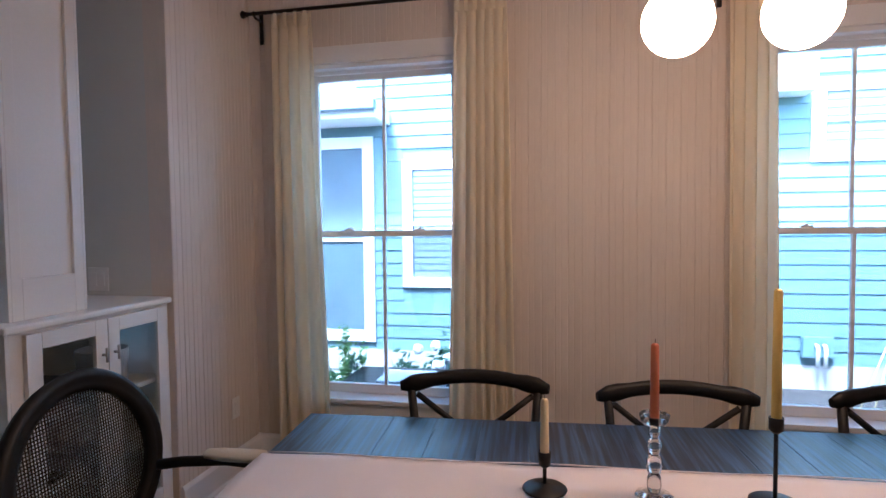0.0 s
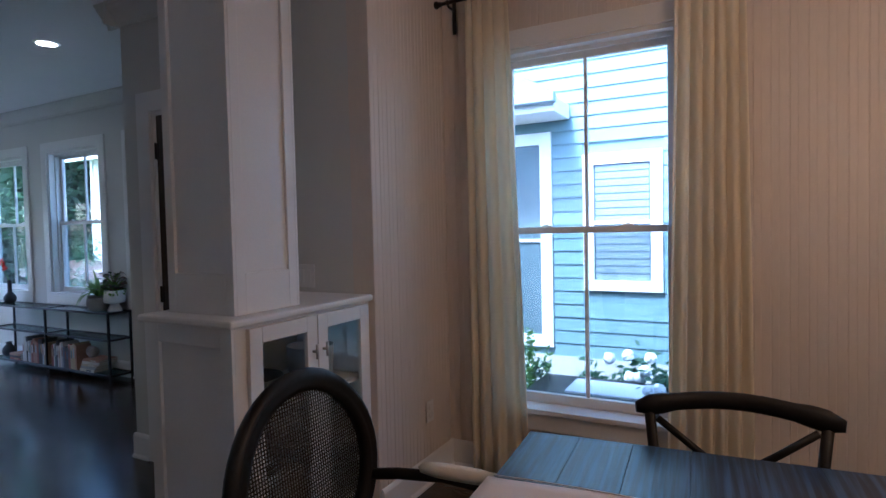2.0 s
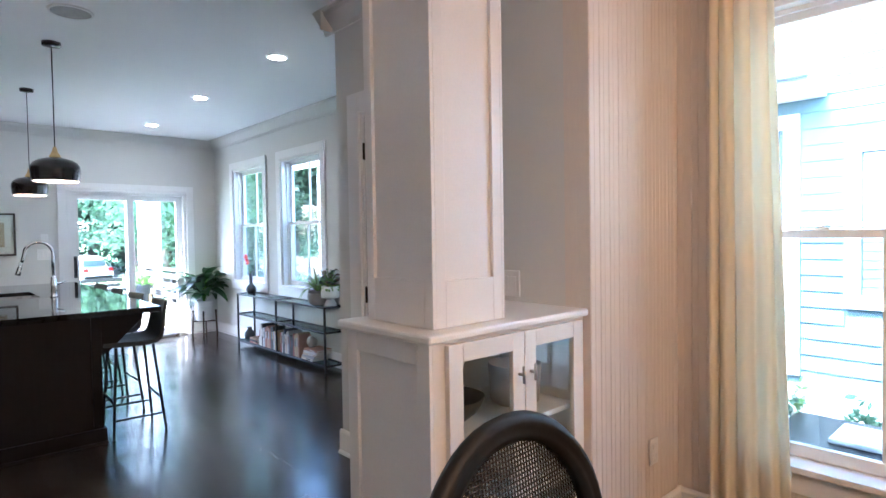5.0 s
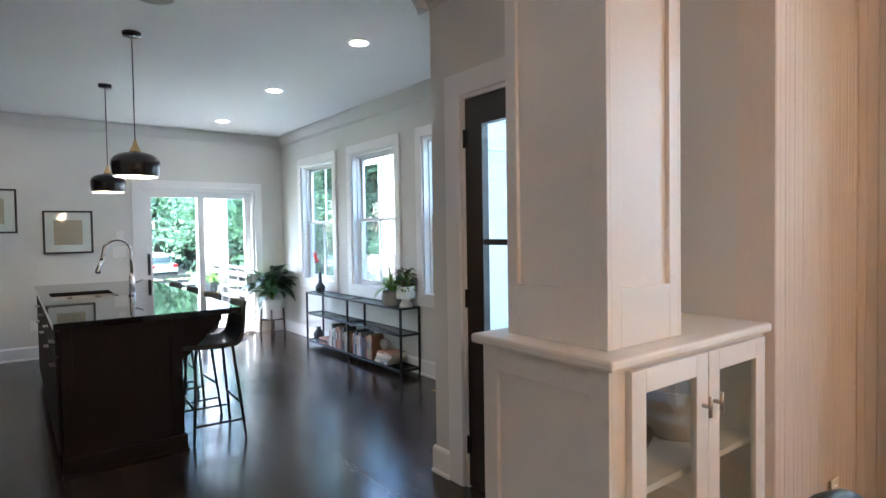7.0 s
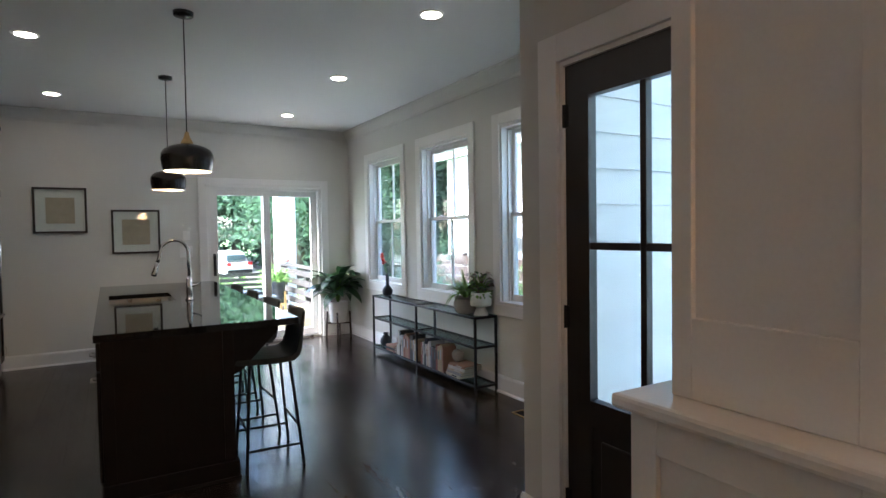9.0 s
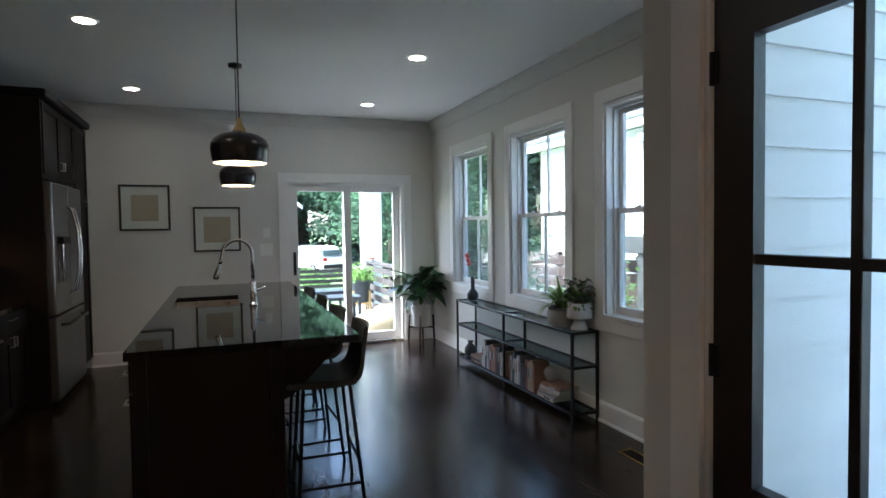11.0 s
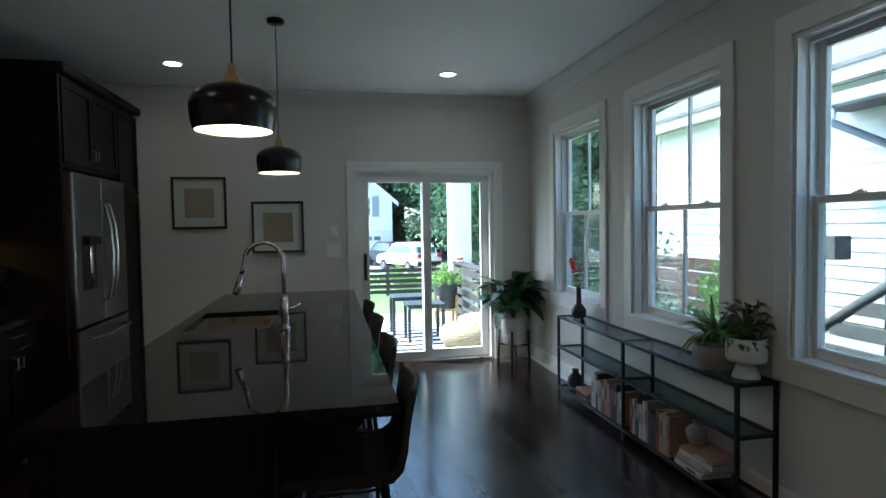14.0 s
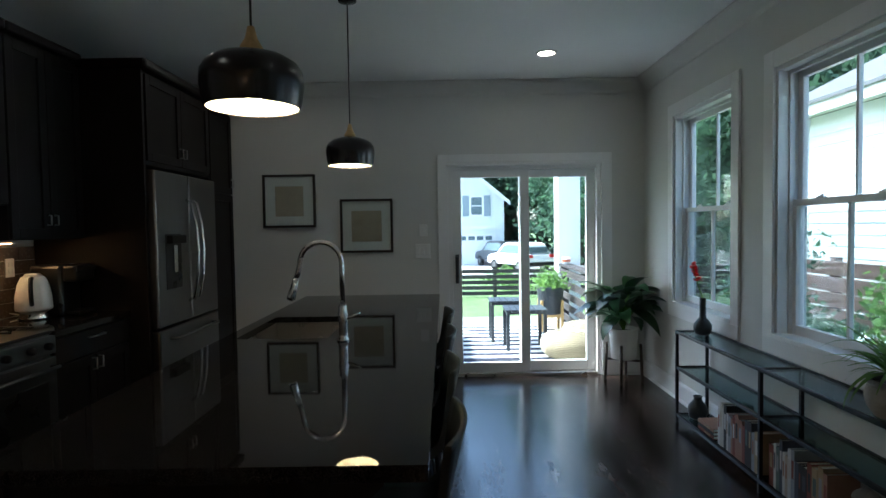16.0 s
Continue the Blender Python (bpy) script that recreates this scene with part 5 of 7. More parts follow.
for a, b, z0, z1 in ((-7.44, -6.927, 1.95, 2.54), (-6.923, -6.41, 1.95, 2.54), (-7.955, -7.46, 1.80, 2.54), (-7.955, -7.46, 0.12, 1.79)):
    bm = B()
    for q in ((a, a + 0.06, z0, z1), (b - 0.06, b, z0, z1), (a + 0.06, b - 0.06, z0, z0 + 0.06), (a + 0.06, b - 0.06, z1 - 0.06, z1)):
        box(bm, q[0], q[1], 0.546, 0.565, q[2], q[3], 0.002)
    box(bm, a + 0.06, b - 0.06, 0.546, 0.553, z0 + 0.06, z1 - 0.06)
    d = part("cabinet_door", bm, M["espresso"], fc2)
    xx = b - 0.03 if abs(b + 6.927) < 0.01 else a + 0.03
    part("handle", handle_bar((xx, 0.565, z0 + 0.07), (xx, 0.565, z0 + 0.14), (0, 0.025, 0)), M["nickel"], d)


# ---- pictures ----
def picture(label, y0, y1, z0, z1, iy0, iy1, iz0, iz1):
    p = thing("framed_picture", label, "picture", group="framed kitchen pictures")
    bm = B()
    w = 0.022
    for q in ((y0, y0 + w, z0, z1), (y1 - w, y1, z0, z1), (y0 + w, y1 - w, z0, z0 + w), (y0 + w, y1 - w, z1 - w, z1)):
        box(bm, FX + 0.001, FX + 0.032, q[0], q[1], q[2], q[3], 0.003)
    part("frame", bm, M["frame"], p, "thin dark wooden frame")
    part("mat_board", box(B(), FX + 0.003, FX + 0.012, y0 + w, y1 - w, z0 + w, z1 - w), M["mat_board"], p)
    part("art_print", box(B(), FX + 0.0125, FX + 0.0145, iy0, iy1, iz0, iz1), M["paper"], p, "tan abstract print")
    part("glazing", box(B(), FX + 0.020, FX + 0.022, y0 + w, y1 - w, z0 + w, z1 - w), M["glass"], p)


picture("framed tan print with wide white mat, hung higher", 0.857, 1.362, 1.476, 1.984, 0.974, 1.245, 1.583, 1.872)
picture("framed tan print with wide white mat, hung lower", 1.595, 2.100, 1.225, 1.740, 1.703, 1.992, 1.330, 1.627)

# ---- glass shelf rack ----
RX0, RX1, RY0, RY1 = -6.61, -4.405, 4.265, 4.505
rack = thing("glass_shelf_rack", "low black metal rack with glass shelves", "shelf rack")
t = 0.02
for x in (RX0, (RX0 + RX1) / 2 - t / 2, RX1 - t):
    for y in (RY0, RY1 - t):
        part("leg", box(B(), x, x + t, y, y + t, 0, 0.68, 0.002), M["iron"], rack)
xm = (RX0 + RX1) / 2
for z in (0.055, 0.40, 0.66):
    for x0, x1 in ((RX0 + t, xm - t / 2), (xm + t / 2, RX1 - t)):
        for y in (RY0, RY1 - t):
            part("rail", box(B(), x0, x1, y, y + t, z, z + 0.02, 0.002), M["iron"], rack)
        part("glass_shelf", box(B(), x0 + 0.002, x1 - 0.002, RY0 + t, RY1 - t, z + 0.008, z + 0.016), M["shelf_glass"], rack, "smoked glass shelf")
    for x in (RX0, xm - t / 2, RX1 - t):
        part("end_rail", box(B(), x, x + t, RY0 + t, RY1 - t, z, z + 0.02, 0.002), M["iron"], rack)
ZL = 0.0715
rnd = random.Random(7)
cols = [(0.60, 0.57, 0.50), (0.24, 0.08, 0.06), (0.08, 0.09, 0.12), (0.65, 0.63, 0.60), (0.40, 0.30, 0.18), (0.12, 0.17, 0.16), (0.52, 0.44, 0.34), (0.05, 0.05, 0.05), (0.35, 0.36, 0.38), (0.36, 0.20, 0.14)]
book_mats = [material(f"book_cover_{'abcdefghij'[i]}", c, 0.6, vary=0.08, scale=10, bump=0.05) for i, c in enumerate(cols)]
pages = material("book_pages", (0.70, 0.66, 0.56), 0.9, vary=0.08, bump=0.2, grain=200)


def book(w, h, d, mat, m, label):
    """A closed book standing on its edge; spine towards -y; thickness w along x."""
    b = thing("book", label, "book", m, group="books on the rack")
    bm = B()
    box(bm, 0, 0.003, 0, d, 0, h)
    box(bm, w - 0.003, w, 0, d, 0, h)
    box(bm, 0.003, w - 0.003, 0, 0.003, 0, h)
    part("cover", bm, mat, b)
    part("page_block", box(B(), 0.0032, w - 0.0032, 0.0032, d - 0.004, 0.004, h - 0.004), pages, b)
    part("spine_label", box(B(), w * 0.22, w * 0.78, -0.0009, -0.0001, h * 0.45, h * 0.8), book_mats[rnd.randrange(10)], b)


names = ["cream", "dark red", "navy", "pale grey", "tan", "dark green", "beige", "black", "grey", "rust"]
for x_from, x_to in ((-6.02, -5.58), (-5.46, -5.02)):
    x = x_from
    while x < x_to:
        w = rnd.uniform(0.016, 0.042)
        k = rnd.choice((0, 0, 3, 3, 6, 1, 2, 4, 5, 7, 8, 9))
        book(w, rnd.uniform(0.21, 0.275), rnd.uniform(0.15, 0.18), book_mats[k], pose(x, RY0 + 0.03, ZL, 0, 0, rnd.uniform(-1, 1)), f"{names[k]} hardback book standing on the rack")
        x += w + 0.002
z = ZL
for i in range(5):
    k = (0, 8, 6, 3, 9)[i]
    w = rnd.uniform(0.018, 0.03)
    book(w, rnd.uniform(0.24, 0.28), 0.19, book_mats[k], pose(-4.955 + 0.015 * i, RY0 + 0.03, z, 0, 0, 0) @ pose(0, 0, w, 0, 90, rnd.uniform(-5, 5)), f"{names[k]} book lying in a stack on the rack")
    z += w + 0.001
z = ZL
for i in range(3):
    k = (1, 7, 9)[i]
    book(0.022, 0.22, 0.16, book_mats[k], pose(-6.30, RY0 + 0.03, z) @ pose(0, 0, 0.022, 0, 90, 0), f"{names[k]} book lying in a low pile")
    z += 0.023
orn = thing("ornament", "rough grey stone ornament on the book stack", "ornament", pose(-4.88, RY0 + 0.12, 0.195))
bm = B()
bmesh.ops.create_icosphere(bm, subdivisions=3, radius=0.055)
for v in bm.verts:
    v.co *= 1 + 0.25 * noise.noise(v.co * 22)
    v.co.z = v.co.z * 1.1 + 0.055
part("stone", bm, M["stoneware"], orn)

ZT = 0.6765
vz = thing("bottle_vase", "blue-black ceramic bottle vase on the rack", "vase", pose(-6.44, 4.39, ZT))
part("vase_body", lathe(B(), [(0.03, 0), (0.048, 0.008), (0.062, 0.04), (0.060, 0.075), (0.04, 0.105), (0.022, 0.125), (0.0205, 0.25), (0.024, 0.262), (0.018, 0.262), (0.015, 0.13)], 32), M["slate"], vz)
fl = thing("red_flower", "red gladiolus stem standing in the vase", "flower", pose(-6.44, 4.39, ZT))
part("stem", tube(B(), [(0, 0, 0.10), (-0.01, 0, 0.27), (-0.05, -0.015, 0.36), (-0.085, -0.02, 0.43), (-0.105, -0.025, 0.49)], 0.004, 6), M["leaf2"], fl)
bm = B()
rr = random.Random(3)
for i in range(48):
    tt = rr.uniform(0.0, 1.0)
    c = Vector((-0.055 - 0.05 * tt, -0.015 - 0.01 * tt, 0.37 + 0.125 * tt))
    d = Vector((rr.uniform(-1, 1), rr.uniform(-1, 1), rr.uniform(0.0, 0.8))).normalized() * rr.uniform(0.026, 0.050) * (1.15 - 0.5 * tt)
    n = d.cross(Vector((0, 0, 1))).normalized() * 0.017
    q = [bm.verts.new(p) for p in (c, c + d * 0.6 + n, c + d, c + d * 0.6 - n)]
    bm.faces.new(q)
part("flower_spike", bm, M["red"], fl)
v2 = thing("ceramic_vase", "small dark blue ceramic vase on the low shelf", "vase", pose(-6.47, 4.37, ZL))
part("vase_body", lathe(B(), [(0.035, 0), (0.06, 0.02), (0.068, 0.06), (0.06, 0.10), (0.03, 0.135), (0.026, 0.15), (0.034, 0.165), (0.028, 0.165), (0.02, 0.14)], 28), M["slate"], v2)


def leaf_mesh(name, length, width, bend, mat, n=8, fold=0.25):
    """One pointed leaf along +x, bending down."""
    bm = B()
    rows = []
    for i in range(n + 1):
        u = i / n
        w = width * math.sin(math.pi * min(1, u ** 0.75)) * 0.5 + 0.0012
        a = bend * u
        x, z = length * (math.sin(a) / bend if bend else u), -length * (1 - math.cos(a)) / bend if bend else 0
        rows.append([bm.verts.new((x, -w, z + fold * w)), bm.verts.new((x, 0, z)), bm.verts.new((x, w, z + fold * w))])
    for a, b in zip(rows, rows[1:]):
        for k in (0, 1):
            bm.faces.new((a[k], a[k + 1], b[k + 1], b[k])).smooth = True
    return mesh(name, bm, mat)


def plant_leaves(parent, meshes, count, seed, base, rise, spread, stalk, label):
    rr = random.Random(seed)
    for i in range(count):
        az = 360 * i / count * 1.0 + 137.5 * i + rr.uniform(-15, 15)
        el = rr.uniform(*rise)
        r = rr.uniform(*spread)
        h = rr.uniform(*stalk)
        tip = Vector((math.cos(radians(az)) * r, math.sin(radians(az)) * r, h))
        o = part("leaf", meshes[i % len(meshes)], None, parent)
        o.matrix_basis = Matrix.Translation(Vector(base) + tip) @ pose(0, 0, 0, 0, 0, az) @ pose(0, 0, 0, rr.uniform(-25, 25), -el, 0) @ Matrix.Diagonal((*([rr.uniform(0.8, 1.15)] * 3), 1))
        if r > 0.02 or h > 0.05:
            part("stalk", tube(B(), [base, Vector(base) + Vector((tip.x * 0.35, tip.y * 0.35, tip.z * 0.6)), Vector(base) + tip], 0.003, 5), M["leaf2"], parent)


# big floor plant
PX, PY = -7.72, 4.24
stand = thing("plant_stand", "dark wooden four-legged plant stand in the corner", "plant stand", pose(PX, PY, 0, 0, 0, 20))
for k in range(4):
    a = radians(45 + 90 * k)
    part("leg", tube(B(), [(0.165 * math.cos(a), 0.165 * math.sin(a), 0.0), (0.152 * math.cos(a), 0.152 * math.sin(a), 0.36)], 0.013, 8), M["walnut"], stand)
for a in (45, 135):
    c, s = math.cos(radians(a)) * 0.155, math.sin(radians(a)) * 0.155
    part("cross_bar", tube(B(), [(-c, -s, 0.20 + 0.001 * a / 45), (c, s, 0.20 + 0.001 * a / 45)], 0.011, 8), M["walnut"], stand)
big = thing("potted_plant", "large dark-leaved plant in a white pot", "potted plant", pose(PX, PY, 0.2155))
part("pot", lathe(B(), [(0.105, 0), (0.112, 0.006), (0.132, 0.27), (0.136, 0.285), (0.126, 0.285), (0.115, 0.24)], 36), M["ceramic"], big, "matt white cylindrical pot")
part("soil", cyl(B(), (0, 0, 0.235), (0, 0, 0.25), 0.116, seg=24), M["soil"], big)
bigs = [leaf_mesh("big_leaf", 0.33, 0.15, 1.3, M["leaf"]), leaf_mesh("big_leaf", 0.30, 0.14, 1.9, M["leaf"]), leaf_mesh("big_leaf", 0.36, 0.155, 1.0, M["leaf"])]
plant_leaves(big, bigs, 46, 5, (0, 0, 0.25), (-10, 65), (0.03, 0.15), (0.10, 0.38), "")
# spider plant
sp1 = thing("potted_plant", "spider plant in a ribbed grey stoneware pot", "potted plant", pose(-4.71, 4.375, ZT))
rib = [(0.055, 0.0)]
for i in range(14):
    rib += [(0.07 + 0.045 * math.sin(math.pi * min(1.0, (i + 1.5) / 18)), 0.006 + i * 0.0105), (0.066 + 0.045 * math.sin(math.pi * min(1.0, (i + 2) / 18)), 0.011 + i * 0.0105)]
part("pot", lathe(B(), rib + [(0.112, 0.155), (0.104, 0.155), (0.10, 0.12)], 36), M["stoneware"], sp1, "ribbed grey stoneware pot")
part("soil", cyl(B(), (0, 0, 0.12), (0, 0, 0.135), 0.10, seg=20), M["soil"], sp1)
sps = [leaf_mesh("strap_leaf", 0.30, 0.017, 2.3, M["leaf2"], 10), leaf_mesh("strap_leaf", 0.25, 0.016, 1.3, M["leaf2"], 10), leaf_mesh("strap_leaf", 0.31, 0.017, 1.1, M["leaf2"], 10)]
plant_leaves(sp1, sps, 70, 9, (0, 0, 0.132), (42, 86), (0.0, 0.019), (0.0, 0.03), "")
# leafy plant in footed pot
sp2 = thing("potted_plant", "bushy plant in a white footed pot", "potted plant", pose(-4.525, 4.415, ZT))
part("pot", lathe(B(), [(0.066, 0), (0.067, 0.008), (0.048, 0.05), (0.038, 0.068), (0.05, 0.078), (0.092, 0.086), (0.096, 0.10), (0.098, 0.205), (0.090, 0.205), (0.086, 0.17)], 36), M["ceramic"], sp2, "white footed ceramic pot")
part("soil", cyl(B(), (0, 0, 0.17), (0, 0, 0.185), 0.087, seg=20), M["soil"], sp2)
sms = [leaf_mesh("small_leaf", 0.065, 0.042, 0.8, M["leaf3"], 5), leaf_mesh("small_leaf", 0.055, 0.036, 1.0, M["leaf"], 5)]
plant_leaves(sp2, sms, 70, 12, (0, 0, 0.185), (-20, 60), (0.02, 0.10), (0.01, 0.19), "")
vine = [leaf_mesh("vine_leaf", 0.035, 0.022, 0.8, M["leaf2"], 4)]
plant_leaves(sp2, vine, 24, 15, (0.0, 0.0, 0.2), (-40, 10), (0.09, 0.115), (-0.03, 0.02), "")

vent = thing("floor_vent", "dark metal floor register by the wall", "floor vent", pose(-3.72, 4.30, 0.0, 0, 0, 0))
bm = B()
for q in ((-0.15, -0.138, -0.055, 0.055), (0.138, 0.15, -0.055, 0.055), (-0.138, 0.138, -0.055, -0.043), (-0.138, 0.138, 0.043, 0.055)):
    box(bm, q[0], q[1], q[2], q[3], 0.0005, 0.006)
part("frame", bm, M["brass"], vent)
for i in range(11):
    x = -0.125 + i * 0.025
    part("slat", box(B(), x - 0.004, x + 0.004, -0.042, 0.042, 0.001, 0.005), M["iron"], vent)

# ---- outdoors ----
GZ = -0.55


def gz(x):
    """The ground's height: it falls away beyond the lawn."""
    return GZ - 0.67 * min(1, max(0, (-19.5 - x) / 13.0))


bm = B()
rows = [[bm.verts.new((x, y, gz(x))) for y in (-300, 400)] for x in (-400, -32.5, -26, -19.5, 300)]
for a, b in zip(rows, rows[1:]):
    bm.faces.new((a[0], b[0], b[1], a[1]))
structure("ground", bm, M["grass"], "mown green lawn round the house", "ground")
bm = B()
box(bm, -60, -32.5, -30, 60, gz(-40) + 0.002, gz(-40) + 0.02)
structure("road", bm, M["drive"], "pale concrete driveway beyond the fence", "driveway")
bm = B()
box(bm, FX + 0.5, WE, 5.45, 9.0, GZ, GZ + 0.05)
box(bm, WE, 9, WY + 0.21, 9.0, GZ, GZ + 0.05)
structure("garden_bed", bm, M["earth"], "mulched strip between the houses", "garden bed")
# Unseen pale strip, added to bounce daylight up to the kitchen ceiling.
bm = B()
box(bm, FX + 0.5, WE - 0.001, KY + 0.19, 5.449, GZ, GZ + 0.06)
structure("pavement", bm, M["drive"], "unseen pale concrete strip, added to bounce daylight indoors", "path")


def siding(parent, x0, x1, y, z0, z1, lap, mat, holes):
    """Lap boards that face -y, cut round holes (x0, x1, z0, z1)."""
    bm0 = B()
    vs = [bm0.verts.new(c) for c in ((0, -0.022, 0), (1, -0.022, 0), (1, -0.006, 1.12), (0, -0.006, 1.12), (0, 0.0, 0), (1, 0.0, 0), (1, 0.0, 1.12), (0, 0.0, 1.12))]
    for q in ((0, 1, 2, 3), (5, 4, 7, 6), (4, 5, 1, 0), (3, 2, 6, 7), (4, 0, 3, 7), (1, 5, 6, 2)):
        bm0.faces.new([vs[i] for i in q])
    me = mesh("siding_board", bm0, mat)
    n = int((z1 - z0) / lap)
    for i in range(n):
        z = z0 + i * lap
        cuts = sorted([(h[0], h[1]) for h in holes if h[2] < z + lap and h[3] > z])
        x = x0
        for a, b in cuts + [(x1, x1)]:
            if a > x + 0.02:
                o = part("siding_board", me, None, parent)
                o.matrix_basis = Matrix.Translation((x, y, z)) @ Matrix.Diagonal((a - x, 1, lap, 1))
            x = max(x, b)


def house_window(parent, x0, x1, z0, z1, y, t, blinds=True):
    bm = B()
    for q in ((x0 - t, x0, z0 - t, z1 + t), (x1, x1 + t, z0 - t, z1 + t), (x0, x1, z1, z1 + t), (x0, x1, z0 - t, z0)):
        box(bm, q[0], q[1], y - 0.045, y - 0.003, q[2], q[3], 0.004)
    w = part("window", bm, M["out_trim"], parent, "white trimmed window with closed blinds" if blinds else "white trimmed dark window")
    part("pane", box(B(), x0, x1, y - 0.012, y - 0.006, z0, z1), M["dark_glass"], w)
    if blinds:
        n = max(5, int((z1 - z0) / 0.085))
        bm = B()
        for i in range(n):
            z = z0 + (i + 0.5) * (z1 - z0) / n
            vs = [bm.verts.new(c) for c in ((x0 + 0.02, y - 0.016, z - 0.038), (x1 - 0.02, y - 0.016, z - 0.038), (x1 - 0.02, y - 0.026, z + 0.03), (x0 + 0.02, y - 0.026, z + 0.03))]
            bm.faces.new(vs)
        part("blind_slats", bm, M["blind"], w)
    box_mid = B()
    zm = (z0 + z1) / 2
    box(box_mid, x0, x1, y - 0.034, y - 0.027, zm - 0.02, zm + 0.02)
    part("meeting_rail", box_mid, M["out_trim"], w)


# neighbour opposite the dining room
HY = 8.0
nb1 = thing("neighbour_house", "blue lap-sided neighbouring house with white trim", "house")
part("wall", box(B(), -2.9, 12, HY, HY + 6, GZ - 0.05, 6.0), M["siding"], nb1)
part("foundation", box(B(), -2.9, 12, HY - 0.03, HY - 0.0, GZ - 0.05, -0.22), M["drive"], nb1)
siding(nb1, -2.9, 10.0, HY - 0.001, -0.22, 6.0, 0.165, M["siding"], [(-2.45, -1.18, -0.12, 2.60), (-0.80, 0.13, 0.60, 2.28), (3.97, 4.90, 2.09, 3.03)])
house_window(nb1, -0.665, -0.01, 0.745, 2.14, HY, 0.13)
house_window(nb1, 4.12, 4.75, 2.24, 2.87, HY, 0.15)
house_window(nb1, -2.30, -1.335, 0.03, 2.44, HY, 0.15, False)
part("porch_fascia", box(B(), -4.2, -0.95, HY - 0.65, HY - 0.02, 2.72, 2.90, 0.01), M["out_trim"], nb1)
part("porch_gutter", box(B(), -4.2, -0.92, HY - 0.78, HY - 0.655, 2.80, 2.92, 0.02), M["blind"], nb1)
bm = B()
vs = [bm.verts.new(c) for c in ((-4.2, HY - 0.7, 2.92), (-0.92, HY - 0.7, 2.92), (-1.6, HY - 0.02, 3.35), (-4.2, HY - 0.02, 3.35), (-4.2, HY - 0.7, 2.90), (-0.92, HY - 0.7, 2.90), (-1.6, HY - 0.02, 2.90), (-4.2, HY - 0.02, 2.90))]
for q in ((0, 1, 2, 3), (4, 7, 6, 5), (0, 4, 5, 1), (1, 5, 6, 2), (0, 3, 7, 4)):
    bm.faces.new([vs[i] for i in q])
part("porch_roof", bm, M["roof"], nb1)
part("roof", box(B(), -3.5, 12.5, HY - 0.5, HY + 6.5, 6.0, 6.3), M["roof"], nb1)
part("eave_board", box(B(), 2.4, 3.90, HY - 0.40, HY - 0.03, 2.82, 3.20, 0.01), M["out_trim"], nb1)
ub = thing("utility_box", "blue-painted utility box with white elbow pipes", "utility box", pose(4.06, HY - 0.03, 0))
part("box_body", box(B(), -0.16, 0.16, -0.08, -0.001, -0.12, 0.12, 0.006), M["siding"], ub)
for x in (-0.03, 0.05):
    part("pipe", tube(B(), [(x, -0.08, 0.03), (x, -0.12, 0.03), (x, -0.14, 0.0), (x, -0.14, -0.2)], 0.022, 10), M["white_plastic"], ub, "white plastic elbow pipe")

gate = thing("slatted_gate", "weathered grey slatted garden gate", "gate", pose(4.45, 7.0, GZ))
part("post", box(B(), -0.05, 0.05, -0.05, 0.05, 0, 1.75, 0.006), M["deck"], gate)
part("top_rail", box(B(), 0.05, 1.8, -0.04, 0.04, 1.62, 1.74, 0.006), M["deck"], gate)
for i in range(8):
    part("slat", box(B(), 0.16, 1.8, -0.015, 0.015, 0.2 + i * 0.17, 0.33 + i * 0.17, 0.004), M["blind"], gate)
part("stile", box(B(), 0.052, 0.155, -0.02, 0.02, 0.1, 1.61, 0.004), M["deck"], gate)
# Straight rods stand in for three thin slanting cords.
cords = thing("garden_stakes", "thin pale cords slanting up to the gate post", "garden stakes", pose(4.35, 6.9, GZ))
for k in range(3):
    part("stake", cyl(B(), (-0.42 + 0.14 * k, -0.1, 0.05), (0.03, 0.03, 1.15 + 0.05 * k), 0.008, seg=8), M["wax_cream"], cords)

# garden things under the first dining window
# Table shape standing in for a black bin with white papers on its lid.
gt = thing("garden_table", "black garden bin with white papers on top, built as a table", "garden table", pose(0.0, 5.55, GZ + 0.05))
part("tabletop", box(B(), -0.62, 0.62, -0.35, 0.35, 0.56, 0.60, 0.006), M["iron"], gt)
part("slab", box(B(), -0.30, 0.30, -0.22, 0.16, 0.601, 0.635, 0.01), M["out_trim"], gt)
for x in (-0.56, 0.56):
    for y in (-0.3, 0.3):
        part("leg", box(B(), x - 0.03, x + 0.03, y - 0.03, y + 0.03, 0, 0.56), M["iron"], gt)


def foliage(name, seed, count, size, shape, mat):
    """A loose mass of small leaf quads; shape(rr) gives a place."""
    rr = random.Random(seed)
    co, fa = [], []
    for i in range(count):
        c = Vector(shape(rr))
        d = Vector((rr.gauss(0, 1), rr.gauss(0, 1), rr.gauss(0, 0.7))).normalized()
        e = d.orthogonal().normalized()
        e.rotate(Matrix.Rotation(rr.uniform(0, 6.28), 3, d))
        s = size * rr.uniform(0.6, 1.3)
        k = len(co)
        co += [c - d * s, c + e * s * 0.45, c + d * s, c - e * s * 0.45]
        fa.append((k, k + 1, k + 2, k + 3))
    me = bpy.data.meshes.new(name)
    me.from_pydata(co, [], fa)
    me.materials.append(mat)
    return me


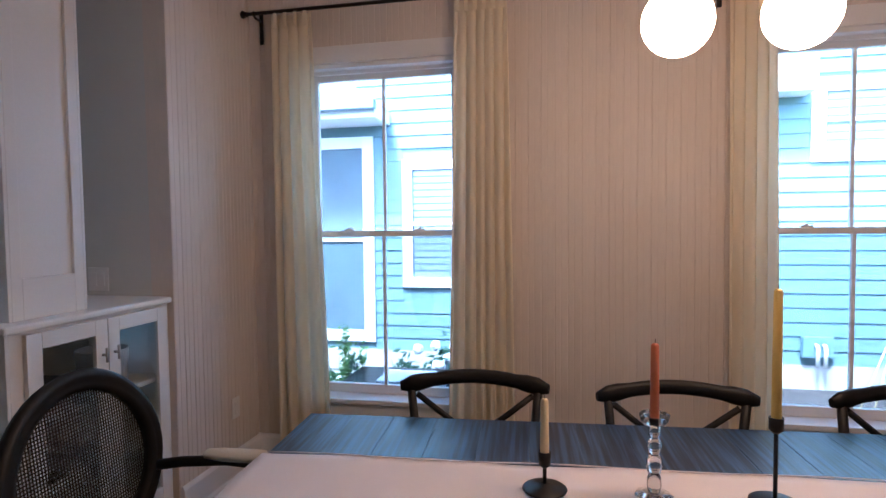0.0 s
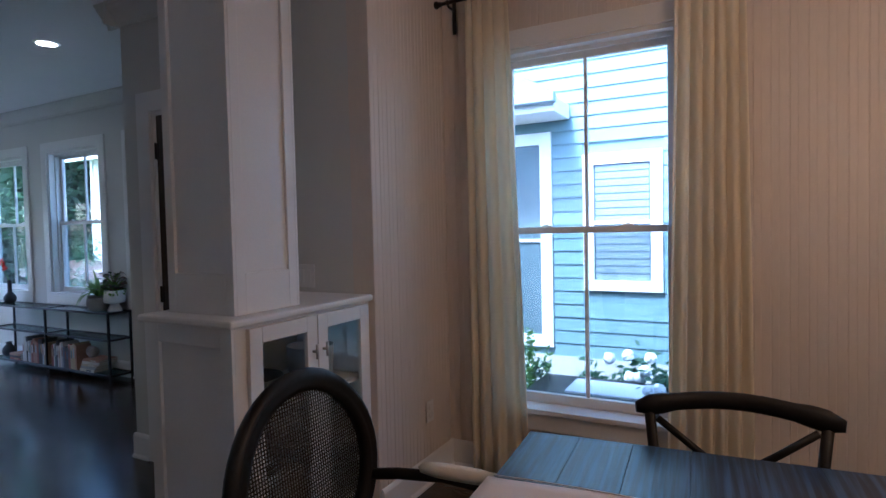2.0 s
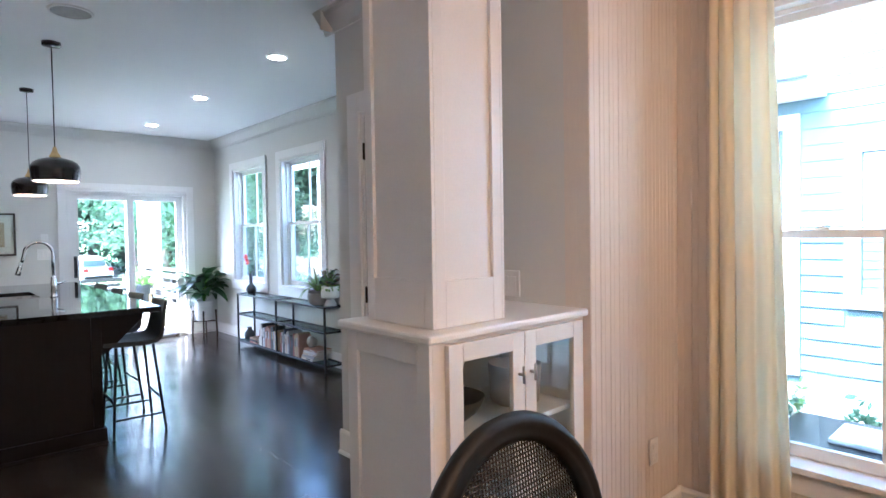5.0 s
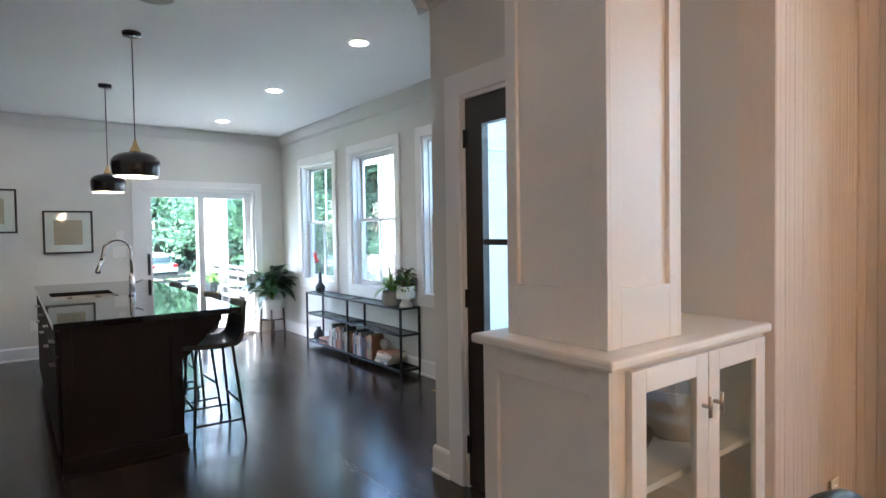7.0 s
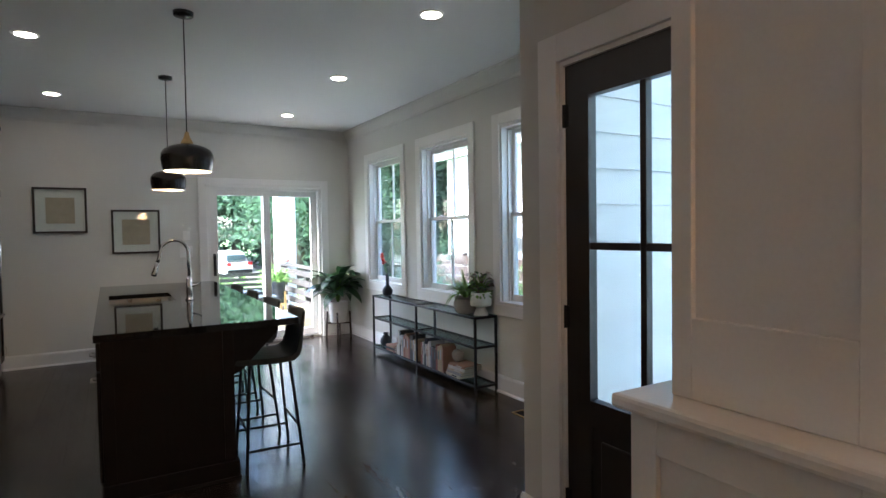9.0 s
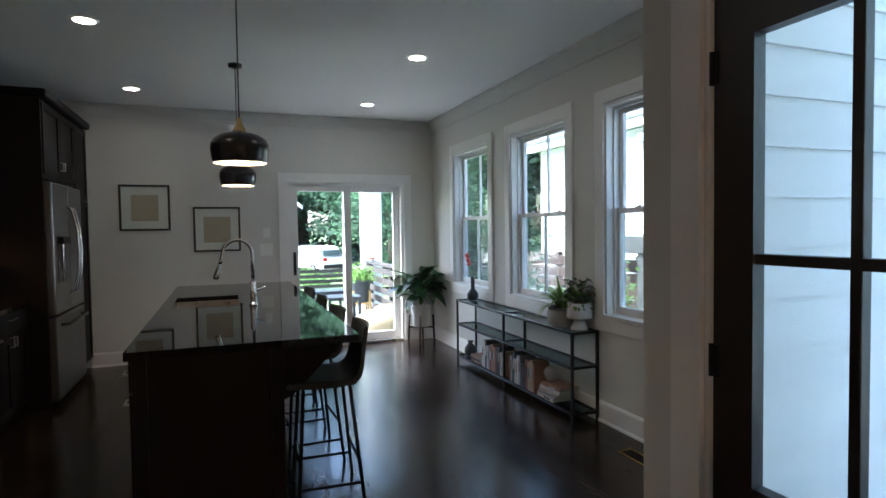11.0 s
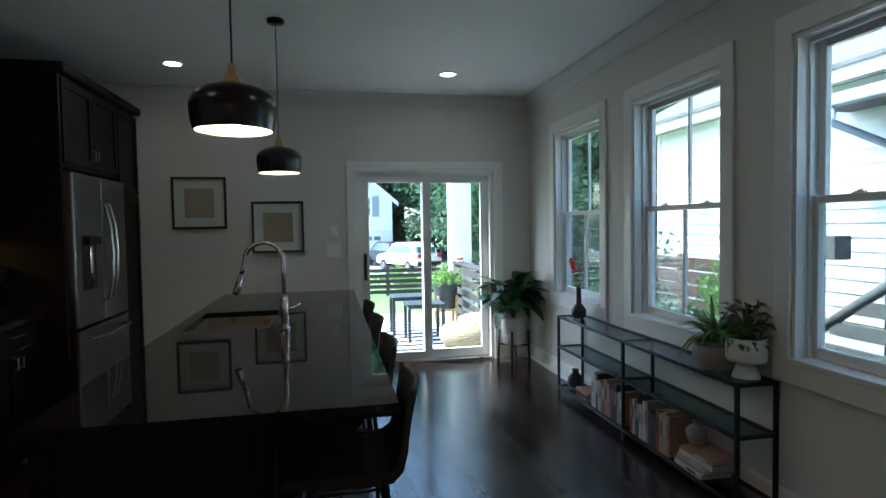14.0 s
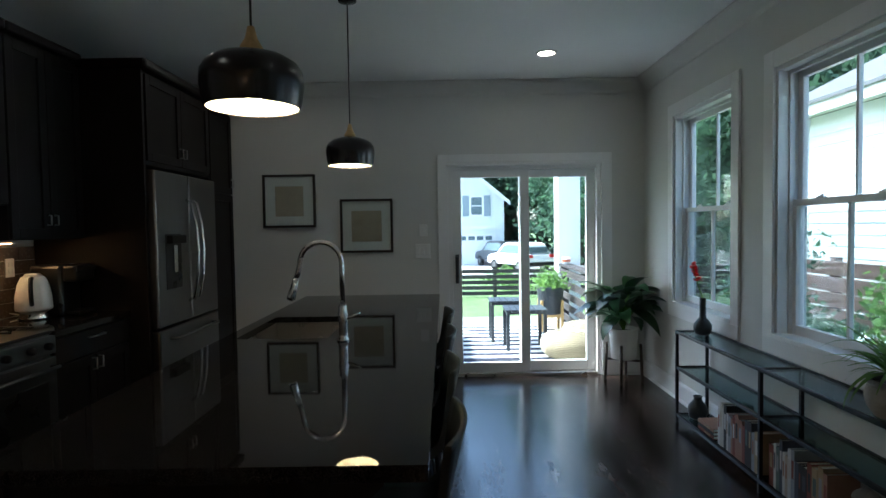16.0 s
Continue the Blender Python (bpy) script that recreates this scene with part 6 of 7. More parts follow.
def blob(rr, n, r, seed):
    """A place in one of n clumps within a crown of radius r."""
    k = rr.randrange(n)
    q = random.Random(seed * 100 + k)
    c = Vector((q.gauss(0, 0.5), q.gauss(0, 0.5), q.gauss(0, 0.42))) * r
    return c + Vector((rr.gauss(0, 0.16), rr.gauss(0, 0.16), rr.gauss(0, 0.11))) * r


def bush(x, y, z, r, h, seed, mat, label, count=700, size=0.035):
    b = thing("garden_shrub", label, "shrub", pose(x, y, z))
    me = foliage("shrub_leaves", seed, count, size, lambda rr: (lambda v: (v.x, v.y, abs(v.z) * h / r * 0.8 + h * 0.15))(blob(rr, 14, r, seed)), mat)
    part("crown", me, None, b)
    for k in range(5):
        a = 1.257 * k
        part("branch", tube(B(), [(0, 0, 0), (math.cos(a) * r * 0.3, math.sin(a) * r * 0.3, h * 0.5)], 0.008, 5), M["bark"], b)
    return b


bush(-0.72, 5.8, GZ + 0.05, 0.20, 0.95, 21, M["leaf2"], "upright feathery green shrub", 900, 0.03)
bush(-1.05, 5.7, GZ + 0.05, 0.30, 0.7, 22, M["tree_leaf"], "low dark green shrub")
hyd = bush(0.55, 5.75, GZ + 0.05, 0.40, 0.75, 23, M["tree_leaf"], "hydrangea bush with white flower heads", 900, 0.05)
hyd2 = bush(-0.05, 6.15, GZ + 0.05, 0.35, 0.85, 24, M["tree_leaf"], "hydrangea bush with white flower heads", 700, 0.05)
rr = random.Random(4)
for owner, n in ((hyd, 6), (hyd2, 7)):
    for i in range(n):
        bm = B()
        bmesh.ops.create_icosphere(bm, subdivisions=3, radius=0.05)
        for v in bm.verts:
            v.co *= 1 + 0.22 * noise.noise(v.co * 60 + Vector((i, 0, 0)))
        o = part("flower_head", bm, M["canvas"], owner, "white hydrangea head")
        o.matrix_basis = pose(rr.uniform(-0.35, 0.35), rr.uniform(-0.3, 0.1), rr.uniform(0.55, 0.80))
bush(5.0, 6.2, GZ + 0.05, 0.4, 0.9, 25, M["leaf2"], "pale green shrub by the gate")

# white neighbour beyond the kitchen windows
HY2 = 8.3
nb2 = thing("neighbour_garage", "white lap-sided outbuilding with a shingle roof", "house")
part("wall", box(B(), -11.4, -3.4, HY2, HY2 + 6, GZ - 0.05, 3.05), M["siding_w"], nb2)
siding(nb2, -11.4, -3.4, HY2 - 0.001, GZ, 3.05, 0.165, M["siding_w"], [(-6.95, -5.3, GZ, 2.45)])
part("corner_board", box(B(), -11.46, -11.36, HY2 - 0.03, HY2 + 0.1, GZ, 3.05, 0.004), M["out_trim"], nb2)
part("fascia", box(B(), -11.8, -3.2, HY2 - 0.45, HY2 - 0.40, 2.98, 3.16, 0.004), M["out_trim"], nb2)
part("soffit", box(B(), -11.8, -3.2, HY2 - 0.40, HY2 - 0.001, 3.06, 3.09), M["out_trim"], nb2)
bm = B()
vs = [bm.verts.new(c) for c in ((-11.9, HY2 - 0.5, 3.17), (-3.1, HY2 - 0.5, 3.17), (-3.1, HY2 + 3.2, 5.0), (-11.9, HY2 + 3.2, 5.0), (-11.9, HY2 - 0.5, 3.12), (-3.1, HY2 - 0.5, 3.12), (-3.1, HY2 + 3.2, 4.95), (-11.9, HY2 + 3.2, 4.95))]
for q in ((0, 1, 2, 3), (4, 7, 6, 5), (0, 4, 5, 1), (1, 5, 6, 2), (3, 2, 6, 7), (0, 3, 7, 4)):
    bm.faces.new([vs[i] for i in q])
part("roof", bm, M["roof"], nb2, "grey shingle roof slope")
dr = part("porch_door", box(B(), -6.9, -5.35, HY2 - 0.06, HY2 - 0.004, GZ, 2.38, 0.004), M["door"], nb2, "dark framed porch door")
part("door_pane", box(B(), -6.6, -5.7, HY2 - 0.068, HY2 - 0.061, 0.4, 2.1), M["dark_glass"], dr)
part("porch_gutter", box(B(), -7.6, -3.3, HY2 - 0.75, HY2 - 0.62, 2.66, 2.79, 0.02), M["blind"], nb2, "grey gutter of the porch roof")
part("porch_roof", box(B(), -7.55, -3.3, HY2 - 0.62, HY2 - 0.03, 2.70, 2.80), M["roof"], nb2)
part("downspout", tube(B(), [(-7.15, HY2 - 0.69, 2.66), (-7.15, HY2 - 0.69, 2.5), (-7.0, HY2 - 0.12, 2.25), (-7.0, HY2 - 0.08, 2.1), (-7.0, HY2 - 0.08, GZ + 0.1)], 0.045, 8), M["blind"], nb2)

stairs = thing("stair_railing", "grey slatted stair railing rising to the porch", "railing", pose(0, 7.35, 0))
part("hand_rail", tube(B(), [(-7.3, 0, 0.12), (-6.05, 0, 1.02)], 0.05, 6), M["timber"], stairs)
part("post", box(B(), -7.25, -7.15, -0.05, 0.05, GZ, 0.25), M["timber"], stairs)
part("post", box(B(), -6.1, -6.0, -0.05, 0.05, GZ, 1.1), M["timber"], stairs)
for i in range(5):
    part("slat", box(B(), -7.15 + max(0, (i - 2)) * 0.27, -6.1, -0.02, 0.02, -0.42 + 0.24 * i, -0.28 + 0.24 * i), M["timber"], stairs)
perg = thing("pergola_post", "grey timber post with a cantilever beam", "pergola", pose(-7.15, 7.3, GZ))
part("post", box(B(), -0.07, 0.07, -0.07, 0.07, 0, 1.62, 0.006), M["timber"], perg)
part("beam", box(B(), -0.6, 0.45, -0.10, 0.10, 1.62, 1.86, 0.01), M["timber"], perg)

um = thing("patio_umbrella", "closed patio umbrella with navy and white stripes", "umbrella", pose(-4.36, 6.0, GZ))
part("pole", cyl(B(), (0, 0, 0.05), (0, 0, 2.62), 0.02), M["iron"], um)
part("base", lathe(B(), [(0.24, 0), (0.25, 0.03), (0.06, 0.07), (0.03, 0.12)], 24), M["iron"], um)
nst = 13
for i in range(nst):
    bm = B()
    rows = []
    for j in range(4):
        v = (i + j / 3) / nst
        z = 1.0 + 1.53 * (1 - v)
        r0 = 0.04 + 0.27 * v ** 0.75 - (0.05 if 0.18 < v < 0.30 else 0)
        rows.append([bm.verts.new((r0 * (1 + 0.20 * math.cos(8 * a + 2 * v)) * math.cos(a + 0.3 * v), r0 * (1 + 0.20 * math.cos(8 * a + 2 * v)) * math.sin(a + 0.3 * v), z + 0.03 * math.cos(4 * a))) for a in (2 * math.pi * k / 48 for k in range(48))])
    for a, b in zip(rows, rows[1:]):
        bridge(bm, a, b)
    part("canopy_stripe", bm, M["navy"] if i % 2 else M["canvas"], um, "navy canvas stripe" if i % 2 else "white canvas stripe")

# deck
DZ = -0.03
deck = structure("deck", box(B(), -11.75, FX - 0.181, 0.5, 4.75, GZ, DZ - 0.03), M["deck"], "grey timber deck outside the patio door", "deck")
bm0 = box(B(), 0, 1, 0, 1, 0, 1)
plank_me = mesh("deck_plank", bm0, M["deck"])
for i in range(27):
    x = -11.75 + i * 0.1415
    if x + 0.136 < FX - 0.181:
        o = part("deck_plank", plank_me, None, deck)
        o.matrix_basis = Matrix.Translation((x, 0.5, DZ - 0.029)) @ Matrix.Diagonal((0.136, 4.25, 0.029, 1))
rug = thing("outdoor_rug", "navy and white striped outdoor rug on the deck", "rug", pose(0, 0, DZ))
for i in range(18):
    x = -10.95 + i * 0.125
    part("stripe", box(B(), x, x + 0.125, 1.9, 4.15, 0.0005, 0.008), M["rug_b"] if i % 2 else M["rug_w"], rug)


def slat_table(x, y, h, w, d):
    t = thing("slat_side_table", "dark slatted metal side table on the rug", "side table", pose(x, y, DZ + 0.0085), group="nesting side tables")
    n = 7
    for i in range(n):
        yy = -w / 2 + i * w / n
        part("slat", box(B(), -d / 2, d / 2, yy + 0.004, yy + w / n - 0.004, h - 0.025, h, 0.003), M["slate"], t)
    part("frame", box(B(), -d / 2 + 0.02, d / 2 - 0.02, -w / 2 + 0.02, w / 2 - 0.02, h - 0.055, h - 0.026), M["slate"], t)
    for sx in (-1, 1):
        for sy in (-1, 1):
            part("leg", box(B(), sx * (d / 2 - 0.03) - 0.02, sx * (d / 2 - 0.03) + 0.02, sy * (w / 2 - 0.03) - 0.02, sy * (w / 2 - 0.03) + 0.02, 0, h - 0.055), M["slate"], t)


slat_table(-9.35, 3.55, 0.49, 0.50, 0.45)
slat_table(-9.85, 3.42, 0.53, 0.52, 0.42)


def pouf(x, y, r, h):
    p = thing("woven_pouf", "round woven rope pouf on the deck", "pouf", pose(x, y, DZ + 0.009), group="woven poufs")
    bm = B()
    rows = 22
    for j in range(rows):
        v = (j + 0.5) / rows
        a = math.pi * v
        rad, zz = r * (0.55 + 0.45 * math.sin(a)) if v < 0.5 else r * math.sin(a) ** 0.55, h * (0.5 - 0.5 * math.cos(a))
        n = 60
        tube(bm, [(rad * (1 + 0.02 * (k % 2)) * math.cos(2 * math.pi * k / n + 0.07 * j), rad * (1 + 0.02 * (k % 2)) * math.sin(2 * math.pi * k / n + 0.07 * j), zz + 0.006 * ((k + j) % 2)) for k in range(n + 1)], h / rows * 0.6, 6)
    lathe(bm, [(r * 0.7, 0.0), (r * 0.9, h * 0.3), (r * 0.85, h * 0.7), (r * 0.4, h * 0.96)], 24)
    part("rope_cover", bm, M["rope"], p)


pouf(-8.85, 3.98, 0.31, 0.28)
pouf(-9.45, 4.33, 0.30, 0.28)

pl = thing("deck_planter", "black planter in a wooden stand with pale grasses", "planter", pose(-10.5, 4.08, DZ))
part("pot", lathe(B(), [(0.15, 0.24), (0.155, 0.25), (0.19, 0.60), (0.195, 0.63), (0.175, 0.63), (0.16, 0.56)], 32), M["slate"], pl)
part("soil", cyl(B(), (0, 0, 0.56), (0, 0, 0.58), 0.165, seg=20), M["soil"], pl)
for k in range(4):
    a = radians(45 + 90 * k)
    part("stand_leg", box(B(), 0.20 * math.cos(a) - 0.018, 0.20 * math.cos(a) + 0.018, 0.20 * math.sin(a) - 0.018, 0.20 * math.sin(a) + 0.018, 0, 0.44, 0.003), M["ash"], pl)
part("stand_ring", box(B(), -0.15, 0.15, -0.15, 0.15, 0.20, 0.239), M["ash"], pl)
part("foliage", foliage("planter_leaves", 31, 900, 0.035, lambda rr: (rr.gauss(0, 0.10), rr.gauss(0, 0.10), 0.60 + abs(rr.gauss(0, 0.10))), M["leaf2"]), None, pl, "pale feathery grass")

rail = thing("deck_railing", "dark weathered railing with horizontal boards", "railing", pose(0, 4.45, DZ))
for x in (-8.35, -9.75, -11.25):
    part("post", box(B(), x - 0.05, x + 0.05, -0.05, 0.05, 0, 0.86, 0.005), M["fence"], rail)
for i in range(5):
    part("board", box(B(), -11.25, -8.3, -0.075, -0.052, 0.07 + i * 0.165, 0.17 + i * 0.165, 0.004), M["fence"], rail)
part("cap", box(B(), -11.32, -8.25, -0.09, 0.09, 0.861, 0.895, 0.005), M["fence"], rail)
cup = thing("striped_mug", "small striped planter on the railing", "mug", pose(-11.05, 4.43, DZ + 0.8955))
part("mug_body", lathe(B(), [(0.045, 0), (0.06, 0.03), (0.065, 0.11), (0.055, 0.11), (0.045, 0.02)], 20), M["canvas"], cup)
part("stripe", lathe(B(), [(0.0615, 0.04), (0.0645, 0.07), (0.0655, 0.08)], 20, caps=False), M["wax_orange"], cup)
post = thing("porch_post", "square white porch post", "porch post", pose(-11.45, 4.53, DZ))
part("shaft", box(B(), -0.17, 0.17, -0.17, 0.17, 0.0, 3.1, 0.006), M["out_trim"], post)
part("base_trim", box(B(), -0.20, 0.20, -0.20, 0.20, 0.0, 0.18, 0.006), M["out_trim"], post)

sofa = thing("outdoor_sofa", "black metal outdoor sofa with white cushions", "outdoor sofa", pose(-9.4, 2.35, DZ + 0.0085))
bm = B()
for x in (-0.72, 0.72):
    tube(bm, [(x, 0.36, 0), (x, 0.36, 0.60), (x, -0.36, 0.60), (x, -0.36, 0)], 0.02, 6)
box(bm, -0.72, 0.72, -0.36, 0.36, 0.24, 0.28)
tube(bm, [(-0.72, -0.36, 0.6), (-0.72, -0.40, 0.78), (0.72, -0.40, 0.78), (0.72, -0.36, 0.6)], 0.02, 6)
part("frame", bm, M["iron"], sofa)
part("seat_cushion", box(B(), -0.68, 0.68, -0.30, 0.36, 0.281, 0.42, 0.03), M["canvas"], sofa)
part("back_cushion", box(B(), -0.68, 0.68, -0.38, -0.24, 0.425, 0.80, 0.03), M["canvas"], sofa)


def slat_fence(label, p0, p1, h, boards):
    p0, p1 = Vector(p0), Vector(p1)
    n = max(2, round((p1 - p0).length / 2.0))
    ang = math.degrees(math.atan2(p1.y - p0.y, p1.x - p0.x))
    f = thing("slat_fence", label, "fence", pose(p0.x, p0.y, GZ, 0, 0, ang))
    L = (p1 - p0).length
    for i in range(n + 1):
        part("post", box(B(), L * i / n - 0.05, L * i / n + 0.05, -0.05, 0.05, 0, h + 0.05, 0.004), M["fence"], f)
    for i in range(boards):
        z = 0.06 + i * (h - 0.04) / boards
        part("board", box(B(), 0, L, -0.08, -0.055, z, z + (h - 0.04) / boards * 0.68), M["fence"], f)


slat_fence("weathered horizontal slat fence across the lawn", (-19.0, -8.0, 0), (-18.2, 12.0, 0), 0.82, 5)
slat_fence("weathered horizontal slat fence beside the deck", (-18.2, 12.0, 0), (-12.2, 7.9, 0), 1.75, 9)


def car(label, m, paint, scale=1.0):
    c = thing("parked_car", label, "car", m @ Matrix.Diagonal((scale, scale, scale, 1)))
    side = [(-2.25, 0.45), (-2.3, 0.75), (-2.22, 1.0), (-1.9, 1.08), (-1.65, 1.55), (-1.3, 1.68), (0.2, 1.70), (0.55, 1.62), (1.15, 1.08), (2.05, 0.95), (2.28, 0.72), (2.28, 0.42)]
    bm = B()
    rows = []
    for y in (-0.88, -0.80, 0.80, 0.88):
        rows.append([bm.verts.new((x * (1 if abs(y) < 0.85 else 0.985), y * (1 - 0.16 * max(0, z - 1.0) / 0.7), z if abs(y) < 0.85 else 0.45 + (z - 0.45) * 0.95)) for x, z in side])
    for a, b in zip(rows, rows[1:]):
        for i in range(len(side)):
            f = bm.faces.new((a[i], a[(i + 1) % len(side)], b[(i + 1) % len(side)], b[i]))
            f.smooth = False
    bm.faces.new(rows[0]), bm.faces.new(list(reversed(rows[-1])))
    part("body", bm, paint, c)
    for y in (-1, 1):
        bm = B()
        yy = 0.865 * y
        q = [(-1.72, 1.08), (-1.5, 1.48), (-1.25, 1.56), (0.15, 1.57), (0.45, 1.5), (0.92, 1.08)]
        a = [bm.verts.new((x, yy * (1 - 0.14 * max(0, z - 1.0) / 0.6) + 0.012 * y, z)) for x, z in q]
        b = [bm.verts.new((x, yy * (1 - 0.14 * max(0, z - 1.0) / 0.6) - 0.02 * y, z)) for x, z in q]
        bm.faces.new(a), bm.faces.new(list(reversed(b)))
        for i in range(len(q)):
            bm.faces.new((a[i], a[(i + 1) % len(q)], b[(i + 1) % len(q)], b[i]))
        part("side_window", bm, M["dark_glass"], c)
    part("windscreen", tube(B(), [(0.70, -0.62, 1.44), (0.70, 0.62, 1.44)], 0.17, 4), M["dark_glass"], c)
    part("rear_window", box(B(), -1.99, -1.72, -0.62, 0.62, 1.14, 1.46, 0.02), M["dark_glass"], c)
    for y in (-0.7, 0.7):
        part("tail_light", box(B(), -2.32, -2.18, y - 0.13, y + 0.13, 0.86, 1.04, 0.02), M["lamp_red"], c, "red tail light")
        part("headlight", box(B(), 2.16, 2.30, y - 0.14, y + 0.14, 0.70, 0.84, 0.02), M["canvas"], c)
    part("bumper", box(B(), -2.36, -2.2, -0.8, 0.8, 0.40, 0.62, 0.03), M["iron"], c)
    for x in (-1.35, 1.4):
        for y in (-0.82, 0.82):
            w = part("wheel", cyl(B(), (x, y - 0.11, 0.33), (x, y + 0.11, 0.33), 0.33, seg=24), M["rubber"], c)
            part("rim", cyl(B(), (x, y - 0.118, 0.33), (x, y + 0.118, 0.33), 0.2, seg=16), M["steel"], w)


car("white sport utility vehicle parked on the drive", pose(-36, 7.0, gz(-36) + 0.02, 0, 0, 205), M["car_w"])
car("dark sport utility vehicle parked behind the white one", pose(-40, 6.3, gz(-40) + 0.02, 0, 0, 200), M["car_b"])

# far house with a garage
fh = thing("far_house", "white board house with a grey gable roof and garage", "house", pose(-42, 0, gz(-42)))
part("wall", box(B(), -8, 0, -6.0, 6.76, 0, 4.65), M["siding_w"], fh)
bm = B()
vs = [bm.verts.new(c) for c in ((0.0, -2.8, 4.65), (0.0, 6.6, 4.65), (0.0, 1.9, 8.45), (-8, -2.8, 4.65), (-8, 6.6, 4.65), (-8, 1.9, 8.45))]
for q in ((0, 1, 2), (5, 4, 3), (0, 3, 4, 1), (1, 4, 5, 2), (2, 5, 3, 0)):
    bm.faces.new([vs[i] for i in q])
part("gable", bm, M["siding_w"], fh)
bm = B()
for y0, z0, y1, z1 in ((7.1, 4.2, 1.9, 8.55), (-3.3, 4.2, 1.9, 8.55)):
    vs = [bm.verts.new(c) for c in ((0.4, y0, z0), (0.4, y1, z1), (-8.4, y1, z1), (-8.4, y0, z0), (0.4, y0, z0 + 0.25), (0.4, y1, z1 + 0.25), (-8.4, y1, z1 + 0.25), (-8.4, y0, z0 + 0.25))]
    for q in ((0, 1, 2, 3), (4, 7, 6, 5), (0, 4, 5, 1), (2, 6, 7, 3), (0, 3, 7, 4), (1, 5, 6, 2)):
        bm.faces.new([vs[i] for i in q])
part("roof", bm, M["roof"], fh)
bm = B()
for y0, z0, y1, z1 in ((7.15, 4.1, 1.9, 8.5), (-3.35, 4.1, 1.9, 8.5)):
    vs = [bm.verts.new(c) for c in ((0.46, y0, z0), (0.46, y1, z1), (0.46, y1, z1 + 0.3), (0.46, y0, z0 + 0.3), (0.40, y0, z0), (0.40, y1, z1), (0.40, y1, z1 + 0.3), (0.40, y0, z0 + 0.3))]
    for q in ((0, 1, 2, 3), (7, 6, 5, 4), (0, 4, 5, 1), (3, 2, 6, 7), (0, 3, 7, 4), (1, 5, 6, 2)):
        bm.faces.new([vs[i] for i in q])
part("rake_board", bm, M["out_trim"], fh)
part("band_board", box(B(), 0.001, 0.06, -6, 6.6, 2.45, 2.7), M["out_trim"], fh)
w = part("window", box(B(), 0.01, 0.07, 4.35, 5.35, 3.38, 4.82), M["out_trim"], fh)
part("pane", box(B(), 0.075, 0.085, 4.48, 5.22, 3.5, 4.7), M["dark_glass"], w)
part("meeting_rail", box(B(), 0.086, 0.095, 4.48, 5.22, 4.07, 4.13), M["out_trim"], w)
for y in (3.88, 5.36):
    part("shutter", box(B(), 0.01, 0.08, y, y + 0.46, 3.38, 4.82, 0.01), M["blind"], fh, "grey window shutter")
gd = part("garage_door", box(B(), 0.01, 0.08, 2.2, 6.2, 0.02, 2.15, 0.01), M["out_trim"], fh)
for i in range(6):
    part("garage_pane", box(B(), 0.081, 0.09, 2.45 + i * 0.6, 2.90 + i * 0.6, 1.72, 2.0), M["dark_glass"], gd)

# trees
crowns = [foliage("tree_crown", 40 + k, 8500, 0.19, lambda rr, k=k: blob(rr, 46, 1.0, 40 + k) * 3.1, (M["tree_leaf"], M["tree_leaf2"], M["tree_leaf"])[k]) for k in range(3)]
bm = B()
tube(bm, [(0, 0, 0), (0.05, 0.02, 1.6), (0.0, 0.1, 3.6), (0.1, 0.0, 6.0)], 0.2, 9, [0.27, 0.2, 0.15, 0.05])
for k in range(7):
    a = 0.9 * k
    z = 2.6 + 0.45 * k
    tube(bm, [(0.02, 0.05, z), (math.cos(a) * 0.9, math.sin(a) * 0.9, z + 0.8), (math.cos(a) * 1.9, math.sin(a) * 1.9, z + 1.3)], 0.05, 6, [0.07, 0.045, 0.02])
trunk_me = mesh("tree_trunk", bm, M["bark"])
spots = [(-24, 13.0, 1.15), (-21, 9.6, 0.95), (-30, 16, 1.3), (-34, 11.5, 1.2), (-38, 15, 1.4), (-46, 10, 1.5), (-48, 16, 1.6), (-52, 5, 1.7), (-56, 12, 1.8), (-54, -3, 1.7), (-58, 20, 1.8), (-44, 22, 1.5),
         (-36, 24, 1.4), (-28, 23, 1.3), (-22, 18, 1.2), (-17, 12.5, 0.9), (-15.5, 10.5, 0.75), (-62, 2, 1.9), (-60, -10, 1.9), (-14.5, 17, 1.2), (-19, 24, 1.4), (-50, 28, 1.6), (-11, 20, 1.2), (-66, 10, 2.0),
         (-50, 8, 1.7), (-52, 13.5, 1.8), (-47, 13, 1.6), (-57, 16, 1.9), (-43, 18.5, 1.5), (-55, 9, 1.9), (-40, 11.5, 1.3)]
for i, (x, y, s) in enumerate(spots):
    tr = thing("tree", "leafy green deciduous tree in summer", "tree", pose(x, y, gz(x) - 0.05, 0, 0, 67 * i) @ Matrix.Diagonal((s, s, s, 1)), group="trees behind the lawn")
    part("trunk", trunk_me, None, tr)
    o = part("crown", crowns[i % 3], None, tr)
    o.matrix_basis = pose(0, 0, 5.2)
under = foliage("undergrowth", 77, 16000, 0.32, lambda rr: (rr.uniform(-68, -30) if rr.random() < 0.75 else rr.uniform(-34, -12), 0, 0), M["tree_leaf2"])
rr = random.Random(78)
co = np.empty(len(under.vertices) * 3)
under.vertices.foreach_get("co", co)
co = co.reshape(-1, 4, 3)
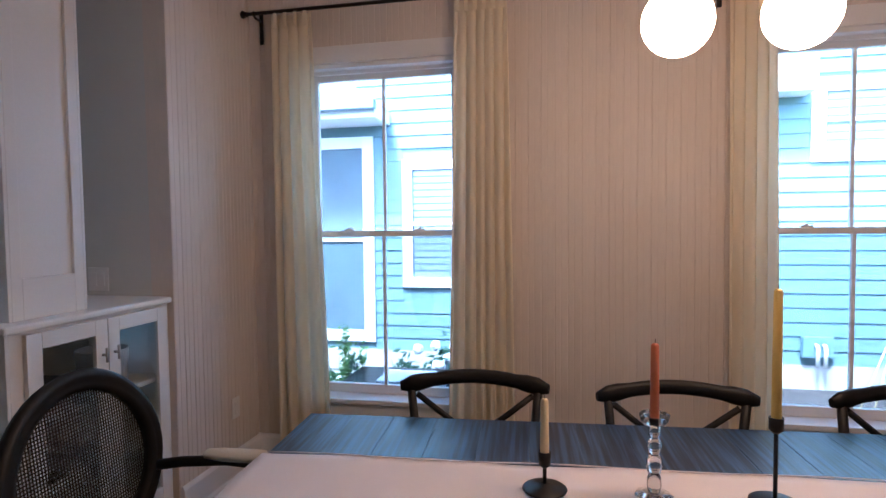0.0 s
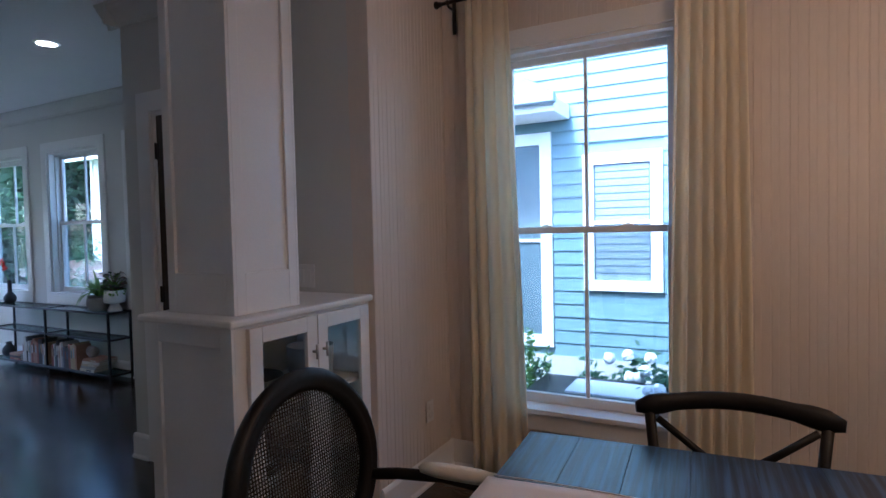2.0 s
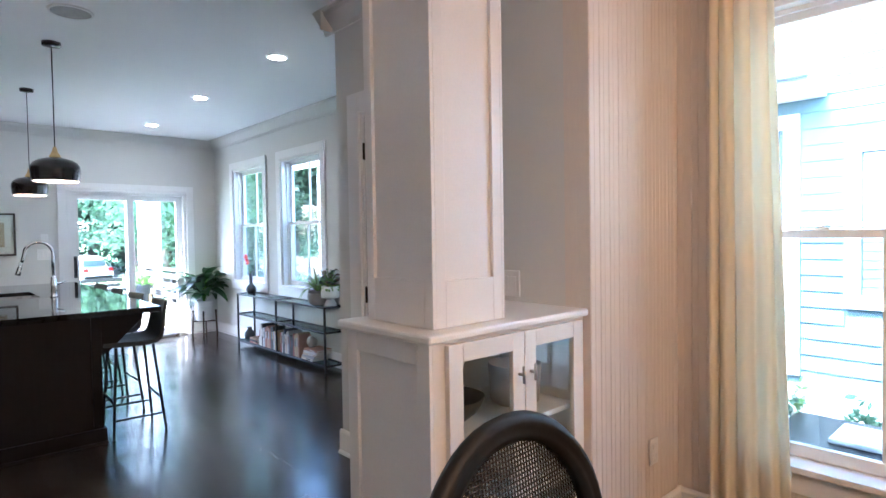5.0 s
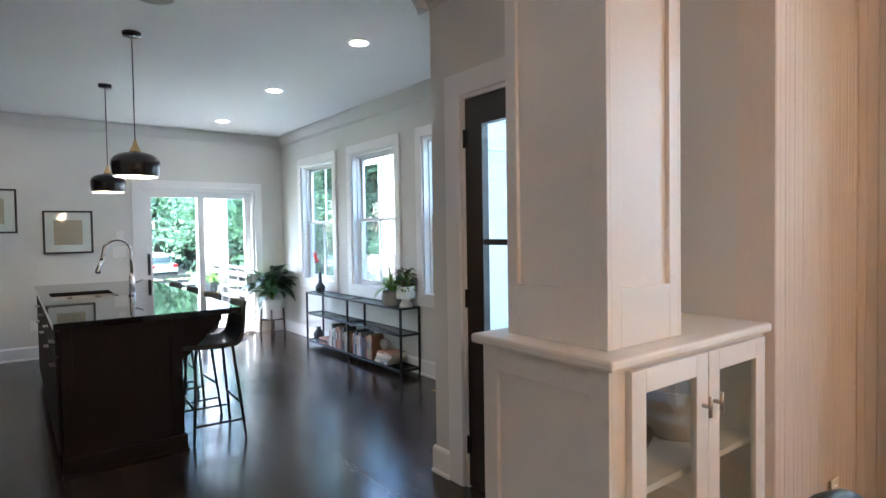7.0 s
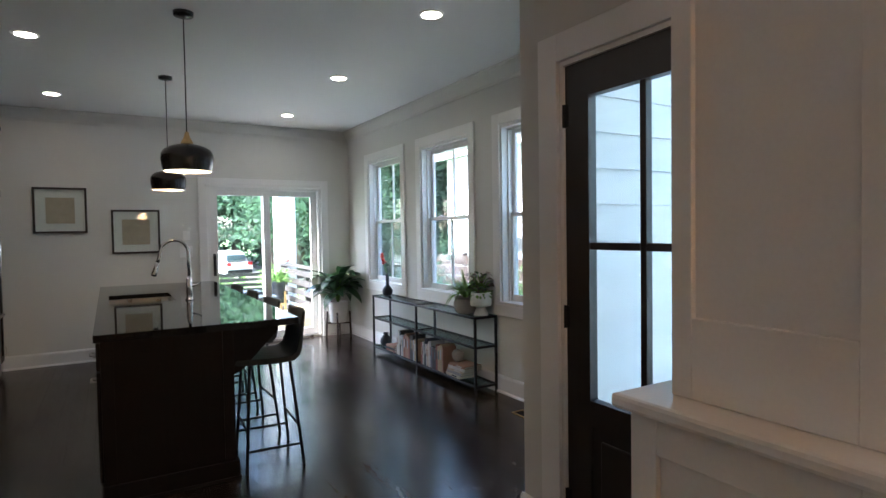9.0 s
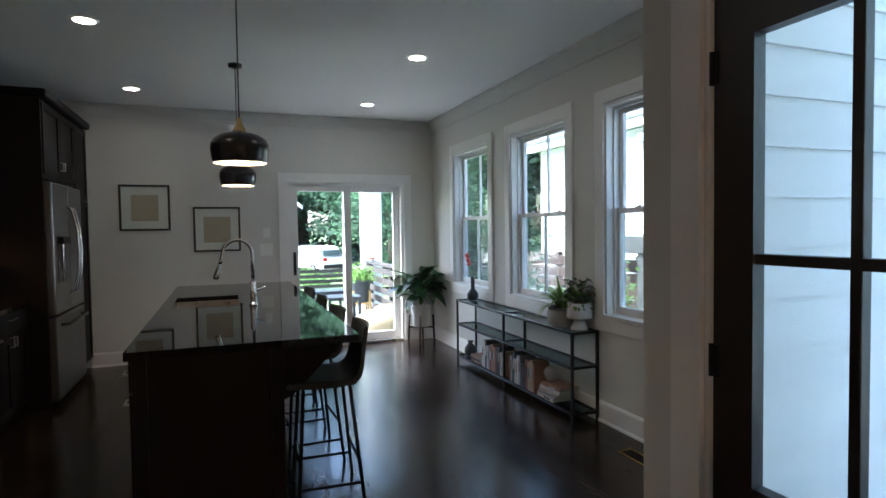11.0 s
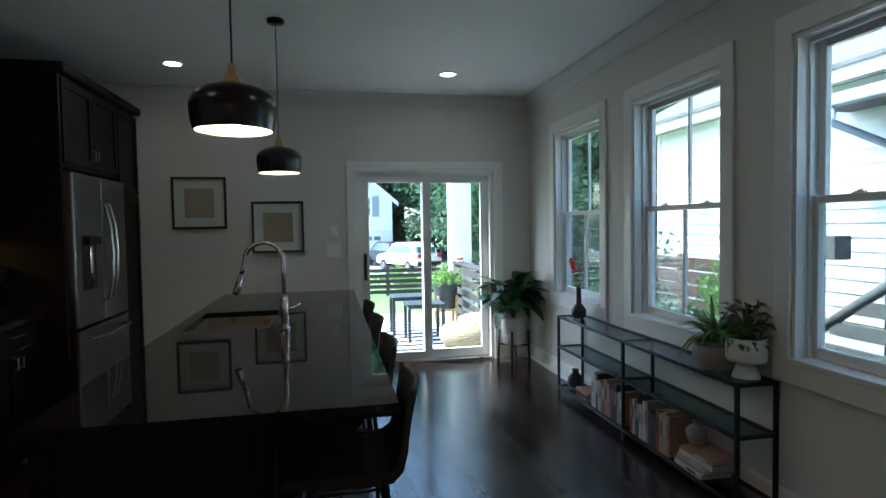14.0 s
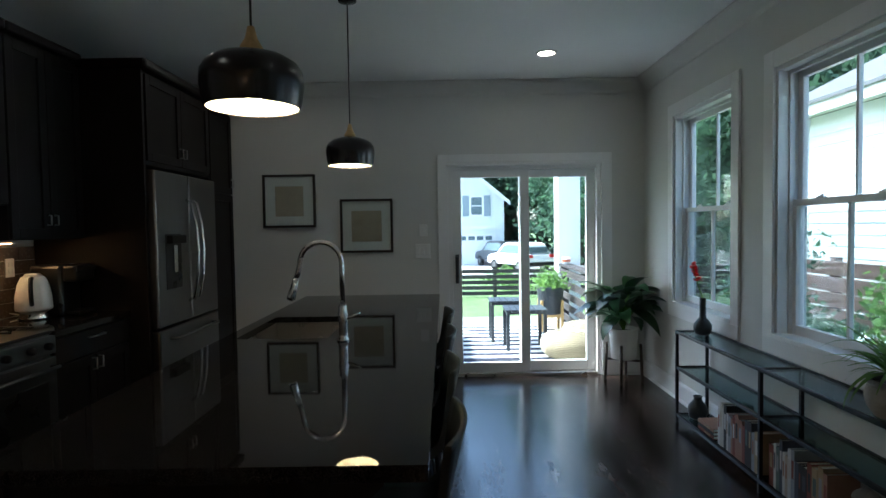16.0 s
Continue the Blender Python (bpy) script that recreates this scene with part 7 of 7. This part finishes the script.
for q in co:
    x = q[:, 0].mean()
    y = rr.uniform(8, 40) if x > -44 else rr.uniform(-30, 40)
    if -44 < x:
        y = max(y, 10 + rr.uniform(0, 6))
    hgt = abs(rr.gauss(0, 2.2))
    q[:, 1] += y
    q[:, 2] += gz(x) + 0.2 + hgt
under.vertices.foreach_set("co", co.ravel())
tagged(part("undergrowth", under, None), "dense green woodland undergrowth", "woodland", kind="stuff")
bush(-7.2, 6.4, GZ + 0.05, 0.6, 1.9, 51, M["leaf2"], "tall green garden shrub with yellow buds", 1600, 0.045)
bush(-8.3, 6.2, GZ + 0.05, 0.6, 1.5, 52, M["tree_leaf"], "green garden shrub by the window", 1400, 0.045)
bush(-9.2, 6.6, GZ + 0.05, 0.7, 1.6, 53, M["tree_leaf"], "green garden shrub by the fence", 1400, 0.05)
bush(-21.0, 4.6, gz(-21.0), 0.9, 1.1, 54, M["leaf2"], "pale green shrub behind the fence", 1200, 0.06)
gf = thing("garden_fence", "reddish brown board fence by the outbuilding", "fence", pose(-11.8, 7.5, GZ))
for i in range(4):
    part("board", box(B(), 0, 4.3, -0.02, 0.02, 0.72 + i * 0.2, 0.90 + i * 0.2, 0.004), material("red_brown_fence", (0.095, 0.055, 0.045), 0.8, vary=0.25, bump=0.3) if i == 0 else bpy.data.materials["red_brown_fence"], gf)
for x in (0.05, 2.1, 4.25):
    part("post", box(B(), x - 0.05, x + 0.05, 0.021, 0.12, 0, 1.55, 0.004), bpy.data.materials["red_brown_fence"], gf)

# porch outside the dark door
structure("porch_floor", box(B(), WE + 0.16, DX - 0.13, DW + 0.151, 6.2, GZ, -0.04), M["drive"], "pale concrete porch floor", "porch")

# ---- pieces of floor and walls ----
bm0 = B()
vs = [bm0.verts.new(c) for c in ((0, -0.020, 0), (1, -0.020, 0), (1, -0.004, 1.1), (0, -0.004, 1.1), (0, 0, 0), (1, 0, 0), (1, 0, 1.1), (0, 0, 1.1))]
for q in ((0, 1, 2, 3), (5, 4, 7, 6), (4, 5, 1, 0), (3, 2, 6, 7), (4, 0, 3, 7), (1, 5, 6, 2)):
    bm0.faces.new([vs[i] for i in q])
lap_me = mesh("siding_board", bm0, M["siding_w"])
for i in range(18):
    o = part("siding_board", lap_me, None, wall_end)
    o.matrix_basis = Matrix.Translation((WE + 0.151, DW + 0.152, -0.2 + i * 0.175)) @ pose(0, 0, 0, 0, 0, 90) @ Matrix.Diagonal((KY - DW + 0.03, 1, 0.175, 1))
bm0 = B()
box(bm0, 0, 1, 0, 1, 0, 1)
strip_me = mesh("floor_plank", bm0, M["floor"])
rr = random.Random(11)
pw, n_made = 0.083, 0
rest = B()
y = SY
while y < KY - 0.001:
    y1 = min(y + pw, KY)
    x_end = EX if y < WY else WE
    x = FX - rr.uniform(0, 1.2)
    while x < x_end:
        x1 = min(x + rr.uniform(0.7, 1.6), x_end)
        a = max(x, FX)
        if x1 - a > 0.02:
            if a > -7.6 and y > 1.45 and n_made < 300 and x1 < 1.2:
                o = part("floor_plank", strip_me, None, floor)
                o.matrix_basis = Matrix.Translation((a, y, -0.019)) @ Matrix.Diagonal((x1 - a - 0.0006, y1 - y - 0.0007, 0.019, 1))
                n_made += 1
            else:
                box(rest, a, x1 - 0.0006, y, y1 - 0.0007, -0.019, 0.0)
        x = x1
    y = y1
tagged(part("floor_plank_rest", rest, M["floor"], floor), kind="stuff")

bm0 = B()
vs = [bm0.verts.new(c) for c in ((0, 0, 0), (0.06, -1, 0), (0.40, -1, 0), (0.44, -0.45, 0), (0.48, -1, 0), (0.94, -1, 0), (1, 0, 0), (0, 0, 1), (0.06, -1, 1), (0.40, -1, 1), (0.44, -0.45, 1), (0.48, -1, 1), (0.94, -1, 1), (1, 0, 1))]
for i in range(6):
    bm0.faces.new((vs[i], vs[i + 1], vs[i + 8], vs[i + 7]))
bm0.faces.new(vs[:7]), bm0.faces.new(list(reversed(vs[7:]))), bm0.faces.new((vs[0], vs[7], vs[13], vs[6]))
bead_me = mesh("bead_board", bm0, M["bead"])
bw, th = 0.072, 0.003
x = DX
while x < EX - 0.01:
    x1 = min(x + bw, EX)
    spans = [(0.0, CH)]
    for a, b in DWIN:
        a, b = a - 0.10, b + 0.10
        if x < b and x1 > a:
            spans = [(0.0, DZ0 - 0.116), (DZ1 + 0.101, CH)]
            if x < a - 0.005:
                x1 = a
                spans = [(0.0, CH)]
            elif x1 > b + 0.005:
                x1 = b
    for z0, z1 in spans:
        o = part("bead_board", bead_me, None, wall_din_n)
        o.matrix_basis = Matrix.Translation((x, WY - 0.0005, z0)) @ Matrix.Diagonal((x1 - x, th, z1 - z0, 1))
    x = x1
y = DW
while y < WY - 0.013:
    y1 = min(y + bw, WY - 0.012)
    o = part("bead_board", bead_me, None, wall_din_w)
    o.matrix_basis = Matrix.Translation((DX + 0.0005, y, 0)) @ pose(0, 0, 0, 0, 0, 90) @ Matrix.Diagonal((y1 - y, th, CH, 1))
    y = y1
back = bpy.data.objects["wall_south"]
bm0 = box(B(), 0, 1, 0, 1, 0, 1)
tile_me = mesh("tile", bm0, M["tile"])
for j in range(5):
    x = -6.366 - (0.075 if j % 2 else 0)
    while x < -4.9:
        a, b = max(x, -6.366), x + 0.148
        o = part("tile", tile_me, None, back)
        o.matrix_basis = Matrix.Translation((a, SY + 0.0005, 0.925 + j * 0.09)) @ Matrix.Diagonal((b - a, 0.010, 0.087, 1))
        x += 0.151
